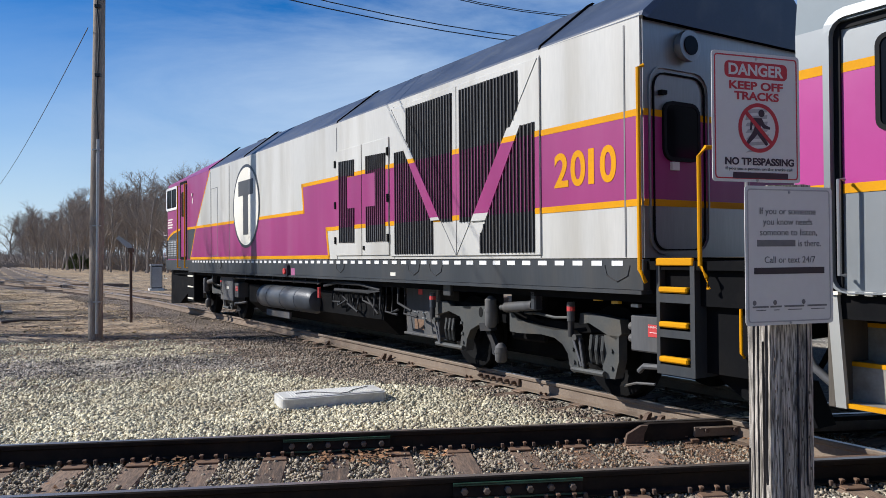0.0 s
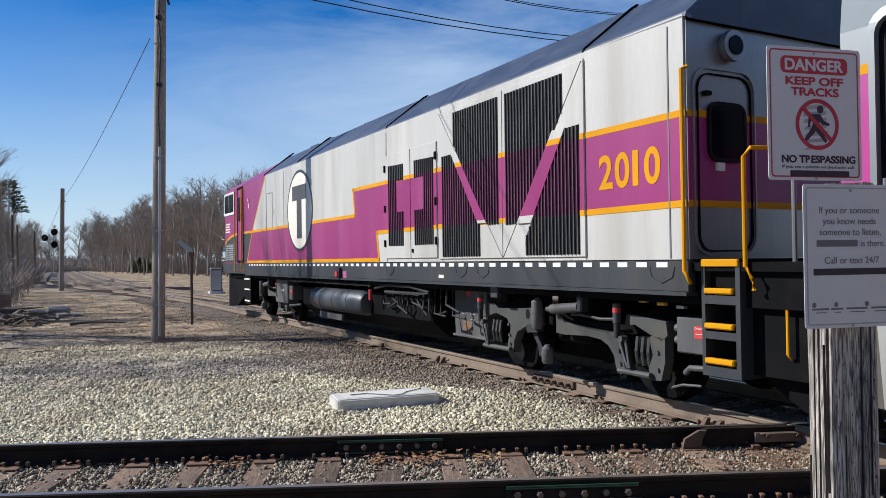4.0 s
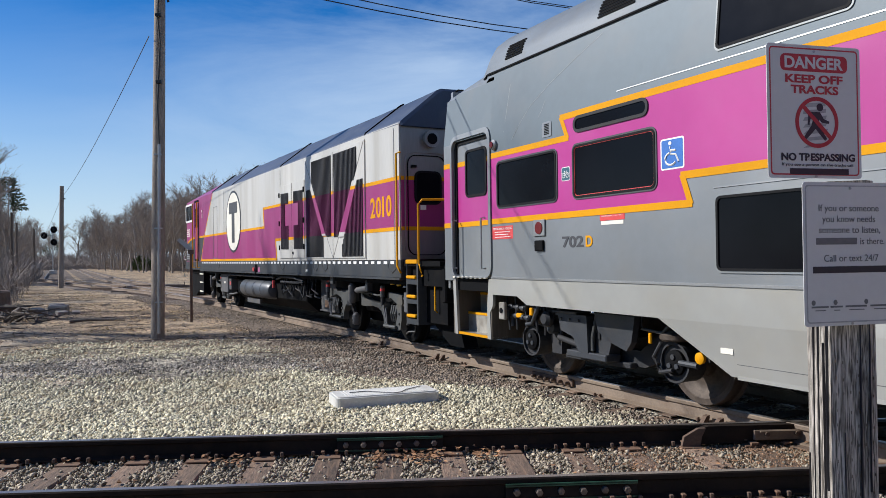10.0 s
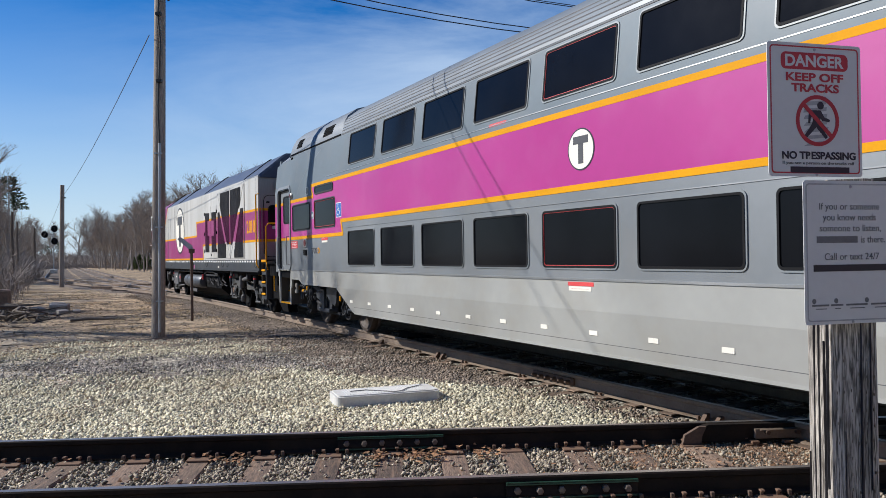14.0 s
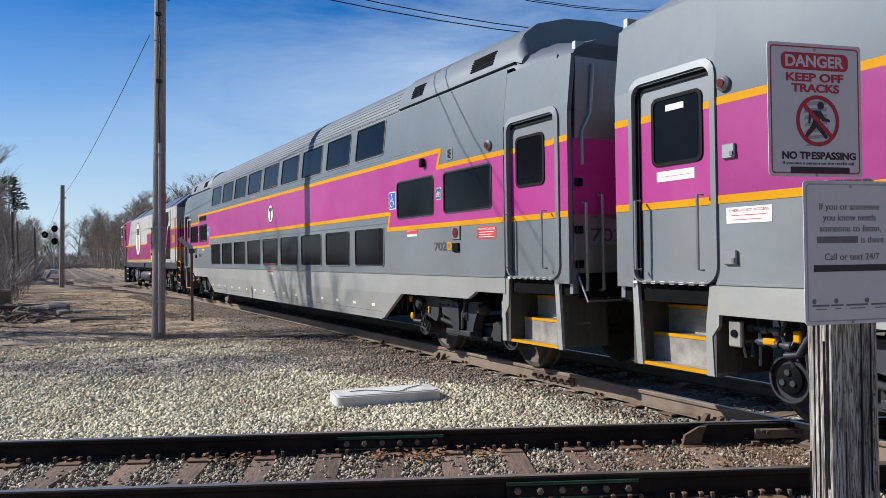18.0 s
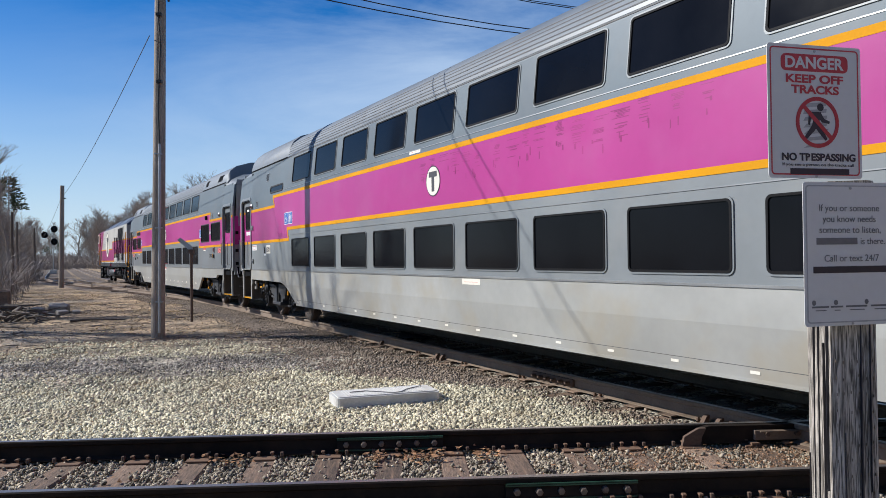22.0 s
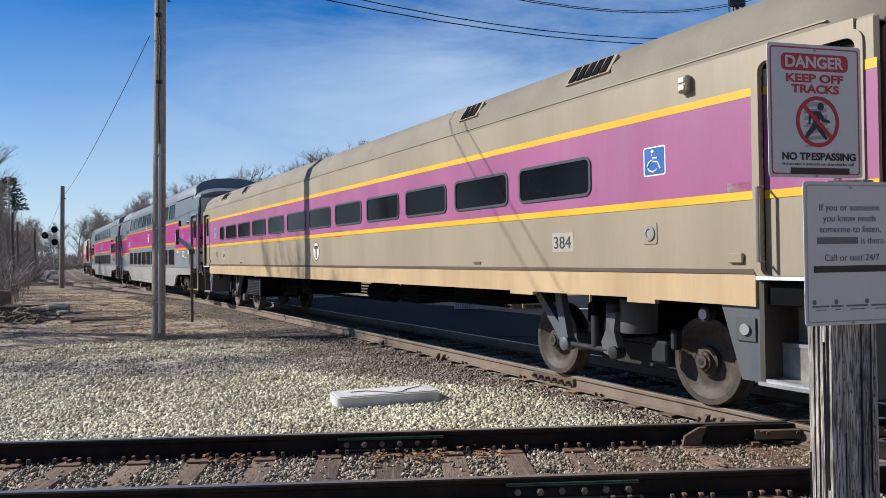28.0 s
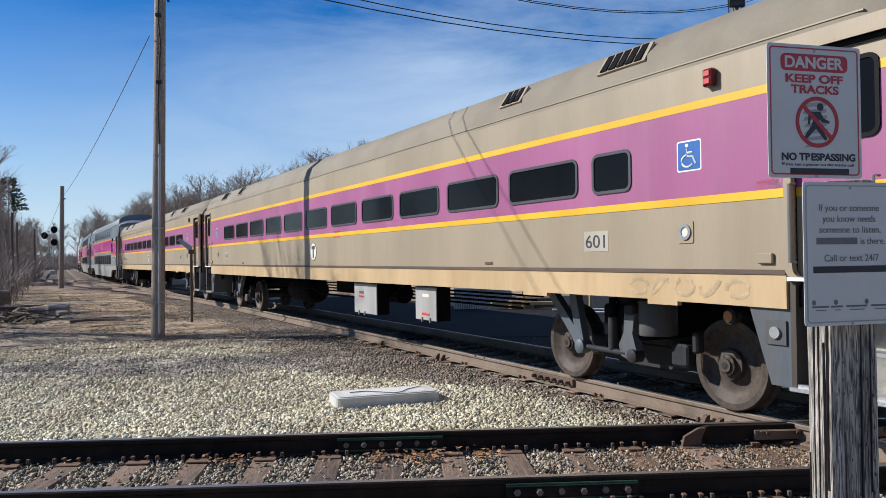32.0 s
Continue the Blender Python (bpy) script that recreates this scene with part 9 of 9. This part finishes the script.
        for u, z0, z1, rr in ((-0.39, 0.66, 1.06, 0.075), (-0.18, 0.24, 0.48, 0.075)):
            c = part("brake_cylinder", Shape().lathe([(0.05, z0), (rr, z0 + 0.03), (rr, (z0 + z1) / 2), (rr + 0.008, (z0 + z1) / 2), (rr + 0.008, (z0 + z1) / 2 + 0.03), (rr, (z0 + z1) / 2 + 0.03), (rr, z1 - 0.05), (0.03, z1)], (X(uc + u), y + 0.08, 0), "z", 16), CASE, car, smooth=True)
        side("brake_hanger", [(-0.60, 0.64), (-0.52, 0.66), (-0.32, 0.40), (-0.36, 0.30), (-0.42, 0.32), (-0.44, 0.44)], y - 0.02, y + 0.04, BOGIE)
        side("brake_bracket", [(-0.62, 0.70), (-0.40, 0.72), (-0.36, 0.62), (-0.60, 0.60)], y, y + 0.10, BOGIE)
        part("yaw_damper", Shape().tube([(X(uc - 0.04), y + 0.10, 0.93), (X(uc + 0.53), y + 0.12, 0.985)], 0.062, 14), CASE, car, smooth=True)
        part("yaw_rod", Shape().tube([(X(uc - 0.14), y + 0.10, 0.925), (X(uc - 0.04), y + 0.10, 0.93)], 0.035, 10), LOCO_GREY, car, smooth=True)
        part("yaw_bracket", Shape().box(X(uc + 0.53), X(uc + 0.62), y + 0.06, y + 0.18, 0.93, 1.16, 0.015), SILL, car)
        part("brake_rod", Shape().tube([(X(uc + 0.28), y + 0.05, 0.88), (X(uc + 0.52), y + 0.07, 0.89), (X(uc + 0.82), y + 0.06, 0.86), (X(uc + 1.02), y + 0.04, 0.87)], 0.018, 6), LOCO_GREY, car, smooth=True)
        part("jack_pad", Shape().box(X(uc - 1.30), X(uc - 1.12), 1.36, 1.42, 1.03, 1.19, 0.01), SILL, car)
        part("rail_guard", Shape().tube([(X(uc + 1.74), y - 0.1, 0.20), (X(uc + 1.95), y - 0.05, 0.26), (X(uc + 2.2), y - 0.05, 0.28)], 0.014, 6), CASE, car)
        part("bolster", Shape().box(X(uc + 0.35), X(uc - 0.35), -1.0, 1.0, 0.5, 1.1, 0.03), CHASSIS, car)
        part("gear_case", Shape().box(X(uc + 1.1), X(uc - 1.1), -0.6, 0.6, 0.25, 0.9, 0.05), CHASSIS, car)
        box = part("sand_box", Shape().box(X(uc + 1.98), X(uc + 2.42), 1.0, 1.26, 0.60, 0.96, 0.015), CASE, car)
        notice(box, uc + 2.22, uc + 2.40, 0.76, 0.88, RED, WHITE, 1, y=1.262, title="DANGER", title_mat=WHITE)
        for k in range(2):
            part("box_gland", Shape().lathe([(0.04, -0.09), (0.045, -0.02), (0.04, 0.0)], (X(uc + 1.98) + 0.05, 1.2, 0.72 + 0.12 * k), "x", 10), CASE, box)
        part("drain_hose", Shape().tube([(X(uc + 2.06), 1.22, 0.40), (X(uc + 2.14), 1.24, 0.46), (X(uc + 2.4), 1.2, 0.47), (X(uc + 2.6), 1.1, 0.50)], 0.03, 8), CASE, car, smooth=True)
        for k in range(3):
            part("hose_cock", Shape().box(X(uc + 1.48 + k * 0.27), X(uc + 1.58 + k * 0.27), 1.24, 1.29, 1.08 - 0.02 * k, 1.11 - 0.02 * k), YELLOW_OLD if k < 2 else GALV, car)
    return car


LOCO = locomotive()
COACHES = [bilevel("silver double-deck coach with purple band and tinted windows", "702", "a", 0),
           bilevel("silver double-deck coach with weathered purple band and lavatory end", "830", "b", 0),
           single_level("tan single-deck coach with faded purple window band", "384", False),
           single_level("tan single-deck coach, rust-stained, faded purple band, graffiti on its skirt", "601", True)]
RUN = [3.65, 3.65, 3.65, 3.65, 3.65, 3.65, 3.67, 3.69, 3.80, 3.96, 4.19, 4.49, 4.86,
       5.30, 5.81, 6.39, 7.04, 7.76, 8.54, 9.38, 10.29, 11.25, 12.28, 13.36, 14.49, 15.66,
       16.89, 18.18, 19.51, 20.89, 22.32, 23.81, 25.37, 27.00, 28.69, 30.46, 32.31, 34.20, 36.16,
       38.18, 40.26, 42.40, 44.58, 46.83, 49.12, 51.45, 53.83, 56.26, 58.73, 61.23, 63.80, 66.42,
       69.09, 71.83, 74.64, 77.52, 80.45, 83.46, 86.54, 89.67, 92.85, 96.08, 99.36, 102.69, 106.05]


# ---- the run: place of the first coach's front along the line, every half second ----
def run_at(t):
    return float(np.interp(t, np.arange(len(RUN)) * 0.5, RUN))


def on_line(mid, reach):
    """Pose of a vehicle whose bogies stand reach before and behind its middle."""
    x0, y0, _ = line_at(mid + reach)
    x1, y1, _ = line_at(mid - reach)
    return Matrix.Translation(((x0 + x1) / 2, (y0 + y1) / 2, 0.0)) @ Matrix.Rotation(math.atan2(y0 - y1, x0 - x1), 4, "Z")


def motions():
    times = [k * 0.5 for k in range(65)]
    walk(LOCO, [(t, on_line(run_at(t) + 11.3, 6.6)) for t in times])
    for k, car in enumerate(COACHES):
        walk(car, [(t, on_line(run_at(t) - 25.91 * k - 12.55, 9.0)) for t in times])
    for ax, radius, at in WHEELSETS:
        rows, last = [], None
        for k in range(321):
            t = k / 10
            i = min(63, int(t * 2))
            f = t * 2 - i
            turn = (RUN[i] * (1 - f) + RUN[i + 1] * f - RUN[0]) / radius
            if last is None or k == 320 or turn - last > 0.12 and (k % 5 == 0 or turn - last > 0.7):
                rows.append((t, Matrix.Translation(at) @ Matrix.Rotation(turn, 4, "Y")))
                last = turn
        walk(ax, rows)


motions()
